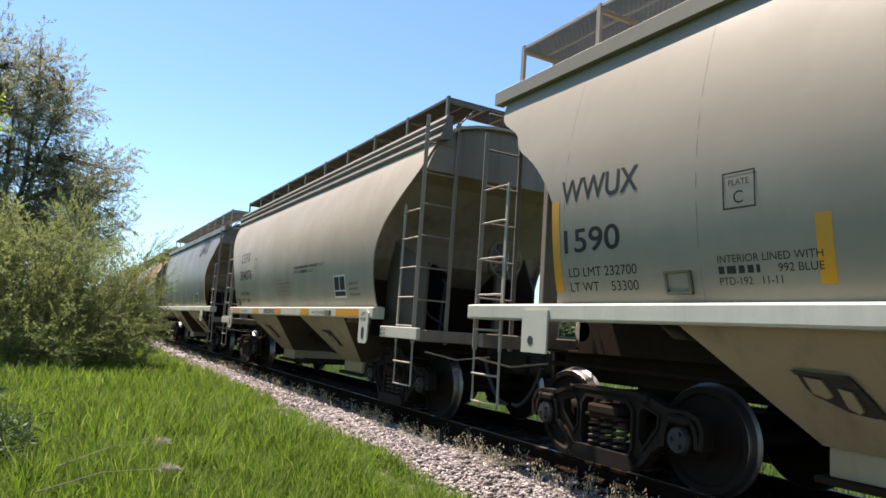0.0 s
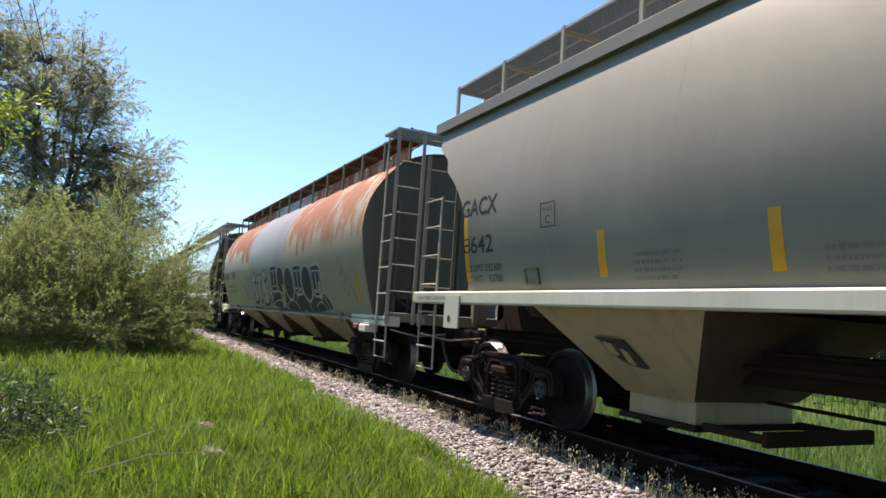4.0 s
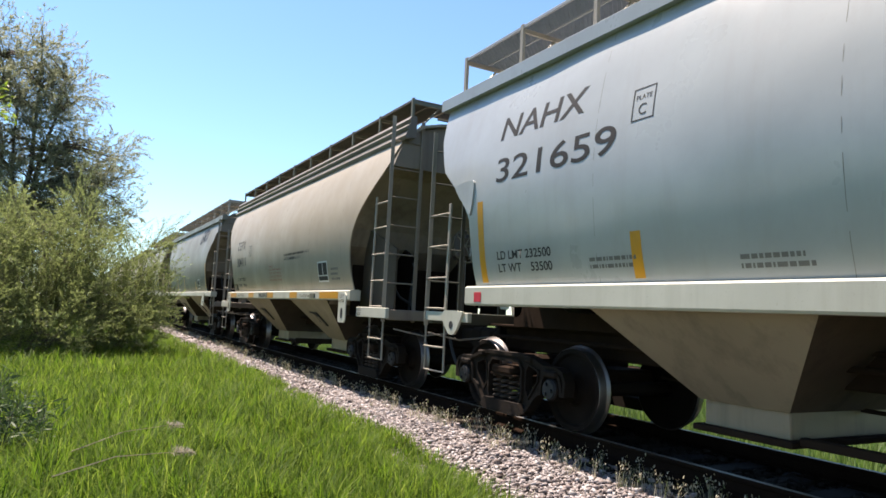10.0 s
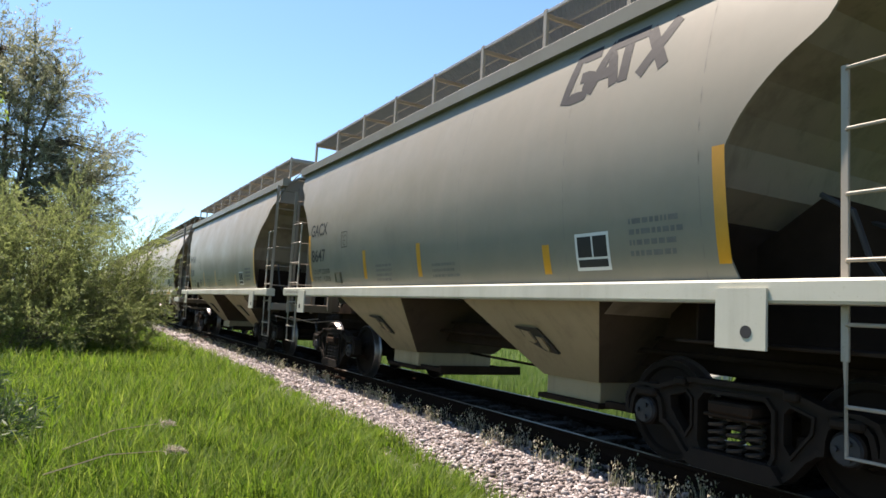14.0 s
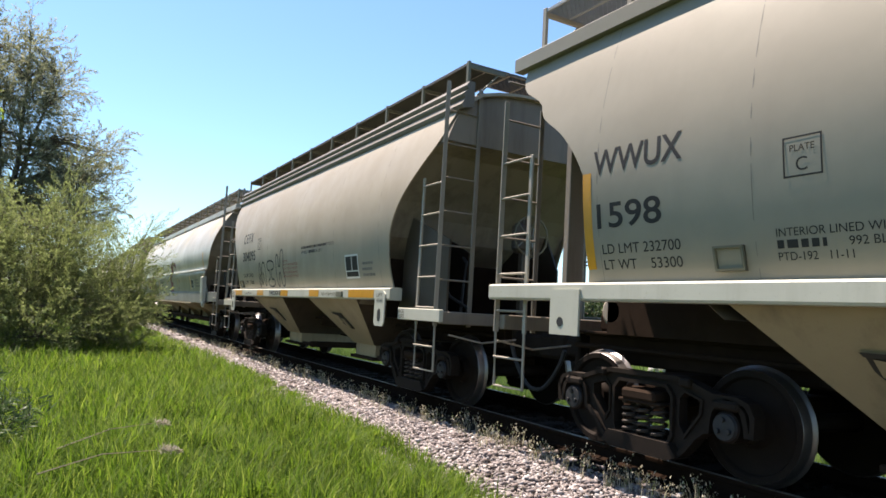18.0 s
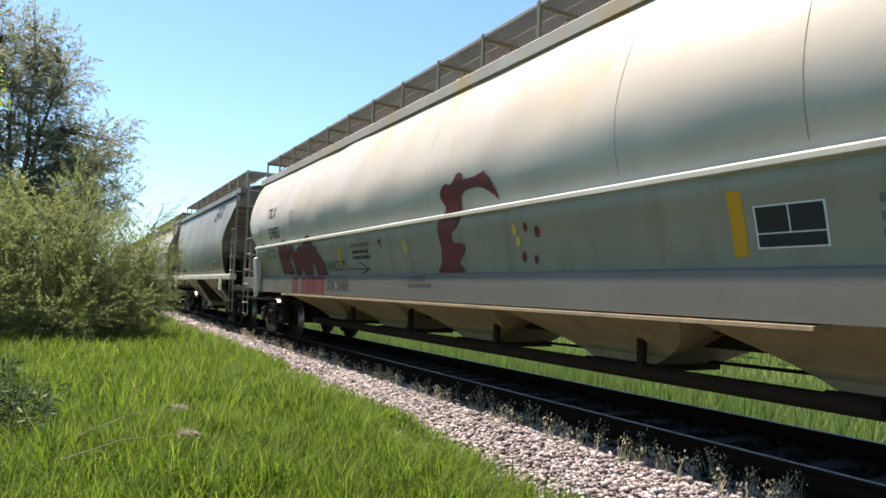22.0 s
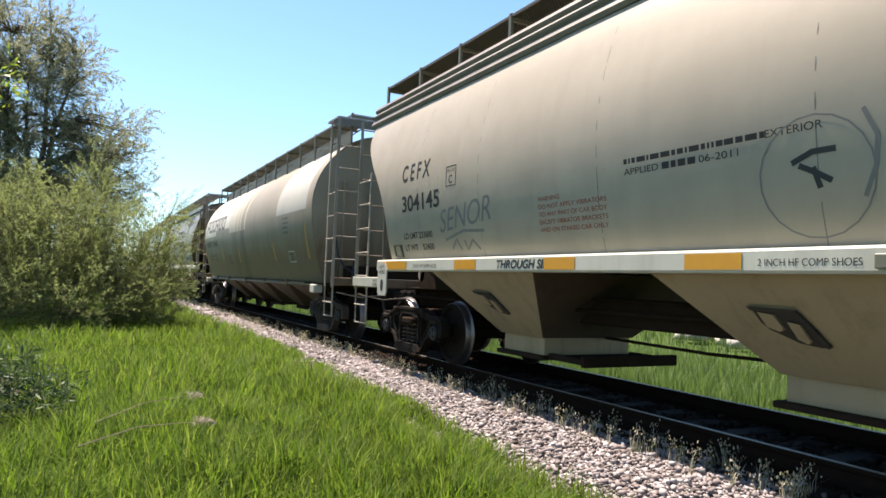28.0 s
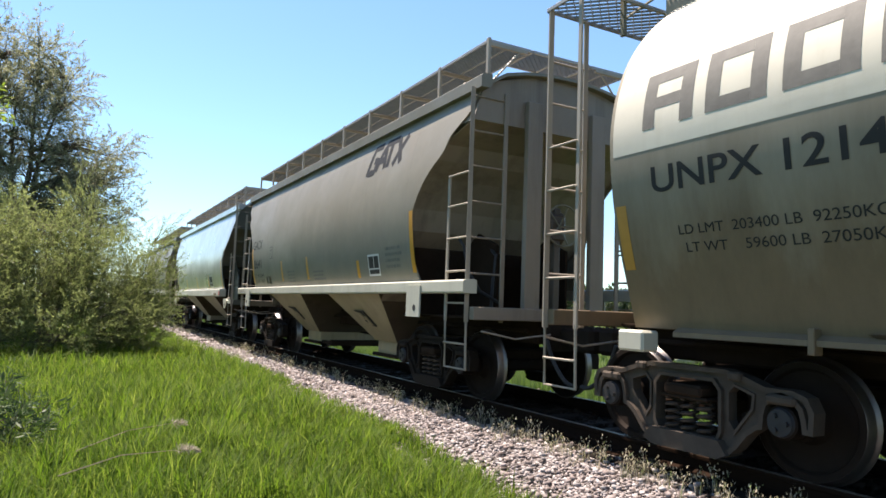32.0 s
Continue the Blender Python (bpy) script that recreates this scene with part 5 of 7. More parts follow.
def leasing_wagon(station, marks, number, seed, mat, hop, weights, logo=True, lining=False, label="grey two-bay covered hopper wagon with yellow reflectors"):
    car = wagon_base("hopper_wagon", "B", mat, hop, P_SILL, P_LADDER, P_END, seed, label)
    for y in (-4.5, -2.9, -0.9, 1.1, 3.0, 4.55):
        seam_line(car, "B", y, w=0.009)
    shift = 0.2 if number == "8642" else 0.0
    text_shape("B", marks, 4.6 + shift, 2.53, 0.22, M_BLACK, car, 1.0 if marks[0] == "W" else 0.88, bold=0.004)
    text_shape("B", number, 4.56 + shift, 2.05, 0.215, M_BLACK, car, 0.74, bold=0.004)
    for i, w in enumerate(weights):
        text_shape("B", w, 4.52 + shift, 1.82 - 0.135 * i, 0.085, M_BLACK, car, 0.87)
    outline_box("B", car, 2.76 if lining else 3.0, 2.51, 0.27, 0.27, M_BLACK)
    text_shape("B", "PLATE", 2.71 if lining else 2.95, 2.41, 0.045, M_BLACK, car, 0.17)
    text_shape("B", "C", 2.67 if lining else 2.91, 2.28, 0.09, M_BLACK, car)
    for y, z0, z1 in ((4.68, 1.69, 2.56), (2.02, 1.69, 2.14), (0.15, 1.69, 2.14), (-2.6, 1.66, 1.95), (-4.68, 1.69, 2.56)):
        patch("B", car, y + 0.055, y - 0.055, z0, z1, M_YELLOW)
    if lining:
        text_shape("B", "INTERIOR LINED WITH", 2.84, 1.86, 0.055, M_BLACK, car, 0.8)
        bars("B", car, 2.84, 1.835, 0.42, 1, M_BLACK, 0.055)
        text_shape("B", "992 BLUE", 2.36, 1.78, 0.055, M_BLACK, car, 0.32)
        text_shape("B", "PTD-192   11-11", 2.84, 1.70, 0.055, M_BLACK, car, 0.5)
    if logo:
        for i, (u, shp) in enumerate(((0.0, [[(0.3, 0.36), (0.08, 0.36), (0.0, 0.06), (0.2, 0.06), (0.24, 0.2), (0.14, 0.2)]]), (0.3, [[(0.0, 0.06), (0.16, 0.36), (0.24, 0.06)], [(0.06, 0.17), (0.22, 0.17)]]), (0.52, [[(0.14, 0.06), (0.14, 0.36)], [(0.0, 0.36), (0.3, 0.36)]]), (0.86, [[(0.0, 0.06), (0.26, 0.36)], [(0.04, 0.36), (0.2, 0.06)]]))):
            if i in (1, 3):
                shp = shp[:1] + shp[1:]
            strokes("B", car, [[(a, b) for a, b in l] for l in shp], -2.76 - 1.16 * u, 3.3, 1.42, 0.115, M_BLACK, "faded_logo")
    patch("B", car, -3.05, -3.5, 1.68, 2.02, M_WHITE, "stencil_border")
    for a, b, c, d in ((-3.08, -3.27, 1.80, 1.99), (-3.29, -3.47, 1.80, 1.99), (-3.08, -3.47, 1.71, 1.78)):
        patch("B", car, a, b, c, d, M_BLACK, "stencil_panel", 0.006)
    bars("B", car, -3.75, 2.1, 0.6, 4, M_FADED, 0.045, 0.045)
    bars("B", car, 1.6, 1.9, 0.6, 4, M_FADED, 0.035, 0.035)
    bars("B", car, -0.2, 1.85, 0.7, 3, M_FADED, 0.035, 0.035)
    card_holder("B", car, 3.34, 1.82, mat)
    if logo:
        text_shape("B", "2 INCH TREAD COND SHOES", 6.05, 1.45, 0.05, M_BLACK, car, 0.95, x_flat=1.616)
    for y in (2.2, -1.95):
        hopper_mark(car, y, 1.42, M_BRACKET_DARK)
    end_fittings(car, 6.9, True)
    CARS.append((car, station))
    return car


def pale_wagon(station, seed, lettered=True):
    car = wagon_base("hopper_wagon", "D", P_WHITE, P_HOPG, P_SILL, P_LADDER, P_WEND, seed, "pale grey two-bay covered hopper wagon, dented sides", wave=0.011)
    before = set_out(car, -0.39)
    for y in (-3.9, -1.5, 0.9, 3.2):
        seam_line(car, "D", y, w=0.006)
    if lettered:
        text_shape("D", "NAHX", 4.85, 3.22, 0.27, M_BLACK, car, 1.45, 0.08, bold=0.004)
        text_shape("D", "321659", 4.82, 2.72, 0.27, M_BLACK, car, 1.9, bold=0.002)
        outline_box("D", car, 2.75, 3.25, 0.26, 0.3, M_BLACK)
        text_shape("D", "PLATE", 2.71, 3.14, 0.045, M_BLACK, car, 0.18)
        text_shape("D", "C", 2.67, 3.0, 0.1, M_BLACK, car)
        text_shape("D", "WARNING", -0.56, 2.26, 0.07, M_RED, car, 0.5)
        bars("D", car, -0.56, 2.2, 0.7, 5, M_FADED, 0.03, 0.055)
        bars("D", car, -0.56, 1.72, 0.4, 2, M_BLACK, 0.035, 0.03)
        bars("D", car, -3.06, 2.22, 0.3, 3, M_FADED, 0.03, 0.05)
        bars("D", car, -3.6, 2.25, 0.4, 2, M_FADED, 0.03, 0.05)
        bars("D", car, -3.6, 1.86, 0.5, 3, M_FADED, 0.035, 0.045)
        bars("D", car, -3.1, 1.78, 0.3, 2, M_FADED, 0.035, 0.03)
        bars("D", car, 3.3, 1.8, 0.7, 2, M_FADED, 0.035, 0.03)
        bars("D", car, 1.7, 1.75, 0.6, 2, M_FADED, 0.035, 0.03)
    patch("D", car, -2.36, -2.90, 1.64, 2.03, M_WHITE, "stencil_border")
    for a, b, c, d in ((-2.39, -2.62, 1.79, 2.0), (-2.65, -2.87, 1.79, 2.0), (-2.39, -2.87, 1.67, 1.77)):
        patch("D", car, a, b, c, d, M_BLACK, "stencil_panel", 0.006)
    for y, z0, z1, w in ((2.7, 1.6, 2.0, 0.06), (0.25, 1.6, 2.03, 0.06), (-2.16, 1.6, 2.05, 0.06), (-4.47, 1.58, 2.56, 0.065)):
        patch("D", car, y + w, y - w, z0, z1, M_YELLOW)
    part("placard", Shape().box(-1.619, -1.615, -4.42, -4.60, 1.37, 1.48, 0), M_SIGNRED, car, "small red placard")
    part("placard", Shape().box(-1.619, -1.615, -3.35, -3.65, 1.39, 1.46, 0), M_WHITE, car)
    part("card_holder", Shape().box(-1.65, -1.615, -3.75, -4.02, 1.36, 1.44, 0.005), P_HOPG, car)
    if lettered:
        text_shape("D", "LD LMT 232500", 4.83, 1.85, 0.09, M_BLACK, car, 0.97, bold=0.002)
        text_shape("D", "LT WT    53500", 4.82, 1.71, 0.09, M_BLACK, car, 0.96, bold=0.002)
    patch("D", car, 5.2, 5.08, 1.6, 2.54, M_YELLOW)
    part("placard", Shape().box(-1.619, -1.615, 5.18, 5.03, 1.37, 1.48, 0), M_SIGNRED, car, "small red placard")
    shift_marks(car, before)
    for e in (-1, 1):
        plate = rounded([(e * 4.94, 2.38), (e * 4.88, 2.78), (e * 4.93, 2.83), (e * 5.34, 2.81), (e * 5.3, 2.72), (e * 5.02, 2.46)], 1)
        part("gusset_plate", Shape().prism(plate, -1.632, -1.60), P_WHITE, car)
        lug = rounded([(e * 5.78, 1.26), (e * 5.18, 1.26), (e * 5.2, 1.2), (e * 5.34, 0.98), (e * 5.46, 0.95), (e * 5.56, 1.0)], 1)
        lp = part("lift_lug", Shape().prism(lug, -1.53, -1.50), P_SILL, car)
        part("lug_hole", Shape().prism([(e * 5.45 + 0.05 * math.cos(a * 0.6283), 1.08 + 0.05 * math.sin(a * 0.6283)) for a in range(10)], -1.533, -1.529), M_HOSE, lp)
    end_fittings(car, 6.89, True)
    CARS.append((car, station))
    return car


GRAF = {  # rounded block letters, as (u, v) outlines
    "n": [(0, 0), (0.05, 0.75), (0.25, 0.8), (0.55, 0.35), (0.55, 0.82), (0.78, 0.85), (0.8, 0.05), (0.55, 0), (0.25, 0.4), (0.22, 0)],
    "u": [(0, 0.85), (0.02, 0.1), (0.2, 0), (0.75, 0.02), (0.78, 0.85), (0.55, 0.85), (0.52, 0.3), (0.25, 0.3), (0.22, 0.85)],
    "s": [(0.05, 0), (0.0, 0.25), (0.5, 0.3), (0.1, 0.5), (0.1, 0.85), (0.4, 1.0), (0.75, 0.95), (0.75, 0.72), (0.35, 0.68), (0.8, 0.4), (0.75, 0.05)],
    "t": [(0.3, 0), (0.35, 0.7), (0.0, 0.68), (0.05, 0.95), (0.95, 1.0), (0.95, 0.72), (0.62, 0.72), (0.62, 0)],
    "o": [(0.1, 0.1), (0.0, 0.5), (0.1, 0.95), (0.4, 1.15), (0.75, 1.05), (0.9, 0.6), (0.8, 0.15), (0.45, 0.0)],
}


def block_letter(kind, car, key, y_left, z_base, w, h, fill, line, lw=0.045, out=0.004):
    o = rounded(GRAF[key])
    if line == M_SPRAY_K:
        blob(kind, car, [(u * w + 0.05, v * h - 0.07) for u, v in o], y_left, z_base, line, "spray_shadow", out - 0.001)
    blob(kind, car, [(u * w, v * h) for u, v in o], y_left, z_base, fill, "spray_fill", out)
    strokes(kind, car, [[(u * w, v * h) for u, v in (*o, o[0])]], y_left, z_base, 1.0, lw, line, "spray_outline", out + 0.002)


def rusty_wagon(station):
    car = wagon_base("hopper_wagon", "C", P_RUST, P_HOPG, None, P_LADDER, P_END, 4, "long rounded hopper wagon with rust patches and grey graffiti")
    for y in (7.02, 4.49, 3.31, 1.01, -1.3, -3.6, -5.9):
        seam_line(car, "C", y, z1=3.9)
    text_shape("C", "AEX", 7.4, 2.11, 0.23, M_BLACK, car, 0.62, bold=0.006)
    text_shape("C", "13758", 6.33, 2.11, 0.23, M_BLACK, car, 0.86, bold=0.006)
    outline_box("C", car, 4.86, 2.34, 0.27, 0.26, M_BLACK)
    text_shape("C", "LD LMT 202700  91940 KG", 7.25, 1.80, 0.075, M_BLACK, car, 1.6)
    text_shape("C", "LT WT.  60300  27350    3-80", 7.25, 1.63, 0.075, M_BLACK, car, 1.75)
    text_shape("C", "C", 4.77, 2.12, 0.1, M_BLACK, car)
    for y, z0, z1 in ((4.27, 1.38, 1.8), (0.88, 1.38, 1.82), (-1.52, 1.39, 1.82), (-4.9, 1.39, 1.82), (-7.4, 1.39, 1.9)):
        patch("C", car, y + 0.06, y - 0.06, z0, z1, M_YELLOW, lean=0.0, out=0.008)
    for key, y, z, w, h in (("n", 4.75, 1.36, 1.1, 0.85), ("n", 3.85, 1.36, 0.95, 0.95), ("u", 3.2, 1.4, 0.8, 0.9), ("s", 2.62, 1.3, 0.95, 0.92), ("t", 1.98, 1.34, 1.05, 0.82), ("s", 1.2, 1.25, 1.1, 1.02), ("n", 0.3, 1.3, 0.55, 0.75)):
        block_letter("C", car, key, y, z, w, h, M_SPRAY_G, M_SPRAY_D if y > 3 else M_SPRAY_K, 0.03)
    base = rounded([(0.0, -0.02), (0.05, 0.5), (0.9, 0.62), (1.7, 0.45), (2.6, 0.5), (3.6, 0.6), (4.6, 0.5), (5.4, 0.35), (5.7, 0.0)], 1)
    blob("C", car, base, 0.0, 1.14, M_SPRAY_K, "spray_fill", 0.004)
    for y, z, ry, rz, n in ((-0.52, 1.98, 0.4, 0.36, 0.45), (-1.34, 1.93, 0.4, 0.36, 0.9), (-2.2, 1.83, 0.46, 0.42, 1.0), (-3.1, 1.9, 0.4, 0.36, 0.45), (-3.9, 1.8, 0.42, 0.42, 0.9), (-4.7, 1.85, 0.38, 0.36, 0.45)):
        o = [(ry * math.copysign(abs(math.cos(a * 0.2618)) ** n, math.cos(a * 0.2618)), rz * math.copysign(abs(math.sin(a * 0.2618)) ** n, math.sin(a * 0.2618))) for a in range(24)]
        blob("C", car, [(u, v + 0.0005 * u) for u, v in o], y, z, M_SPRAY_K, "spray_fill", 0.006)
        strokes("C", car, [o + o[:1]], y, z, 1.0, 0.055, M_SPRAY_W, "spray_outline", 0.009)
        if n < 0.5:
            for k in (-0.5, 0.5):
                w = [(k * ry * 0.8 + sx * ry * 0.33, sz * rz * 0.6) for sx, sz in ((-1, -1), (-1, 1), (1, 1), (1, -1), (-1, -1))]
                strokes("C", car, [w], y, z, 1.0, 0.035, M_SPRAY_W, "spray_window", 0.009)
    for y, w, h in ((0.0, 1.7, 0.5), (-0.05, 1.75, 0.24), (-1.75, 1.2, 0.25), (-2.7, 1.3, 0.5), (-4.0, 1.5, 0.45), (-4.4, 0.9, 0.22)):
        strokes("C", car, [[(w * f, 0.03 + h * math.sin(math.pi * (0.12 + 0.88 * f)) ** 0.8) for f in [k / 12 for k in range(13)]]], y, 1.12, 1.0, 0.03, M_SPRAY_W, "spray_arc", 0.009)
    strokes("C", car, [[(0, 0.5), (0.15, 0.75), (0.3, 0.4), (0.1, 0.3), (0.4, 0.6), (0.35, 0.1), (0.6, 0.35)], [(0.2, 0.1), (0.5, -0.1), (0.7, 0.2), (0.9, -0.2)]], -6.35, 1.6, 1.0, 0.03, M_SPRAY_D)
    strokes("C", car, [[(0, 0.2), (0.05, 0), (0.12, 0.15), (0.2, 0.02), (0.26, 0.16), (0.34, 0.04), (0.4, 0.18), (0.5, 0.05)]], 0.3, 2.08, 1.0, 0.02, M_SPRAY_K)
    for s in (-1, 1):
        fl = Shape().prism_y([(s * 1.28, 1.06), (s * 1.37, 1.05), (s * 1.37, 1.09), (s * 1.29, 1.12)], -7.6, 7.6)
        part("body_flange", fl, P_HOPG, car)
    for y in (5.6, 2.35, -0.98, -3.6, -6.2):
        part("flange_bracket", Shape().box(-1.39, -1.28, y - 0.03, y + 0.03, 0.98, 1.18, 0.006), P_HOPG, car)
    for e in (-1, 1):
        beam = part("jacking_beam", Shape().box(-1.42, -1.2, e * 7.05, e * 8.98, 1.0, 1.17, 0.015), P_BAND, car, "cream-painted beam with rust stains")
        part("jacking_pad", Shape().box(-1.5, -1.25, e * 7.75, e * 8.1, 0.86, 1.0, 0.02), P_BAND, beam)
        part("pad_bracket", Shape().box(-1.46, -1.3, e * 7.3, e * 7.55, 0.9, 1.0, 0.02), M_GRATE_R, beam)
    strokes("C", car, [[(0, 0), (0, 0.2), (0.1, 0.2)], [(0, 0.1), (0.08, 0.1)], [(0.16, 0), (0.16, 0.2), (0.25, 0.15), (0.16, 0.1), (0.26, 0)], [(0.42, 0.2), (0.32, 0.2), (0.32, 0), (0.42, 0)], [(0.32, 0.1), (0.4, 0.1)], [(0.58, 0.2), (0.48, 0.2), (0.48, 0), (0.58, 0)], [(0.48, 0.1), (0.56, 0.1)]], 7.86, 2.12, 0.7, 0.018, M_SPRAY_K)
    end_fittings(car, 9.65)
    CARS.append((car, station))
    return car


def cream_wagon(station):
    car = wagon_base("hopper_wagon", "E", P_CREAM, P_HOP, None, P_LADDER, P_END, 6, "long cream four-bay hopper wagon with maroon graffiti", wave=0.02)
    for s in (-1, 1):
        belt = Shape()
        belt.prism_y([(s * 1.56, 2.15), (s * 1.63, 2.16), (s * 1.63, 2.20), (s * 1.56, 2.23)], -8.59, 8.59)
        part("belt_rail", belt, P_SILL, car)
        skirt = Shape().prism_y([(s * 1.46, 1.10), (s * 1.53, 1.10), (s * 1.53, 1.45), (s * 1.50, 1.47), (s * 1.46, 1.45)], -8.55, 8.55)
        part("side_sill", skirt, P_SKIRT, car)
        fl = Shape().prism_y([(s * 1.36, 1.05), (s * 1.56, 1.05), (s * 1.56, 1.08), (s * 1.36, 1.10)], -6.2, 6.2)
        part("sill_flange", fl, P_HOP, car)
        for e in (-1, 1):
            l = Shape()
            l.prism_y([(s * 1.50, 1.16), (s * 1.60, 1.16), (s * 1.66, 1.92), (s * 1.60, 1.96), (s * 1.52, 1.96)], e * 8.27, e * 8.59)
            br = part("lift_bracket", l, P_SILL, car)
            if s < 0:
                part("lug", Shape().prism(rounded([(e * 8.25, 1.18), (e * 8.7, 1.18), (e * 8.66, 1.0), (e * 8.6, 0.96), (e * 8.5, 0.96), (e * 8.44, 1.0)], 1), -1.58, -1.53), P_SILL, br)
                part("lug_hole", Shape().prism([(e * 8.55 + 0.045 * math.cos(a * 0.6283), 1.05 + 0.05 * math.sin(a * 0.6283)) for a in range(10)], -1.584, -1.579), M_HOSE, br)
                text_shape("E", "JACK LIFT", e * 8.43 + 0.11, 1.4, 0.04, M_BLACK, car, 0.22, x_flat=1.622)
                text_shape("E", "HERE", e * 8.43 + 0.06, 1.34, 0.04, M_BLACK, car, 0.12, x_flat=1.617)
                part("arrow_mark", Shape().box(-1.617, -1.612, e * 8.43 - 0.008, e * 8.43 + 0.008, 1.21, 1.31, 0), M_BLACK, br)
            part("jacking_bar", Shape().box(s * 1.44, s * 1.50, e * 8.62, e * 10.3, 1.16, 1.46, 0.008), P_SKIRT, car)
    # the cream side below the belt, its shade painted on as a darker panel
    patch("E", car, 8.5, -8.5, 1.46, 2.14, P_LOWER, "lower_panel", 0.002, n=60)
    before = set_out(car, -0.25)
    for y in (-7.68, -5.92, -4.18, -0.6, 3.0, 6.3):
        seam_line(car, "E", y, 2.3, w=0.008)
    text_shape("E", "TILX", 7.75, 2.84, 0.25, M_BLACK, car, 0.72, bold=0.006)
    text_shape("E", "5983", 7.58, 2.36, 0.25, M_BLACK, car, 0.84, bold=0.006)
    outline_box("E", car, 5.86, 2.88, 0.28, 0.3, M_BLACK)
    text_shape("E", "PLATE", 5.82, 2.79, 0.045, M_BLACK, car, 0.2)
    text_shape("E", "C", 5.77, 2.63, 0.11, M_BLACK, car)
    for o in ([(0, 0.7), (0.15, 0.78), (0.38, 0.8), (0.6, 0.68), (0.8, 0.62), (0.98, 0.45), (0.85, 0.3), (1.05, 0.1), (1.0, 0.03), (0.35, 0.1), (0.28, 0.0), (0.2, 0.1), (0.12, 0.3)],
              [(0.8, 0.66), (1.15, 0.66), (1.35, 0.45), (1.5, 0.55), (1.78, 0.64), (1.95, 0.3), (2.1, 0.0), (1.85, 0.0), (1.6, 0.2), (1.5, 0.0), (1.2, 0.0), (1.15, 0.3)],
              [(1.82, 0.7), (2.02, 0.82), (2.27, 0.75), (2.6, 0.5), (3.05, 0.24), (3.14, 0.05), (3.14, 0.0), (2.6, 0.0), (2.5, 0.2), (2.36, 0.34), (2.25, 0.0), (2.1, 0.0)]):
        o = rounded(o, 1)
        blob("E", car, o, 6.79, 1.47, M_SPRAY_R, "spray_fill", 0.006)
        strokes("E", car, [o + o[:1]], 6.79, 1.47, 1.0, 0.04, M_SPRAY_K, "spray_outline", 0.008)
    for y0, y1 in ((5.66, 5.32), (5.02, 4.62), (4.56, 4.3), (4.25, 3.65)):
        part("spray_fill", Shape().add([(-1.5312, y0, 1.12), (-1.5312, y1, 1.12), (-1.5312, y1 + 0.03, 1.45), (-1.5312, y0 - 0.02, 1.45)], [(0, 1, 2, 3)]), M_SPRAY_R, car)
        for y in (y0, y1):
            part("spray_outline", Shape().add([(-1.5322, y + 0.02, 1.12), (-1.5322, y - 0.02, 1.12), (-1.5322, y - 0.02, 1.45), (-1.5322, y + 0.02, 1.45)], [(0, 1, 2, 3)]), M_SPRAY_K, car)
    strokes("E", car, [[(0.0, 0.5), (0.1, 0.55), (0.2, 0.48), (0.3, 0.55), (0.4, 0.46), (0.5, 0.52)], [(1.05, 0.4), (1.3, 0.42)], [(2.2, 0.5), (2.35, 0.62), (2.5, 0.55)]], 6.5, 1.4, 1.0, 0.03, M_SPRAY_K, "spray_outline", 0.009)
    strokes("E", car, [[(0, 0), (0.12, -0.2), (0.24, -0.32)]], 6.56, 1.45, 1.0, 0.05, M_SPRAY_K, "spray_drip", out=0.008)
    text_shape("E", "RANOUT!", 3.62, 1.56, 0.19, M_SPRAY_K, car, 0.98, 0.15, "spray_tag", rise=-0.02, out=0.006, bold=0.004)
    strokes("E", car, [[(0, 0), (1.0, -0.02)], [(0.55, 0.1), (0.98, -0.02), (0.58, -0.1)]], 2.54, 1.58, 1.0, 0.02, M_SPRAY_K, "spray_arrow", out=0.006)
    text_shape("E", "DONT SHARE", 3.48, 1.2, 0.18, M_SPRAY_K, car, 1.12, 0.12, "spray_tag", x_flat=1.531, out=0.006, bold=0.006)
    text_shape("E", "INTERIOR LINED WITH", 2.28, 1.93, 0.055, M_BLACK, car, 0.85, out=0.006)
    bars("E", car, 2.25, 1.88, 0.8, 2, M_BLACK, 0.055, 0.04)
    text_shape("E", "CLOSE DUST", 0.01, 1.37, 0.06, M_BLACK, car, 0.5, x_flat=1.531)
    text_shape("E", "HATCHES BEFORE", 0.03, 1.28, 0.06, M_BLACK, car, 0.7, x_flat=1.531)
    blob("E", car, [(0, 0.16), (0.1, 0.05), (0.12, 0.0), (0.13, 0.1), (0.17, 0.2), (0.08, 0.14)], 1.1, 1.85, M_SPRAY_R)
    blob("E", car, [(0, 0.18), (0.02, 0.0), (0.1, 0.02), (0.13, 0.12), (0.08, 0.19)], 0.22, 1.76, M_SPRAY_Y)
    for y, z0, z1 in ((2.87, 1.62, 1.98), (-5.35, 1.55, 2.02), (-7.9, 2.24, 2.75), (-8.1, 1.7, 2.05), (8.42, 2.23, 2.7), (8.3, 1.6, 2.02)):
        patch("E", car, y + 0.06, y - 0.06, z0, z1, M_YELLOW)
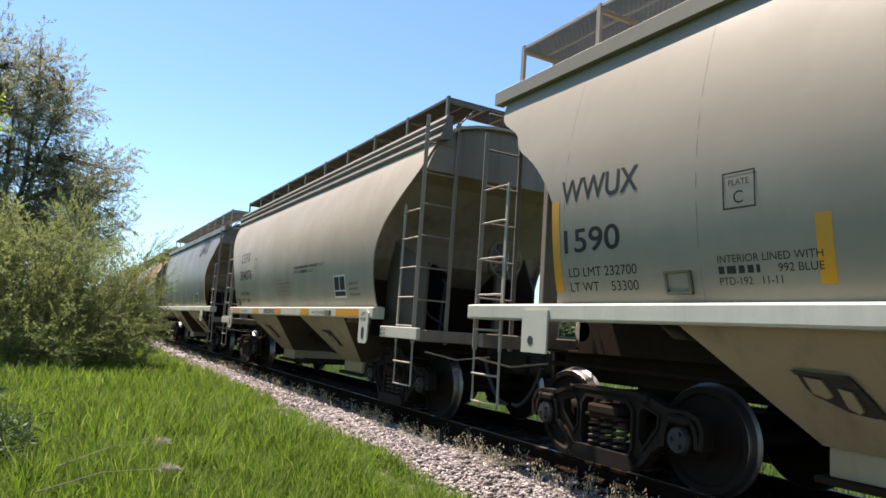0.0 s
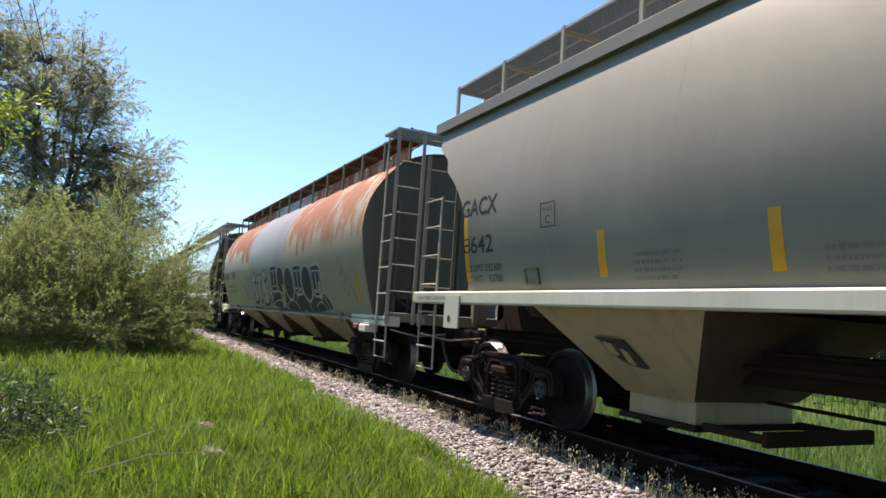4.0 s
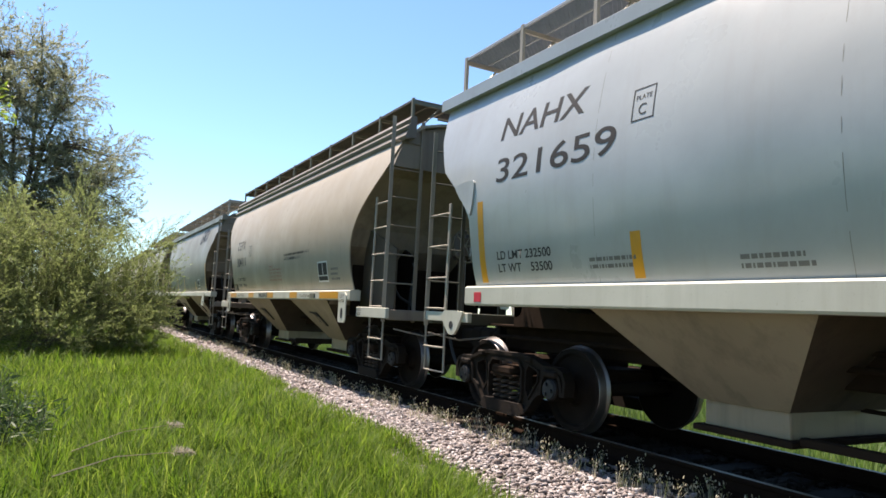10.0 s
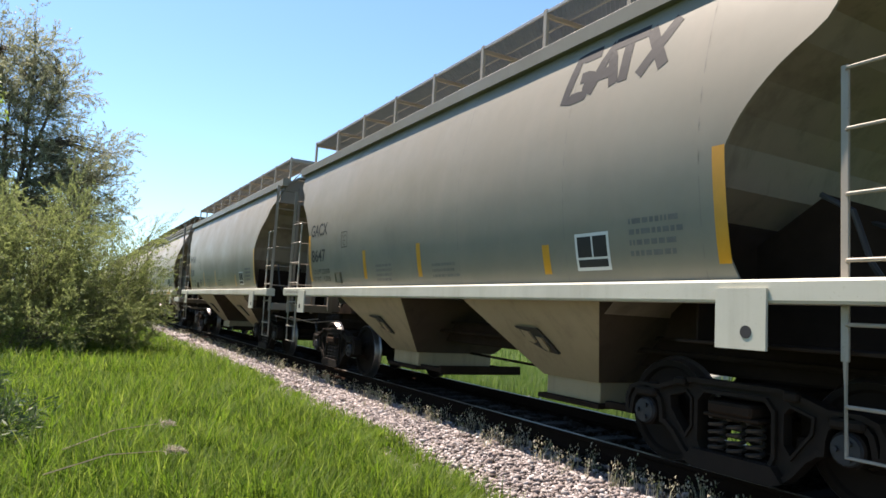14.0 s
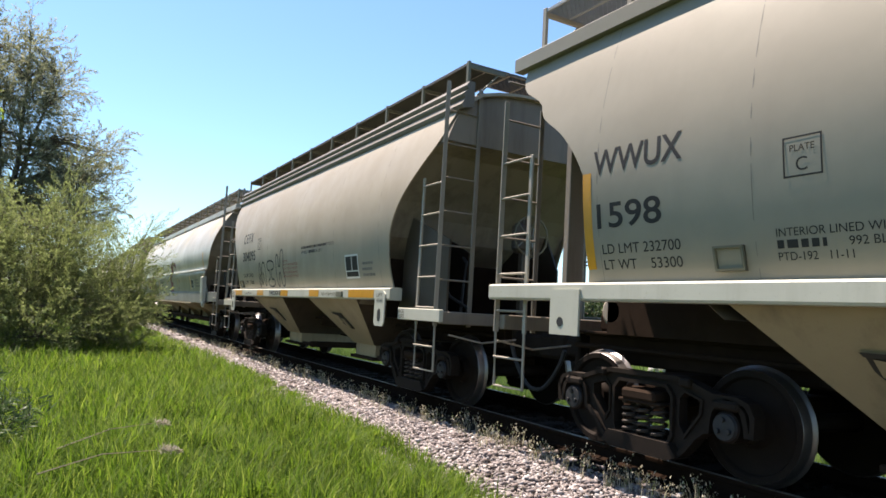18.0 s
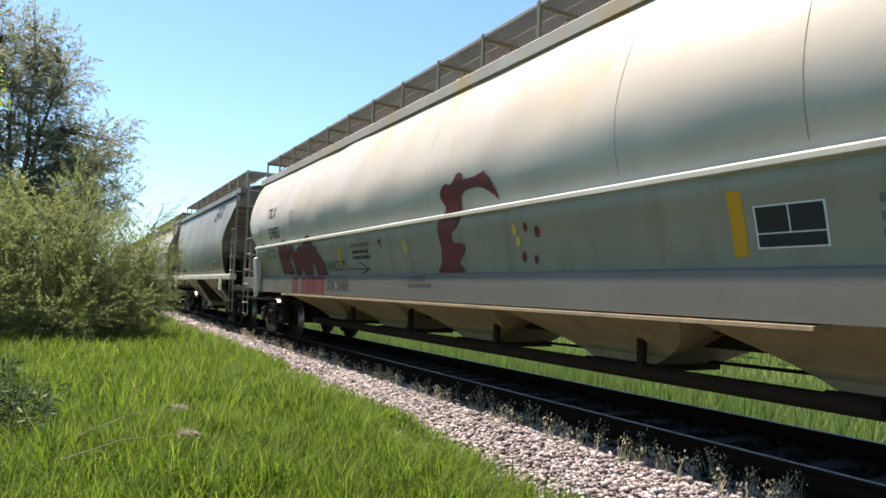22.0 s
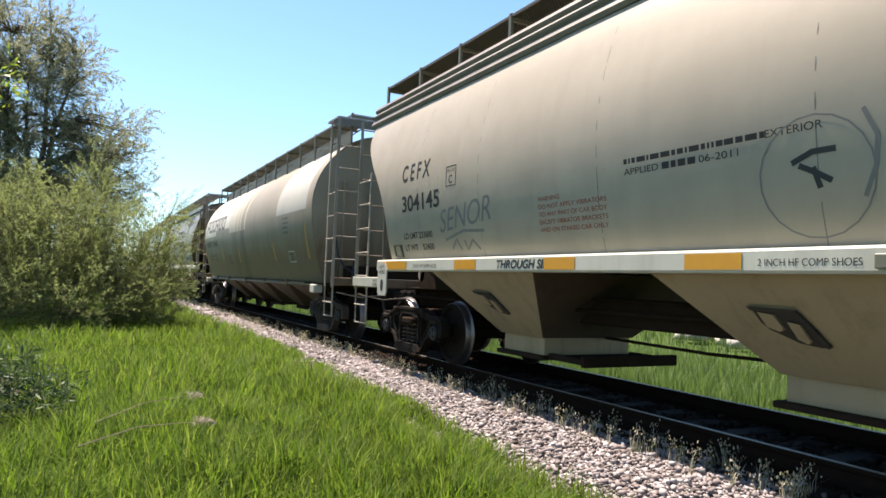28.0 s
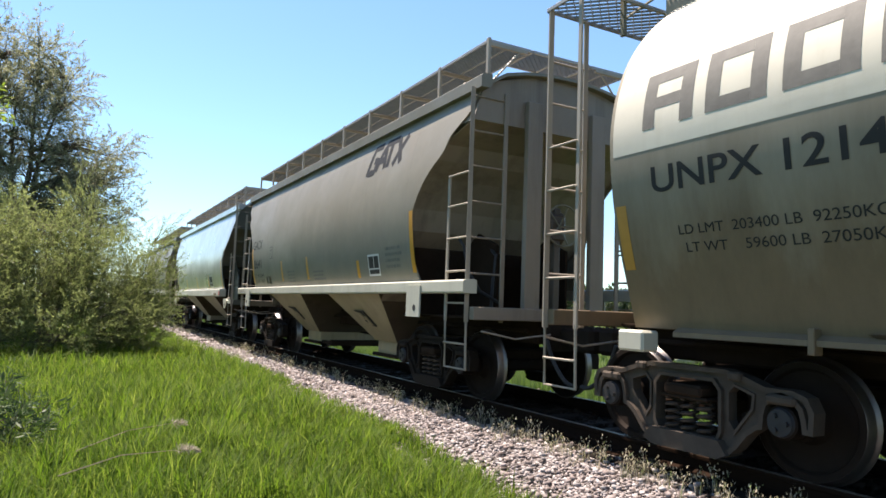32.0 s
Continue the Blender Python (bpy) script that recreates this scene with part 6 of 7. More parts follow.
    figure = [(0, 0), (0.23, 0.2), (0.16, 0.73), (0.4, 0.81), (0.23, 1.02), (0.4, 1.16), (0.58, 1.1), (0.73, 1.26), (0.86, 1.22), (0.85, 1.14), (1.18, 1.15), (1.35, 1.2), (1.62, 0.8), (1.44, 0.92), (1.24, 1.02), (0.94, 1.04), (0.72, 0.94), (0.77, 0.71), (0.62, 0.56), (0.5, 0.54), (0.49, 0.39), (0.73, 0.4), (0.8, 0.3), (0.56, 0.14), (0.74, 0.06), (0.64, -0.02), (0.35, 0.02)]
    blob("E", car, rounded(figure, 1), -0.72, 1.45, M_SPRAY_R, "spray_figure", out=0.009)
    for u, v, r in ((0.0, 0.32, 0.05), (0.03, 0.2, 0.05), (0.1, 0.03, 0.05), (0.21, 0.34, 0.04), (0.4, 0.28, 0.05), (0.31, 0.0, 0.04)):
        blob("E", car, [(u + r * math.cos(a), v + 1.3 * r * math.sin(a * 1.05)) for a in range(6)], -2.58, 1.6, M_SPRAY_R if u > 0.05 else M_SPRAY_Y)
    patch("E", car, -5.49, -6.02, 1.60, 1.90, M_WHITE, "stencil_border")
    for a, b, c, d in ((-5.505, -5.75, 1.71, 1.888), (-5.762, -6.005, 1.71, 1.888), (-5.505, -6.005, 1.612, 1.70)):
        patch("E", car, a, b, c, d, M_BLACK, "stencil_panel", 0.006)
    bars("E", car, -6.35, 1.9, 0.8, 3, M_FADED, 0.055, 0.05)
    text_shape("E", "LD LMT  218700", 7.8, 2.03, 0.08, M_BLACK, car, 0.76, out=0.006)
    text_shape("E", "LT   WT   67300", 7.78, 1.88, 0.08, M_BLACK, car, 0.76, out=0.006)
    shift_marks(car, before)
    tank = Shape().lathe_x([(-0.62, 0.001), (-0.62, 0.12), (-0.56, 0.19), (0.56, 0.19), (0.62, 0.12), (0.62, 0.001)], 18)
    tank.v = [(x - 0.5, y + 9.3, z + 1.72) for x, y, z in tank.v]
    part("air_tank", tank, P_SILL, car, smooth=True)
    end_fittings(car, 10.95)
    CARS.append((car, station))
    return car


def tank_like_wagon(station):
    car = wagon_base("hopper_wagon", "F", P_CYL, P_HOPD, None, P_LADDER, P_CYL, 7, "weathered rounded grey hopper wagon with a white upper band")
    for y in (2.1, -0.15, -1.56, -2.89, -5.36, 4.6):
        seam_line(car, "F", y, z1=3.9, w=0.008)
    for y0, y1, z0, m in ((7.05, 4.62, 2.58, P_BAND), (4.62, 2.12, 2.76, P_BAND), (2.1, -0.42, 2.57, P_TAN), (-0.42, -6.95, 1.12, P_FBAND)):
        patch("F", car, y0, y1, z0, 4.13, m, "painted_band", 0.003, n=14)
    patch("F", car, -4.11, -6.68, 2.70, 4.13, P_FBAND2, "painted_band", 0.0055, n=12)
    # the owner's mark as plain dark blocks
    for i in range(6):
        y, w = 6.7 - i * 0.64, 0.52
        o = [(0, 0), (0, 0.44), (0.08, 0.48), (w - 0.06, 0.48), (w, 0.42), (w, 0.06), (w - 0.06, 0.0)]
        for a, b, c, d in ((0, 0.13, 0, 0.48), (w - 0.13, w, 0.0, 0.48), (0.13, w - 0.13, 0.38, 0.48), (0.13, w - 0.13, 0.0 if i % 3 else 0.16, 0.1 if i % 3 else 0.26)):
            patch("F", car, y - a, y - b, 2.75 + c, 2.75 + d, M_FADED, "owner_mark", 0.006, n=3)
    text_shape("F", "UNPX 121468", 6.62, 2.22, 0.21, M_BLACK, car, 2.25, bold=0.004)
    outline_box("F", car, 4.2, 2.45, 0.3, 0.3, M_FADED)
    text_shape("F", "LD LMT  203400 LB  92250KG", 6.4, 1.86, 0.075, M_BLACK, car, 1.6)
    text_shape("F", "LT WT    59600 LB  27050KG", 6.35, 1.72, 0.075, M_BLACK, car, 1.6)
    for y, z0, z1 in ((7.0, 1.6, 2.15), (3.57, 1.72, 2.12), (0.82, 1.62, 2.06), (-3.6, 1.62, 2.06), (-6.55, 1.62, 2.4)):
        patch("F", car, y + 0.06, y - 0.06, z0, z1, M_AMBER, out=0.005)
    outline_box("F", car, -4.95, 1.82, 0.52, 0.26, M_WHITE, 0.02)
    bars("F", car, -5.0, 1.78, 0.4, 2, M_FADED, 0.05, 0.06)
    bars("F", car, -4.7, 2.62, 0.5, 4, M_FADED, 0.05, 0.06)
    bars("F", car, 2.6, 1.85, 0.6, 4, M_FADED, 0.04, 0.04)
    for s in (-1, 1):
        fl = Shape().prism_y([(s * 1.28, 1.05), (s * 1.36, 1.04), (s * 1.36, 1.08), (s * 1.29, 1.12)], -6.6, 6.6)
        part("body_flange", fl, P_CYL, car)
    for y in (5.4, 3.1, 0.35, -2.05, -4.4):
        part("flange_bracket", Shape().box(-1.38, -1.28, y - 0.025, y + 0.025, 0.98, 1.16, 0.006), P_CYL, car)
    for e in (-1, 1):
        part("jacking_pad", Shape().box(-1.5, -1.3, e * 6.8, e * 7.1, 0.9, 1.08, 0.02), P_SILL, car)
    end_fittings(car, 8.85)
    CARS.append((car, station))
    return car


COUPLINGS = [-6.4, 7.4, 21.25, 35.1, 54.6, 68.55, 82.5, 96.2, 110.0, 123.45, 145.4, 159.1, 172.8, 190.5, 204.4, 218.2, 232.0]
MID = [(a + b) / 2 for a, b in zip(COUPLINGS, COUPLINGS[1:])]
MID[3], MID[4], MID[5] = 44.75, 61.79, 75.45

SAND = "sand-coloured two-bay covered hopper wagon with yellow reflectors"
leasing_wagon(MID[0], "WWUX", "1590", 1, P_BEIGE2, P_HOP, ("LD LMT 232700", "LT WT    53300"), False, True, SAND)
through_sill_wagon(MID[1], "304076", ("LD LMT 233900", "LT WT    52100"), 2)
leasing_wagon(MID[2], "GACX", "8642", 3, P_GREY, P_HOP, ("LD LMT 232300", "LT WT    53700"))
rusty_wagon(MID[3])
pale_wagon(MID[4], 5)
through_sill_wagon(MID[5], "304111", ("LD LMT 233900", "LT WT    52100"), 6)
leasing_wagon(MID[6], "GACX", "8647", 7, P_GREY2, P_HOP, ("LD LMT 232300", "LT WT    53700"))
leasing_wagon(MID[7], "WWUX", "1598", 8, P_BEIGE2, P_HOP, ("LD LMT 232700", "LT WT    53300"), False, True, SAND)
tagged_car = through_sill_wagon(MID[8], "304095", ("LD LMT 233400", "LT WT    52600"), 9)
cream_wagon(MID[9])
leasing_wagon(MID[10] - 0.05, "GACX", "8649", 11, P_GREY2, P_HOP, ("LD LMT 232400", "LT WT    53600"))
scrawled = through_sill_wagon(MID[11], "304145", ("LD LMT 233600", "LT WT    52400"), 12)
tank_like_wagon(MID[12])
leasing_wagon(MID[13], "GACX", "8641", 14, P_GREY2, P_HOP, ("LD LMT 232400", "LT WT    53600"))
pale_wagon(MID[14], 15, False)
leasing_wagon(MID[15], "GACX", "8640", 16, P_GREY, P_HOP, ("LD LMT 232400", "LT WT    53600"))

# scrawls on two of the beige wagons
for o in ([(0, 0), (0.05, 0.45), (0.12, 0.58), (0.2, 0.4), (0.25, 0.22), (0.3, 0.47), (0.42, 0.58), (0.55, 0.5), (0.61, 0.3), (0.6, 0.05), (0.5, 0.0), (0.46, 0.15), (0.4, 0.36), (0.33, 0.2), (0.27, 0.03), (0.22, 0.1), (0.17, 0.32), (0.1, 0.15), (0.08, 0)],
          [(0.76, 0.4), (0.74, 0.52), (0.85, 0.57), (1.1, 0.57), (1.28, 0.52), (1.3, 0.42), (1.16, 0.36), (1.06, 0.38), (1.05, 0.14), (1.22, 0.17), (1.3, 0.1), (1.22, 0.01), (0.95, -0.01), (0.78, 0.04), (0.77, 0.13), (0.97, 0.17), (0.95, 0.38), (0.87, 0.34)],
          [(1.48, 0), (1.46, 0.62), (1.55, 0.7), (1.65, 0.64), (1.64, 0.42), (1.78, 0.42), (1.79, 0.66), (1.9, 0.8), (2.03, 0.72), (2.03, 0.5), (1.97, 0.38), (2.07, 0.16), (2.0, 0.02), (1.86, -0.01), (1.78, 0.1), (1.8, 0.29), (1.66, 0.28), (1.63, 0.0)]):
    o = rounded(o)
    strokes("A", tagged_car, [o + o[:1]], 2.58, 1.6, 1.0, 0.034, M_SPRAY_K, "spray_outline")
text_shape("A", "SENOR", 2.87, 1.88, 0.3, M_SPRAY_D, scrawled, 1.3, 0.25, "spray_tag", rise=0.08)
strokes("A", scrawled, [[(0, 0), (0.5, 0.1), (1.0, 0.08)], [(0.15, -0.12), (0.3, 0.0), (0.4, -0.14)], [(0.5, -0.02), (0.55, -0.14), (0.7, -0.02), (0.85, -0.14)]], 2.75, 1.78, 1.0, 0.035, M_SPRAY_D)
strokes("A", scrawled, [[(0.4 + 0.4 * math.cos(a * 0.3), 0.4 + 0.4 * math.sin(a * 0.3)) for a in range(22)]], -2.02, 1.6, 1.0, 0.012, M_SPRAY_D, "spray_ring")
strokes("A", scrawled, [[(0.25, 0.5), (0.4, 0.56), (0.56, 0.56)], [(0.3, 0.48), (0.42, 0.42), (0.52, 0.36)], [(0.4, 0.46), (0.44, 0.32)]], -2.02, 1.6, 1.0, 0.04, M_SPRAY_K)
strokes("A", scrawled, [[(0.74, 0.78), (0.82, 0.6), (0.8, 0.42), (0.72, 0.24)]], -2.02, 1.6, 1.0, 0.03, M_SPRAY_D)
strokes("A", scrawled, [[(0, 0.1), (0.08, 0.5), (0.2, 0.12), (0.3, 0.48), (0.34, 0.05), (0.5, 0.42), (0.6, 0.0)], [(0.1, 0.05), (0.35, 0.0), (0.62, 0.12)]], -3.95, 1.62, 1.0, 0.026, M_SPRAY_K)


# ---- the ground ----
def ground_z(x, y):
    """Height of the ground: track bed, shoulders, and grass verges on both sides."""
    pts_x = [-400, -60, -12, -6, -3.2, -2.5, -1.45, 1.45, 2.4, 3.4, 9, 14, 60, 400]
    pts_z = [-0.8, -0.6, -0.45, -0.38, -0.36, -0.33, -0.2, -0.2, -0.4, -0.62, -0.7, -0.5, -0.5, -0.8]
    return np.interp(x, pts_x, pts_z)


def make_ground():
    xs = np.unique(np.concatenate([np.linspace(-1500, -60, 10), np.linspace(-60, -10, 12), np.linspace(-10, 10, 81), np.linspace(10, 60, 14), np.linspace(60, 1500, 10)]))
    ys = np.unique(np.concatenate([np.linspace(-900, -10, 10), np.linspace(-10, 50, 121), np.linspace(50, 200, 30), np.linspace(200, 2500, 12)]))
    X, Y = np.meshgrid(xs, ys)
    Z = ground_z(X, Y) - 0.02
    flat = np.stack([X, Y, Z], -1).reshape(-1, 3)
    for i, (x, y, z) in enumerate(flat):
        if abs(x) < 60 and -20 < y < 200:
            flat[i, 2] += 0.03 * noise.noise((x * 0.7, y * 0.7, 0)) + (0.012 * noise.noise((x * 5, y * 5, 3)))
    nx, ny = len(xs), len(ys)
    i, j = np.meshgrid(np.arange(nx - 1), np.arange(ny - 1))
    a = (j * nx + i).ravel()
    faces = np.stack([a, a + 1, a + nx + 1, a + nx], 1)
    m, nt, b = nodes_of("verge_soil")
    tc = nt.nodes.new("ShaderNodeTexCoord")
    sep = nt.nodes.new("ShaderNodeSeparateXYZ")
    link(nt, tc.outputs["Object"], sep.inputs[0])
    n1 = noise_node(nt, 1.1, 6, 0.65)
    green = mix(nt, n1, (0.02, 0.042, 0.007), (0.06, 0.082, 0.022))
    stone = mix(nt, noise_node(nt, 28, 4, 0.7), (0.024, 0.019, 0.015), (0.1, 0.083, 0.07))
    wob = nt.nodes.new("ShaderNodeMath")
    wob.operation = "ABSOLUTE"
    link(nt, sep.outputs["X"], wob.inputs[0])
    wob2 = nt.nodes.new("ShaderNodeMath")
    wob2.operation = "MULTIPLY_ADD"
    wob2.inputs[1].default_value = 0.8
    link(nt, noise_node(nt, 1.6, 3, 0.6), wob2.inputs[0])
    link(nt, wob.outputs[0], wob2.inputs[2])
    edge = nt.nodes.new("ShaderNodeMapRange")
    edge.inputs["From Min"].default_value, edge.inputs["From Max"].default_value = 2.75, 3.1
    link(nt, wob2.outputs[0], edge.inputs["Value"])
    # near the rails the soil colour holds both oil and the train's shade
    oily_shade = nt.nodes.new("ShaderNodeMapRange")
    oily_shade.inputs["From Min"].default_value, oily_shade.inputs["From Max"].default_value = 1.3, 2.0
    link(nt, wob2.outputs[0], oily_shade.inputs["Value"])
    stone = mix(nt, oily_shade.outputs[0], mix(nt, noise_node(nt, 24, 4, 0.7), (0.012, 0.01, 0.008), (0.035, 0.029, 0.024)), stone)
    link(nt, mix(nt, edge.outputs[0], stone, green), b.inputs["Base Color"])
    b.inputs["Roughness"].default_value, b.inputs["Specular IOR Level"].default_value = 0.95, 0.08
    bump(nt, b, noise_node(nt, 30, 4, 0.7), 0.7, 0.02)
    return tagged(new("ground", cloud_mesh("ground", flat, faces, m)), "grassy verge and stony track bed", "ground", kind="structure")


ground = make_ground()
rng = np.random.default_rng(11)


def make_track():
    track = tagged(new("track"), "rusty rails on dark creosoted sleepers", "railway track", kind="structure")
    for s in (-1, 1):
        sh = Shape()
        o = [(-0.075, -0.16), (0.075, -0.16), (0.075, -0.148), (0.012, -0.125), (0.009, -0.045), (0.036, -0.034), (0.036, -0.008), (0.028, 0.0), (-0.028, 0.0), (-0.036, -0.008), (-0.036, -0.034), (-0.009, -0.045), (-0.012, -0.125), (-0.075, -0.148)]
        sh.prism_y([(s * 0.753 + x, z) for x, z in o], -40, 400)
        r = part("rail", sh, M_RAIL, track)
        top = Shape().box(s * 0.753 - 0.026, s * 0.753 + 0.026, -40, 400, 0.0, 0.0025, 0.0)
        part("running_surface", top, M_RAILTOP, r)
    tie = Shape().box(-1.3, 1.3, -0.115, 0.115, -0.34, -0.165, 0.012).mesh("sleeper", M_TIE)
    plate = Shape()
    for s in (-1, 1):
        plate.box(s * 0.753 - 0.17, s * 0.753 + 0.17, -0.09, 0.09, -0.166, -0.152, 0.004)
        for a in (-0.1, 0.1):
            plate.box(s * 0.753 + a - 0.012, s * 0.753 + a + 0.012, -0.06, -0.036, -0.16, -0.13, 0.004)
    pl = plate.mesh("tie_plate", M_RAIL)
    r = random.Random(3)
    y = -6.0
    while y < 110:
        t = part("sleeper", tie, None, track)
        t.location = (r.uniform(-0.05, 0.05), y, r.uniform(-0.01, 0.01))
        t.rotation_euler = (0, 0, r.uniform(-0.02, 0.02))
        if y < 45:
            part("tie_plate", pl, None, t)
        y += 0.53 + r.uniform(-0.02, 0.02)
    return track


track = make_track()

ICO_V, ICO_F = None, None


def ico():
    """A rough block of eight corners, the start of a broken stone."""
    global ICO_V, ICO_F
    if ICO_V is None:
        bm = bmesh.new()
        bmesh.ops.create_cube(bm, size=1.5)
        bmesh.ops.triangulate(bm, faces=bm.faces[:])
        bm.verts.index_update()
        ICO_V = np.array([v.co[:] for v in bm.verts])
        ICO_F = np.array([[v.index for v in f.verts] for f in bm.faces])
        bm.free()
    return ICO_V, ICO_F


def stones(n, x0, x1, y_of, size):
    """Positions, turned and squashed rough stones: arrays of vertices and faces."""
    v, f = ico()
    x = rng.uniform(x0, x1, n)
    y = y_of(rng.random(n))
    s = size * np.exp(rng.normal(-0.12, 0.36, n)).clip(0.4, 2.0)
    shape = rng.uniform(0.62, 1.15, (n, 3))
    shape[:, 2] *= 0.52
    jit = rng.uniform(0.35, 1.25, (n, len(v), 3))
    P = v[None] * jit * shape[:, None, :] * s[:, None, None]
    a = rng.uniform(0, 2 * np.pi, n)
    t = rng.uniform(-0.9, 0.9, n)
    c, sn = np.cos(t)[:, None], np.sin(t)[:, None]
    P[..., 1], P[..., 2] = P[..., 1] * c - P[..., 2] * sn, P[..., 1] * sn + P[..., 2] * c
    c, sn = np.cos(a)[:, None], np.sin(a)[:, None]
    P[..., 0], P[..., 1] = P[..., 0] * c - P[..., 1] * sn, P[..., 0] * sn + P[..., 1] * c
    base = np.stack([x, y, ground_z(x, y) + s * 0.25 + rng.uniform(-0.01, 0.02, n)], 1)
    P += base[:, None, :]
    F = f[None] + (np.arange(n) * len(v))[:, None, None]
    return P.reshape(-1, 3), F.reshape(-1, 3)


def make_ballast():
    V, F, o = [], [], 0
    for n, x0, x1, y0, y1, sz in ((6000, -3.0, -1.15, -6, 2.2, 0.036), (40000, -3.0, -1.2, 2.2, 11, 0.0215), (20000, -2.8, -1.2, 9, 24, 0.029), (5000, -2.7, -1.1, 22, 50, 0.055), (2500, 1.3, 2.6, 2, 22, 0.045)):
        v, f = stones(n, x0, x1, lambda u: y0 + (y1 - y0) * u, sz)
        V.append(v)
        F.append(f + o)
        o += len(v)
    ob = new("ballast", cloud_mesh("ballast", np.concatenate(V), np.concatenate(F), M_STONE))
    tagged(ob, "loose whitish grey crushed stone beside the rails", "ballast", kind="stuff")
    # stones under the wagons: oil stain and painted-in shade in one dark colour
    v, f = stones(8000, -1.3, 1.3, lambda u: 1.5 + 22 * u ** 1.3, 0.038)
    tagged(new("track_ballast", cloud_mesh("track_ballast", v, f, M_STONE_D)), "oil-stained stones between the rails, darkened for the train's shade", "ballast", kind="stuff")
    v, f = ico()
    kinds = []
    for i in range(8):
        r = np.random.default_rng(50 + i)
        p = v * r.uniform(0.55, 1.25, (len(v), 3)) * np.array([1.0, r.uniform(0.65, 0.95), r.uniform(0.5, 0.75)])
        kinds.append(cloud_mesh("stone", p * 0.034, f, M_STONE_O))
    r = random.Random(5)
    for i in range(290):
        x, y = r.uniform(-2.7, -1.0), r.uniform(2.6, 7.0)
        s = part("stone", kinds[i % 8], None, ground)
        s.location = (x, y, float(ground_z(x, y)) + 0.035)
        s.rotation_euler = (r.uniform(-0.4, 0.4), r.uniform(-0.4, 0.4), r.uniform(0, 6.28))
    return ob


make_ballast()


def blades(n, x, y, h, w, bend, z=None):
    """Blades of two segments each, with a pointed tip."""
    a = rng.uniform(0, 2 * np.pi, n)
    d = np.stack([np.cos(a), np.sin(a)], 1)
    p = np.stack([-d[:, 1], d[:, 0]], 1)
    z0 = ground_z(x, y) - 0.02 if z is None else z
    lean = bend * rng.uniform(0.2, 1.0, n) * h
    base = np.stack([x, y], 1)
    V = np.empty((n, 5, 3))
    V[:, 0, :2], V[:, 1, :2] = base - p * w[:, None] / 2, base + p * w[:, None] / 2
    mid = base + d * (lean * 0.3)[:, None]
    V[:, 2, :2], V[:, 3, :2] = mid - p * w[:, None] * 0.4, mid + p * w[:, None] * 0.4
    V[:, 4, :2] = base + d * lean[:, None]
    V[:, 0, 2] = V[:, 1, 2] = z0
    V[:, 2, 2] = V[:, 3, 2] = z0 + h * 0.58
    V[:, 4, 2] = z0 + h * np.sqrt(np.maximum(0.2, 1 - (lean / h) ** 2 * 0.6))
    F = np.array([[0, 1, 3], [0, 3, 2], [2, 3, 4]])[None] + (np.arange(n) * 5)[:, None, None]
    return V.reshape(-1, 3), F.reshape(-1, 3)


def grass_edge(y):
    """Where the grass meets the stones."""
    return np.interp(y, [0, 4, 5.5, 7.5, 14, 31, 60], [-2.85, -2.6, -2.46, -2.28, -2.1, -2.05, -2.0])


def make_grass():
    V, F, o = [], [], 0
    for n, y0, y1, xl, hh, ww in ((16000, -6.0, 2.0, -8.5, 0.3, 0.018), (76000, 2.0, 8.0, -8.5, 0.36, 0.0092), (85000, 6.5, 15.0, -11.0, 0.37, 0.0125), (56000, 14.0, 30.0, -14.0, 0.38, 0.019), (16000, 30, 70, -6, 0.36, 0.03)):
        y = rng.uniform(y0, y1, n)
        e = grass_edge(y)
        x = e + 0.16 * rng.standard_normal(n).clip(-2, 1.4) * 0.6 - (e - xl) * rng.random(n) ** 1.25
        # tufts: blades gather round tuft centres, with lower grass between them
        tx, ty = np.round(x * 3.3 + np.sin(y * 5)) / 3.3 - np.sin(y * 5) / 3.3, np.round(y * 2.6) / 2.6
        pull = 0.45 * rng.random(n)
        x, y = x + (tx - x) * pull, y + (ty - y) * pull
        patch_ = 0.42 + 0.45 * (np.sin(x * 1.3 + 0.4 * y) * np.sin(y * 0.9 - x * 0.5) * 0.5 + 0.5) + 0.55 * (np.sin(x * 7.1 + 2.0 * np.sin(y * 3.0)) * np.sin(y * 6.3 + 1.5 * np.sin(x * 4.0)) * 0.5 + 0.5)
        near_edge = np.clip((e - x) / 0.6, 0.5, 1)
        h = hh * rng.uniform(0.4, 1.3, n) * patch_ * near_edge
        v, f = blades(n, x, y, h, ww * rng.uniform(0.5, 1.4, n), 0.95)
        V.append(v)
        F.append(f + o)
        o += len(v)
    ob = new("grass", cloud_mesh("grass", np.concatenate(V), np.concatenate(F), M_GRASS))
    tagged(ob, "lush bright green grass on the verge", "grass", kind="stuff")
    V, F, o = [], [], 0
    for n, x0, x1, y0, y1, hh, ww in ((26000, 2.3, 9.0, 4, 30, 0.42, 0.014), (12000, 8, 22, 4, 50, 0.5, 0.03), (9000, 2.3, 8, 30, 90, 0.5, 0.04)):
        x, y = rng.uniform(x0, x1, n), rng.uniform(y0, y1, n)
        h = hh * rng.uniform(0.45, 1.3, n)
        v, f = blades(n, x, y, h, ww * rng.uniform(0.6, 1.3, n), 0.6)
        V.append(v)
        F.append(f + o)
        o += len(v)
    ob = new("tall_grass", cloud_mesh("tall_grass", np.concatenate(V), np.concatenate(F), M_GRASS_T))
    tagged(ob, "taller green grass beyond the rails", "grass", kind="stuff")


make_grass()


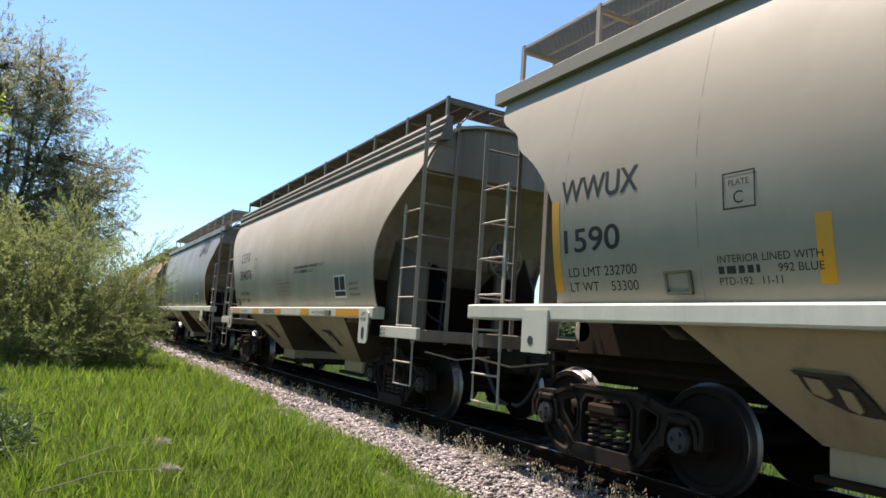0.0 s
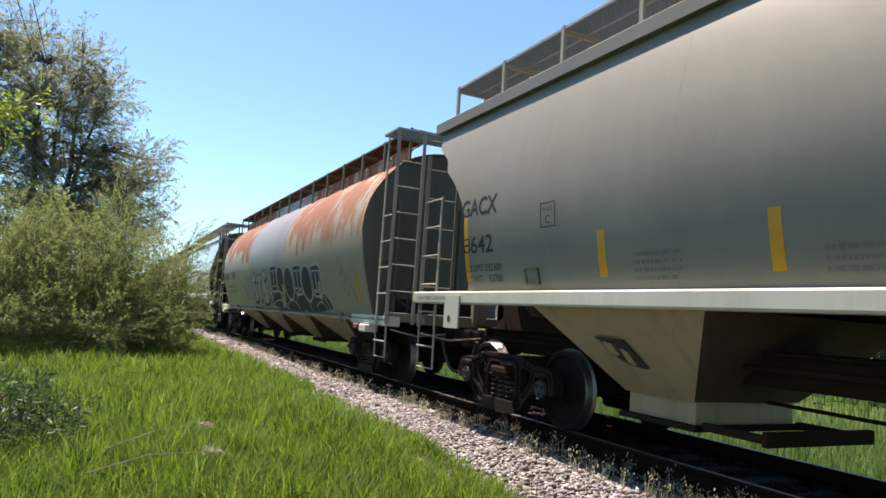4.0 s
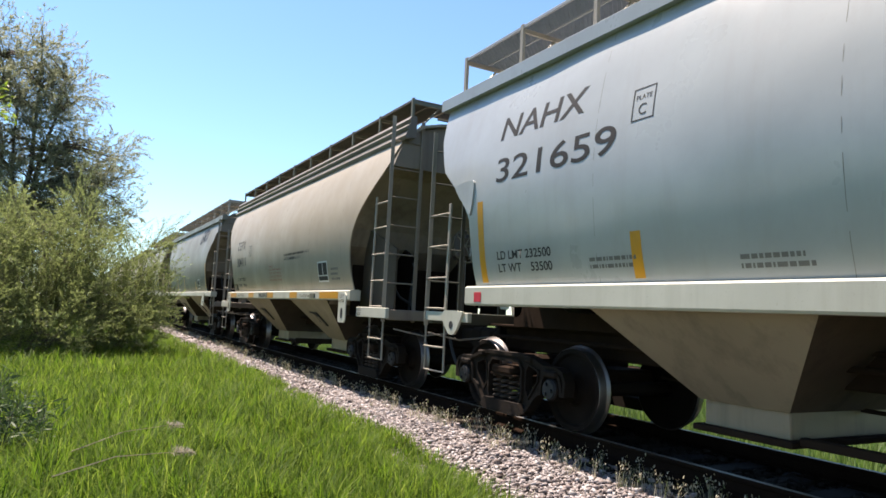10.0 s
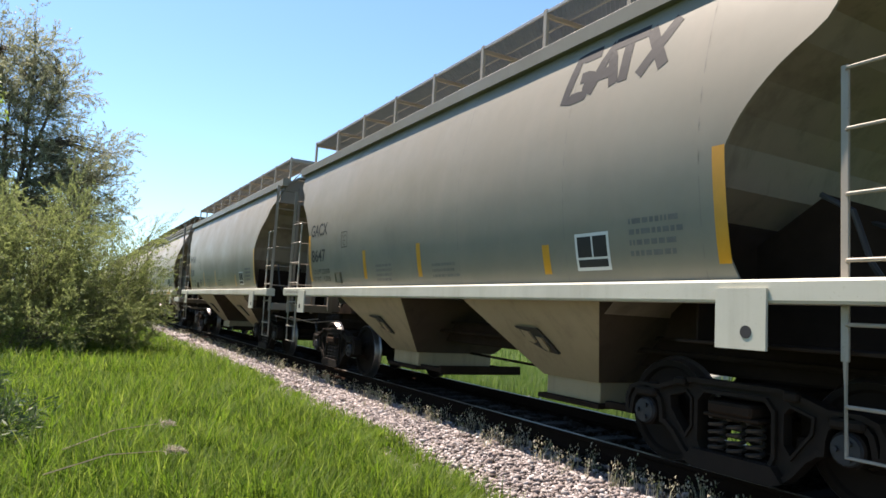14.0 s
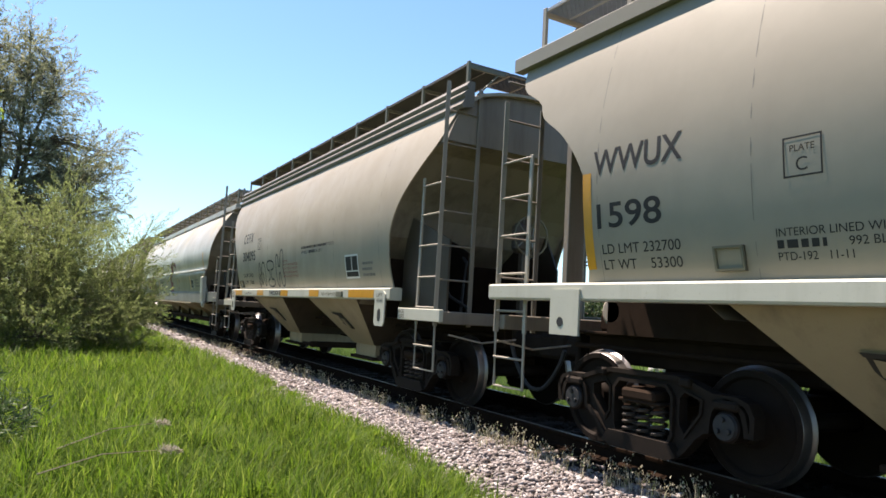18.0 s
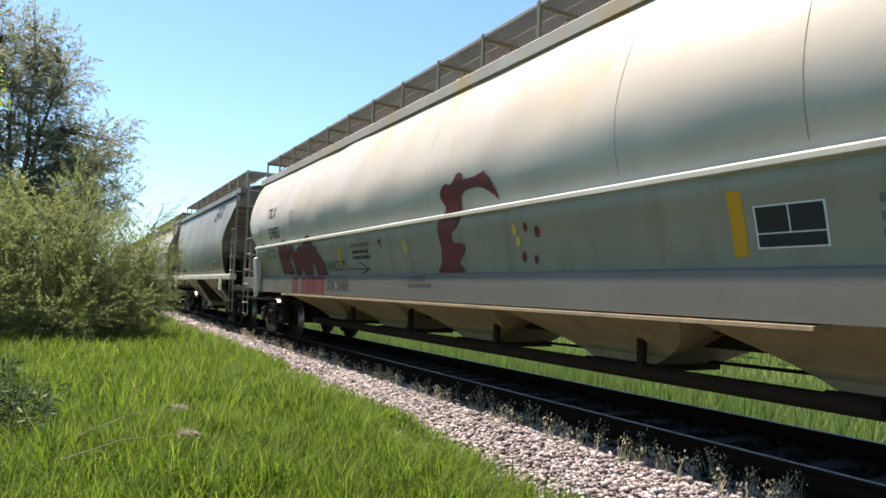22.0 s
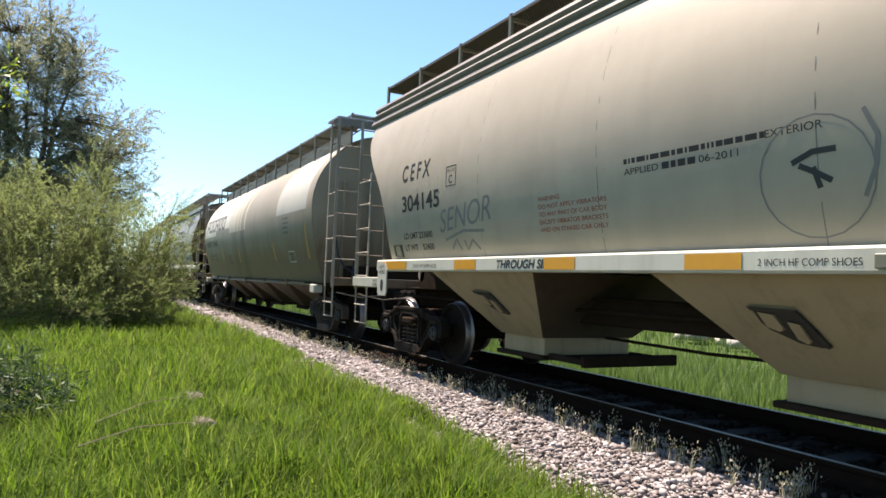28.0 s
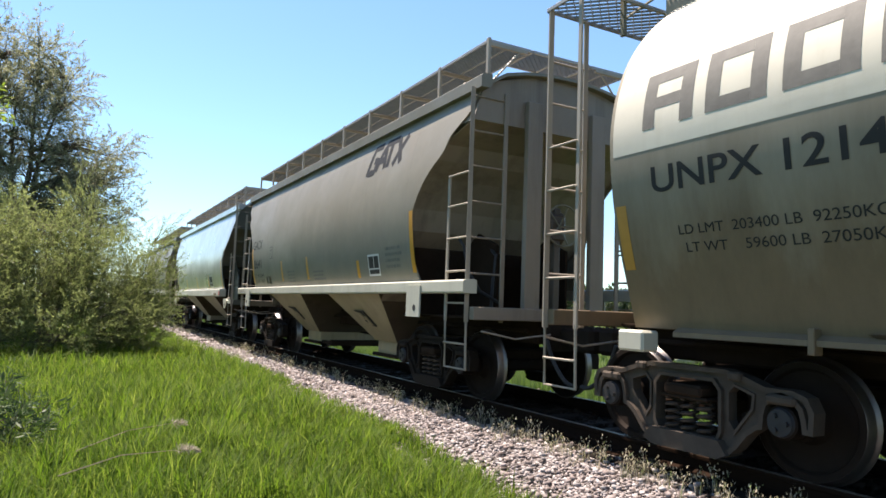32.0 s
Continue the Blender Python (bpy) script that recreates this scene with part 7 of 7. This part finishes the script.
def make_weeds():
    """Dry seed-headed weeds that stand along the edge of the ballast."""
    V, F, o = [], [], 0
    n = 400
    y = 3 + 40 * rng.random(n) ** 1.6
    x = rng.normal(-1.36, 0.12, n)
    for i in range(n):
        k = 9
        a = rng.uniform(0, 2 * np.pi, k)
        hh = rng.uniform(0.08, 0.25)
        v, f = blades(k, x[i] + rng.normal(0, 0.02, k), y[i] + rng.normal(0, 0.02, k), hh * rng.uniform(0.6, 1.1, k), np.full(k, 0.006), 0.7)
        V.append(v), F.append(f + o)
        o += len(v)
        k = 14
        hx, hy = x[i] + rng.normal(0, 0.03, k), y[i] + rng.normal(0, 0.03, k)
        v, f = blades(k, hx, hy, rng.uniform(0.012, 0.03, k), np.full(k, 0.011), 0.9, z=ground_z(hx, hy) + hh * rng.uniform(0.6, 1.05, k))
        V.append(v), F.append(f + o)
        o += len(v)
    tagged(new("ballast_weeds", cloud_mesh("ballast_weeds", np.concatenate(V), np.concatenate(F), M_STRAW)), "dry seed-headed weeds along the stones", "weeds", kind="stuff")


make_weeds()


# ---- trees ----
def spray_tree(name, label, category, base, lobes, sprays, per, leaf_size, leaf_mat, seed, trunks=1, rad=0.16, length=0.8, rise=0.5, loose=0.11, branch_r=0.02, slim=0.26):
    """A tree or bush whose feathery sprays fill the given lobes (x, y, z, rx, ry, rz), each on its own limb."""
    r = np.random.default_rng(seed)
    root = tagged(new(name), label, category)
    B = np.array(base, float)
    root.location = base
    wood, P, D = Shape(), [], []
    vol = np.array([l[3] * l[4] * l[5] for l in lobes]) ** 0.55
    pick = r.choice(len(lobes), sprays, p=vol / vol.sum())
    stems = []
    for t in range(trunks):
        a = 2 * math.pi * t / trunks + 0.7
        off = np.array([math.cos(a), math.sin(a), 0]) * (0.3 if trunks > 1 else 0)
        l = lobes[t % len(lobes)]
        top = np.array([l[0], l[1], l[2] + l[5] * 0.55]) - B
        pts = [off + (top - off) * f + np.array([r.normal(0, 0.1), r.normal(0, 0.1), 0]) * f * (1 - f) * 4 for f in np.linspace(0, 1, 8)]
        wood.tube(pts, [rad * (1 - 0.85 * f) for f in np.linspace(0, 1, 8)], 7)
        stems.append(np.array(pts))
    nodes = np.concatenate(stems)
    for n in range(sprays):
        l = lobes[pick[n]]
        d = r.normal(0, 1, 3)
        d /= np.linalg.norm(d)
        f = r.uniform(0.35, 1.0) ** 0.45
        c = np.array(l[:3]) + d * np.array(l[3:]) * f - B
        if c[2] < 0.1:
            c[2] = 0.1 + 0.3 * r.random()
        way = d * np.array([1, 1, 0.6]) + np.array([0, 0, rise]) + r.normal(0, 0.35, 3)
        way /= np.linalg.norm(way)
        ln = length * r.uniform(0.6, 1.3)
        q = nodes[np.argmin(np.linalg.norm((nodes - c) * np.array([1, 1, 1.3]), axis=1) + np.where(nodes[:, 2] > c[2] + 0.2, 3, 0))]
        mid = (q + c) / 2 + np.array([0, 0, 0.12 * np.linalg.norm(c - q)]) + r.normal(0, 0.08, 3)
        tip = c + way * ln
        wood.tube([q, mid, c, tip], [branch_r * 1.6, branch_r, branch_r * 0.55, 0.003], 4)
        P.append(np.concatenate([c, tip]))
    P = np.array(P)
    # fine side twigs on every spray, leaves in two ranks along them
    twigs, each = 8, max(4, per // 8)
    c0, t0 = np.repeat(P[:, :3], twigs, 0), np.repeat(P[:, 3:], twigs, 0)
    ax = t0 - c0
    ln = np.linalg.norm(ax, axis=1, keepdims=True)
    ax = ax / ln
    f = np.tile(np.linspace(-0.35, 0.9, twigs), sprays)[:, None] + r.normal(0, 0.06, (sprays * twigs, 1))
    side = r.normal(0, 1, (sprays * twigs, 3))
    side -= ax * (side * ax).sum(1, keepdims=True)
    side /= np.linalg.norm(side, axis=1, keepdims=True)
    td = ax * 0.85 + side * (loose * 7) + np.array([0, 0, -0.12])
    td /= np.linalg.norm(td, axis=1, keepdims=True)
    tl = ln * (0.75 - 0.4 * f) * r.uniform(0.6, 1.25, (sprays * twigs, 1))
    n = sprays * twigs * each
    q0, dd, ll = np.repeat(c0 + ax * ln * f, each, 0), np.repeat(td, each, 0), np.repeat(tl, each, 0)
    g = np.tile(np.linspace(0.05, 1.0, each), sprays * twigs)[:, None]
    p = q0 + dd * ll * g + r.normal(0, 0.012, (n, 3)) * (1 + 2 * loose) - np.array([0, 0, 0.06]) * ll * g * g
    d = dd * 0.75 + r.normal(0, 0.42, (n, 3))
    d /= np.linalg.norm(d, axis=1, keepdims=True)
    u = np.cross(d, r.normal(0, 1, (n, 3)))
    u /= np.linalg.norm(u, axis=1, keepdims=True)
    s = leaf_size * r.uniform(0.5, 1.4, n)
    V = np.empty((n, 4, 3))
    V[:, 0], V[:, 2] = p, p + d * (2 * s)[:, None]
    V[:, 1], V[:, 3] = p + d * s[:, None] + u * (s * slim)[:, None], p + d * s[:, None] - u * (s * slim)[:, None]
    part("trunk", wood, M_BARK, root) if name != "weed_clump" else tagged(part("stem", wood, M_BARK, root), kind="stuff")
    crown = part("crown", cloud_mesh("crown", V.reshape(-1, 3), np.arange(n * 4).reshape(n, 4), leaf_mat), None, root)
    tagged(crown, kind="stuff")
    return root


def gz(x, y):
    return float(ground_z(x, y)) - 0.05


FEATHERY = "tall grey-green tree with fine feathery leaves"
spray_tree("tree", FEATHERY, "tree", (-7.6, 25.4, gz(-7.6, 25.4)),
           [(-6.9, 25.2, 4.7, 1.7, 1.7, 1.3), (-7.7, 25.4, 6.6, 1.5, 1.6, 1.2), (-8.3, 25.5, 8.2, 1.1, 1.2, 1.0), (-6.4, 25.2, 7.9, 0.55, 0.7, 0.75), (-7.2, 25.3, 9.0, 0.4, 0.5, 0.6), (-6.6, 25, 3.0, 1.6, 1.6, 1.2), (-5.4, 25, 5.75, 0.85, 1.0, 0.5), (-5.2, 24.9, 4.7, 0.75, 0.9, 0.5), (-5.4, 24.8, 3.7, 0.7, 0.9, 0.6)],
           620, 320, 0.038, M_LEAF, 21, trunks=5, rad=0.15, length=0.95, rise=0.35)
spray_tree("tree", FEATHERY, "tree", (-10.6, 26.4, gz(-10.6, 26.4)),
           [(-10.2, 26, 4.5, 2.6, 1.9, 2.4), (-10.6, 26.2, 8.0, 2.0, 1.8, 2.0), (-9.0, 25.8, 9.4, 0.7, 0.8, 1.0)],
           380, 288, 0.042, M_LEAF, 22, trunks=2, rad=0.18, length=1.0)
LIGHT = "light green feathery bush on the verge"
spray_tree("bush", LIGHT, "bush", (-4.6, 20.4, gz(-4.6, 20.4)),
           [(-4.4, 20.4, 1.1, 0.7, 0.8, 0.8), (-4.05, 20.4, 2.0, 0.25, 0.35, 0.5), (-3.75, 20.4, 2.6, 0.12, 0.2, 0.45), (-5.1, 20.2, 1.1, 0.7, 0.8, 0.8), (-5.0, 20.2, 1.9, 0.25, 0.35, 0.35), (-3.75, 20.4, 1.4, 0.22, 0.35, 0.3), (-4.7, 19.4, 0.5, 0.8, 0.5, 0.35), (-4.9, 19.0, 0.1, 0.7, 0.4, 0.2), (-3.75, 20.3, 0.6, 0.25, 0.4, 0.35), (-4.3, 19.7, -0.1, 0.6, 0.6, 0.2)],
           300, 320, 0.026, M_LEAF_B, 31, trunks=9, rad=0.035, length=0.95, rise=0.7, branch_r=0.008, loose=0.055)
spray_tree("bush", LIGHT, "bush", (-6.4, 19.8, gz(-6.4, 19.8)),
           [(-6.3, 19.8, 1.5, 0.85, 0.9, 1.0), (-5.6, 19.7, 2.3, 0.4, 0.5, 0.6), (-5.4, 19.8, 3.0, 0.2, 0.3, 0.3), (-6.3, 19.8, 2.7, 0.45, 0.5, 0.4), (-6.2, 18.6, 0.5, 1.1, 0.6, 0.4), (-5.9, 18.2, 0.1, 0.9, 0.5, 0.2), (-6.6, 18.9, 1.2, 0.7, 0.5, 0.3)],
           300, 320, 0.028, M_LEAF_B, 32, trunks=8, rad=0.045, length=1.15, rise=0.7, branch_r=0.009, loose=0.055)
spray_tree("bush", LIGHT, "bush", (-8.3, 19.4, gz(-8.3, 19.4)),
           [(-8.3, 19.4, 1.5, 1.1, 1.0, 1.1), (-7.5, 19.3, 2.0, 0.55, 0.6, 0.7), (-9.4, 19.4, 1.5, 1.1, 1.0, 1.2), (-8.2, 18.2, 0.5, 1.3, 0.6, 0.4), (-8.0, 17.7, 0.1, 1.2, 0.5, 0.2), (-7.6, 18.6, 1.3, 0.7, 0.5, 0.3)],
           300, 320, 0.03, M_LEAF_B, 33, trunks=7, rad=0.05, length=1.2, rise=0.7, branch_r=0.009, loose=0.055)
spray_tree("sapling", "young tree with bright yellow-green leaves", "tree", (-8.75, 15.0, gz(-8.75, 15)),
           [(-7.6, 15.0, 4.6, 0.35, 0.4, 0.15), (-8.6, 15.0, 4.2, 0.7, 0.7, 0.9)], 46, 60, 0.06, M_LEAF_Y, 34, trunks=2, rad=0.05, length=0.5, rise=0.1, branch_r=0.014)
spray_tree("weed_clump", "dark green leafy weed clump in the grass", "weed", (-6.25, 7.5, gz(-6.25, 7.5)),
           [(-6.3, 7.5, -0.12, 0.4, 0.5, 0.25), (-6.5, 7.7, 0.02, 0.3, 0.4, 0.25)], 60, 40, 0.045, M_WEED, 35, trunks=4, rad=0.012, length=0.3, rise=1.3, loose=0.16, branch_r=0.004, slim=0.2)

def overhead_line():
    line = tagged(new("overhead_wires"), "two thin overhead wires between distant wooden poles", "utility line")
    for x, z in ((-8.1, 9.3), (-8.6, 9.7)):
        pts = [(x, y, z - 0.9 * (1 - ((y - 35) / 60) ** 2)) for y in np.linspace(-25, 95, 25)]
        part("wire", Shape().tube(pts, 0.012, 5), M_HOSE, line)
    for y in (-25, 95):
        part("pole", Shape().tube([(-8.35, y, -0.8), (-8.35, y, 10.2)], [0.15, 0.1], 10), M_BARK, line)
        part("crossarm", Shape().box(-9.2, -7.5, y - 0.05, y + 0.05, 9.25, 9.37, 0.01), M_BARK, line)


overhead_line()


def dry_plume(a, b, seed):
    """A bent dry stalk with a feathery seed head."""
    root = tagged(new("dry_reed"), "dry pale reed stalk bent over the grass", "reed")
    A, B = Vector(a), Vector(b)
    mid = A.lerp(B, 0.5) + Vector((0, 0, 0.05))
    part("stalk", Shape().tube([A, mid, B], [0.006, 0.005, 0.003], 5), M_STRAW, root)
    r = np.random.default_rng(seed)
    d = np.array((B - A).normalized())
    n = 160
    f = r.random(n)
    p = np.array(B)[None] + d[None] * (0.22 * f)[:, None] + np.array([0, 0, -0.05])[None] * (f ** 2)[:, None]
    w = d[None] * 0.7 + r.normal(0, 0.5, (n, 3))
    w /= np.linalg.norm(w, axis=1, keepdims=True)
    u = np.cross(w, r.normal(0, 1, (n, 3)))
    u /= np.linalg.norm(u, axis=1, keepdims=True)
    V = np.empty((n, 4, 3))
    V[:, 0], V[:, 2] = p, p + w * (0.07 * (1.1 - 0.6 * f))[:, None]
    V[:, 1], V[:, 3] = p + w * 0.03 + u * 0.003, p + w * 0.03 - u * 0.003
    tagged(part("plume", cloud_mesh("plume", V.reshape(-1, 3), np.arange(n * 4).reshape(n, 4), M_PLUME), None, root), kind="stuff")


dry_plume((-5.72, 5.35, -0.02), (-4.93, 5.75, 0.02), 1)
dry_plume((-5.6, 6.3, -0.05), (-4.78, 7.1, 0.0), 2)

# the distance beyond the rails
far = random.Random(77)


def far_tree(az, dist, height, width, mat, seed, label="green broad-leaved tree in the distance", name="far_tree"):
    a = radians(az)
    x, y = EYE[0] + dist * math.sin(a), dist * math.cos(a)
    z = gz(x, y)
    lobes = [(x, y, z + height * 0.58, width * 0.42, width * 0.42, height * 0.36), (x - width * 0.22, y + 1, z + height * 0.45, width * 0.3, width * 0.3, height * 0.28), (x + width * 0.22, y - 1, z + height * 0.5, width * 0.3, width * 0.3, height * 0.26)]
    spray_tree(name, label, "tree", (x, y, z), lobes, 90, 60, 0.16 * dist / 55, mat, seed, trunks=1, rad=0.25, length=width * 0.12, rise=0.2, loose=0.2, branch_r=0.04, slim=0.6)


for i in range(18):
    far_tree(40 + i * 1.75 + far.uniform(-0.6, 0.6), far.uniform(60, 100), far.uniform(4.2, 6.2), far.uniform(5, 8), M_LEAF_F, 100 + i)
far_tree(55.7, 48, 4.6, 4.6, M_LEAF_P, 140, "dark red leaved tree in the distance", "plum_tree")
far_tree(60.5, 46, 5.2, 4.5, M_LEAF_F, 141)
for i in range(8):
    far_tree(-20 + i * 5 + far.uniform(-1, 1), far.uniform(110, 170), far.uniform(5, 9), far.uniform(7, 11), M_LEAF_F, 160 + i)


def pickup(x, y, turn):
    """A parked white pickup seen under and between the wagons."""
    car = tagged(new("pickup_truck"), "white pickup truck parked beyond the rails", "truck")
    car.matrix_basis = pose(x, y, gz(x, y) + 0.03, 0, 0, turn)
    body = Shape().prism([(-2.7, 0.45), (-2.7, 1.0), (-1.0, 1.05), (-0.75, 1.1), (1.0, 1.1), (2.4, 0.98), (2.6, 0.8), (2.6, 0.45)], -0.95, 0.95)
    part("body", body, P_TRUCK, car)
    part("cab", Shape().prism([(-0.75, 1.1), (-0.6, 1.72), (0.4, 1.74), (1.05, 1.1)], -0.85, 0.85), P_TRUCK, car)
    part("side_window", Shape().prism([(-0.62, 1.15), (-0.5, 1.64), (0.36, 1.65), (0.85, 1.15)], -0.86, 0.86), M_GLASS, car)
    for wx in (-0.9, 0.9):
        for wy in (-1.75, 1.65):
            t = Shape().lathe_x([(-0.11, 0.2), (-0.11, 0.34), (-0.08, 0.37), (0.08, 0.37), (0.11, 0.34), (0.11, 0.2)], 20)
            t.v = [(a + wx, b + wy, c + 0.37) for a, b, c in t.v]
            tyre = part("tyre", t, M_HOSE, car)
            rim = Shape().lathe_x([(-0.1, 0.2), (-0.07, 0.15), (-0.09, 0.001)] if wx < 0 else [(0.1, 0.2), (0.07, 0.15), (0.09, 0.001)], 16)
            rim.v = [(a + wx, b + wy, c + 0.37) for a, b, c in rim.v]
            part("rim", rim, M_GRATE, tyre)


pickup(15.6, 11.2, 8)


def rubble(x, y):
    root = tagged(new("rubble_heap"), "heap of pale broken concrete in the grass", "rubble", kind="stuff")
    v, f = ico()
    r = np.random.default_rng(9)
    for i in range(16):
        p = v * r.uniform(0.7, 1.15, (len(v), 1)) * r.uniform(0.15, 0.4, 3) * np.array([1, 1.3, 0.7]) + np.array([r.normal(0, 0.7), r.normal(0, 1.1), 0.15 + 0.35 * r.random()])
        o = part("broken_slab", cloud_mesh("broken_slab", p, f, M_CONC), None, root)
    root.location = (x, y, gz(x, y))


rubble(13.8, 16.0)


# ---- how things move ----
SPEED_T = [0, 4, 8, 12, 16, 20, 24, 28, 32]
SPEED_V = [6.466, 6.099, 5.680, 5.318, 5.423, 5.609, 5.850, 5.959, 5.782]


def travelled(t):
    tt = np.linspace(0, 32, 1281)
    vv = np.interp(tt, SPEED_T, SPEED_V)
    s = np.concatenate([[0], np.cumsum((vv[1:] + vv[:-1]) / 2) * (tt[1] - tt[0])])
    return np.interp(t, tt, s)


def motions():
    whole = [float(t) for t in range(33)]
    way = [float(travelled(t)) for t in whole]
    for car, station in CARS:
        walk(car, [(t, pose(0, station - s, 0)) for t, s in zip(whole, way)])
    ticks = [round(i * 0.1, 1) for i in range(321)]
    turn = [math.degrees(float(travelled(t)) / WHEEL_R) for t in ticks]
    for w in WHEELSETS:
        y = w.location.y
        walk(w, [(t, pose(0, y, WHEEL_R, a)) for t, a in zip(ticks, turn)])


motions()
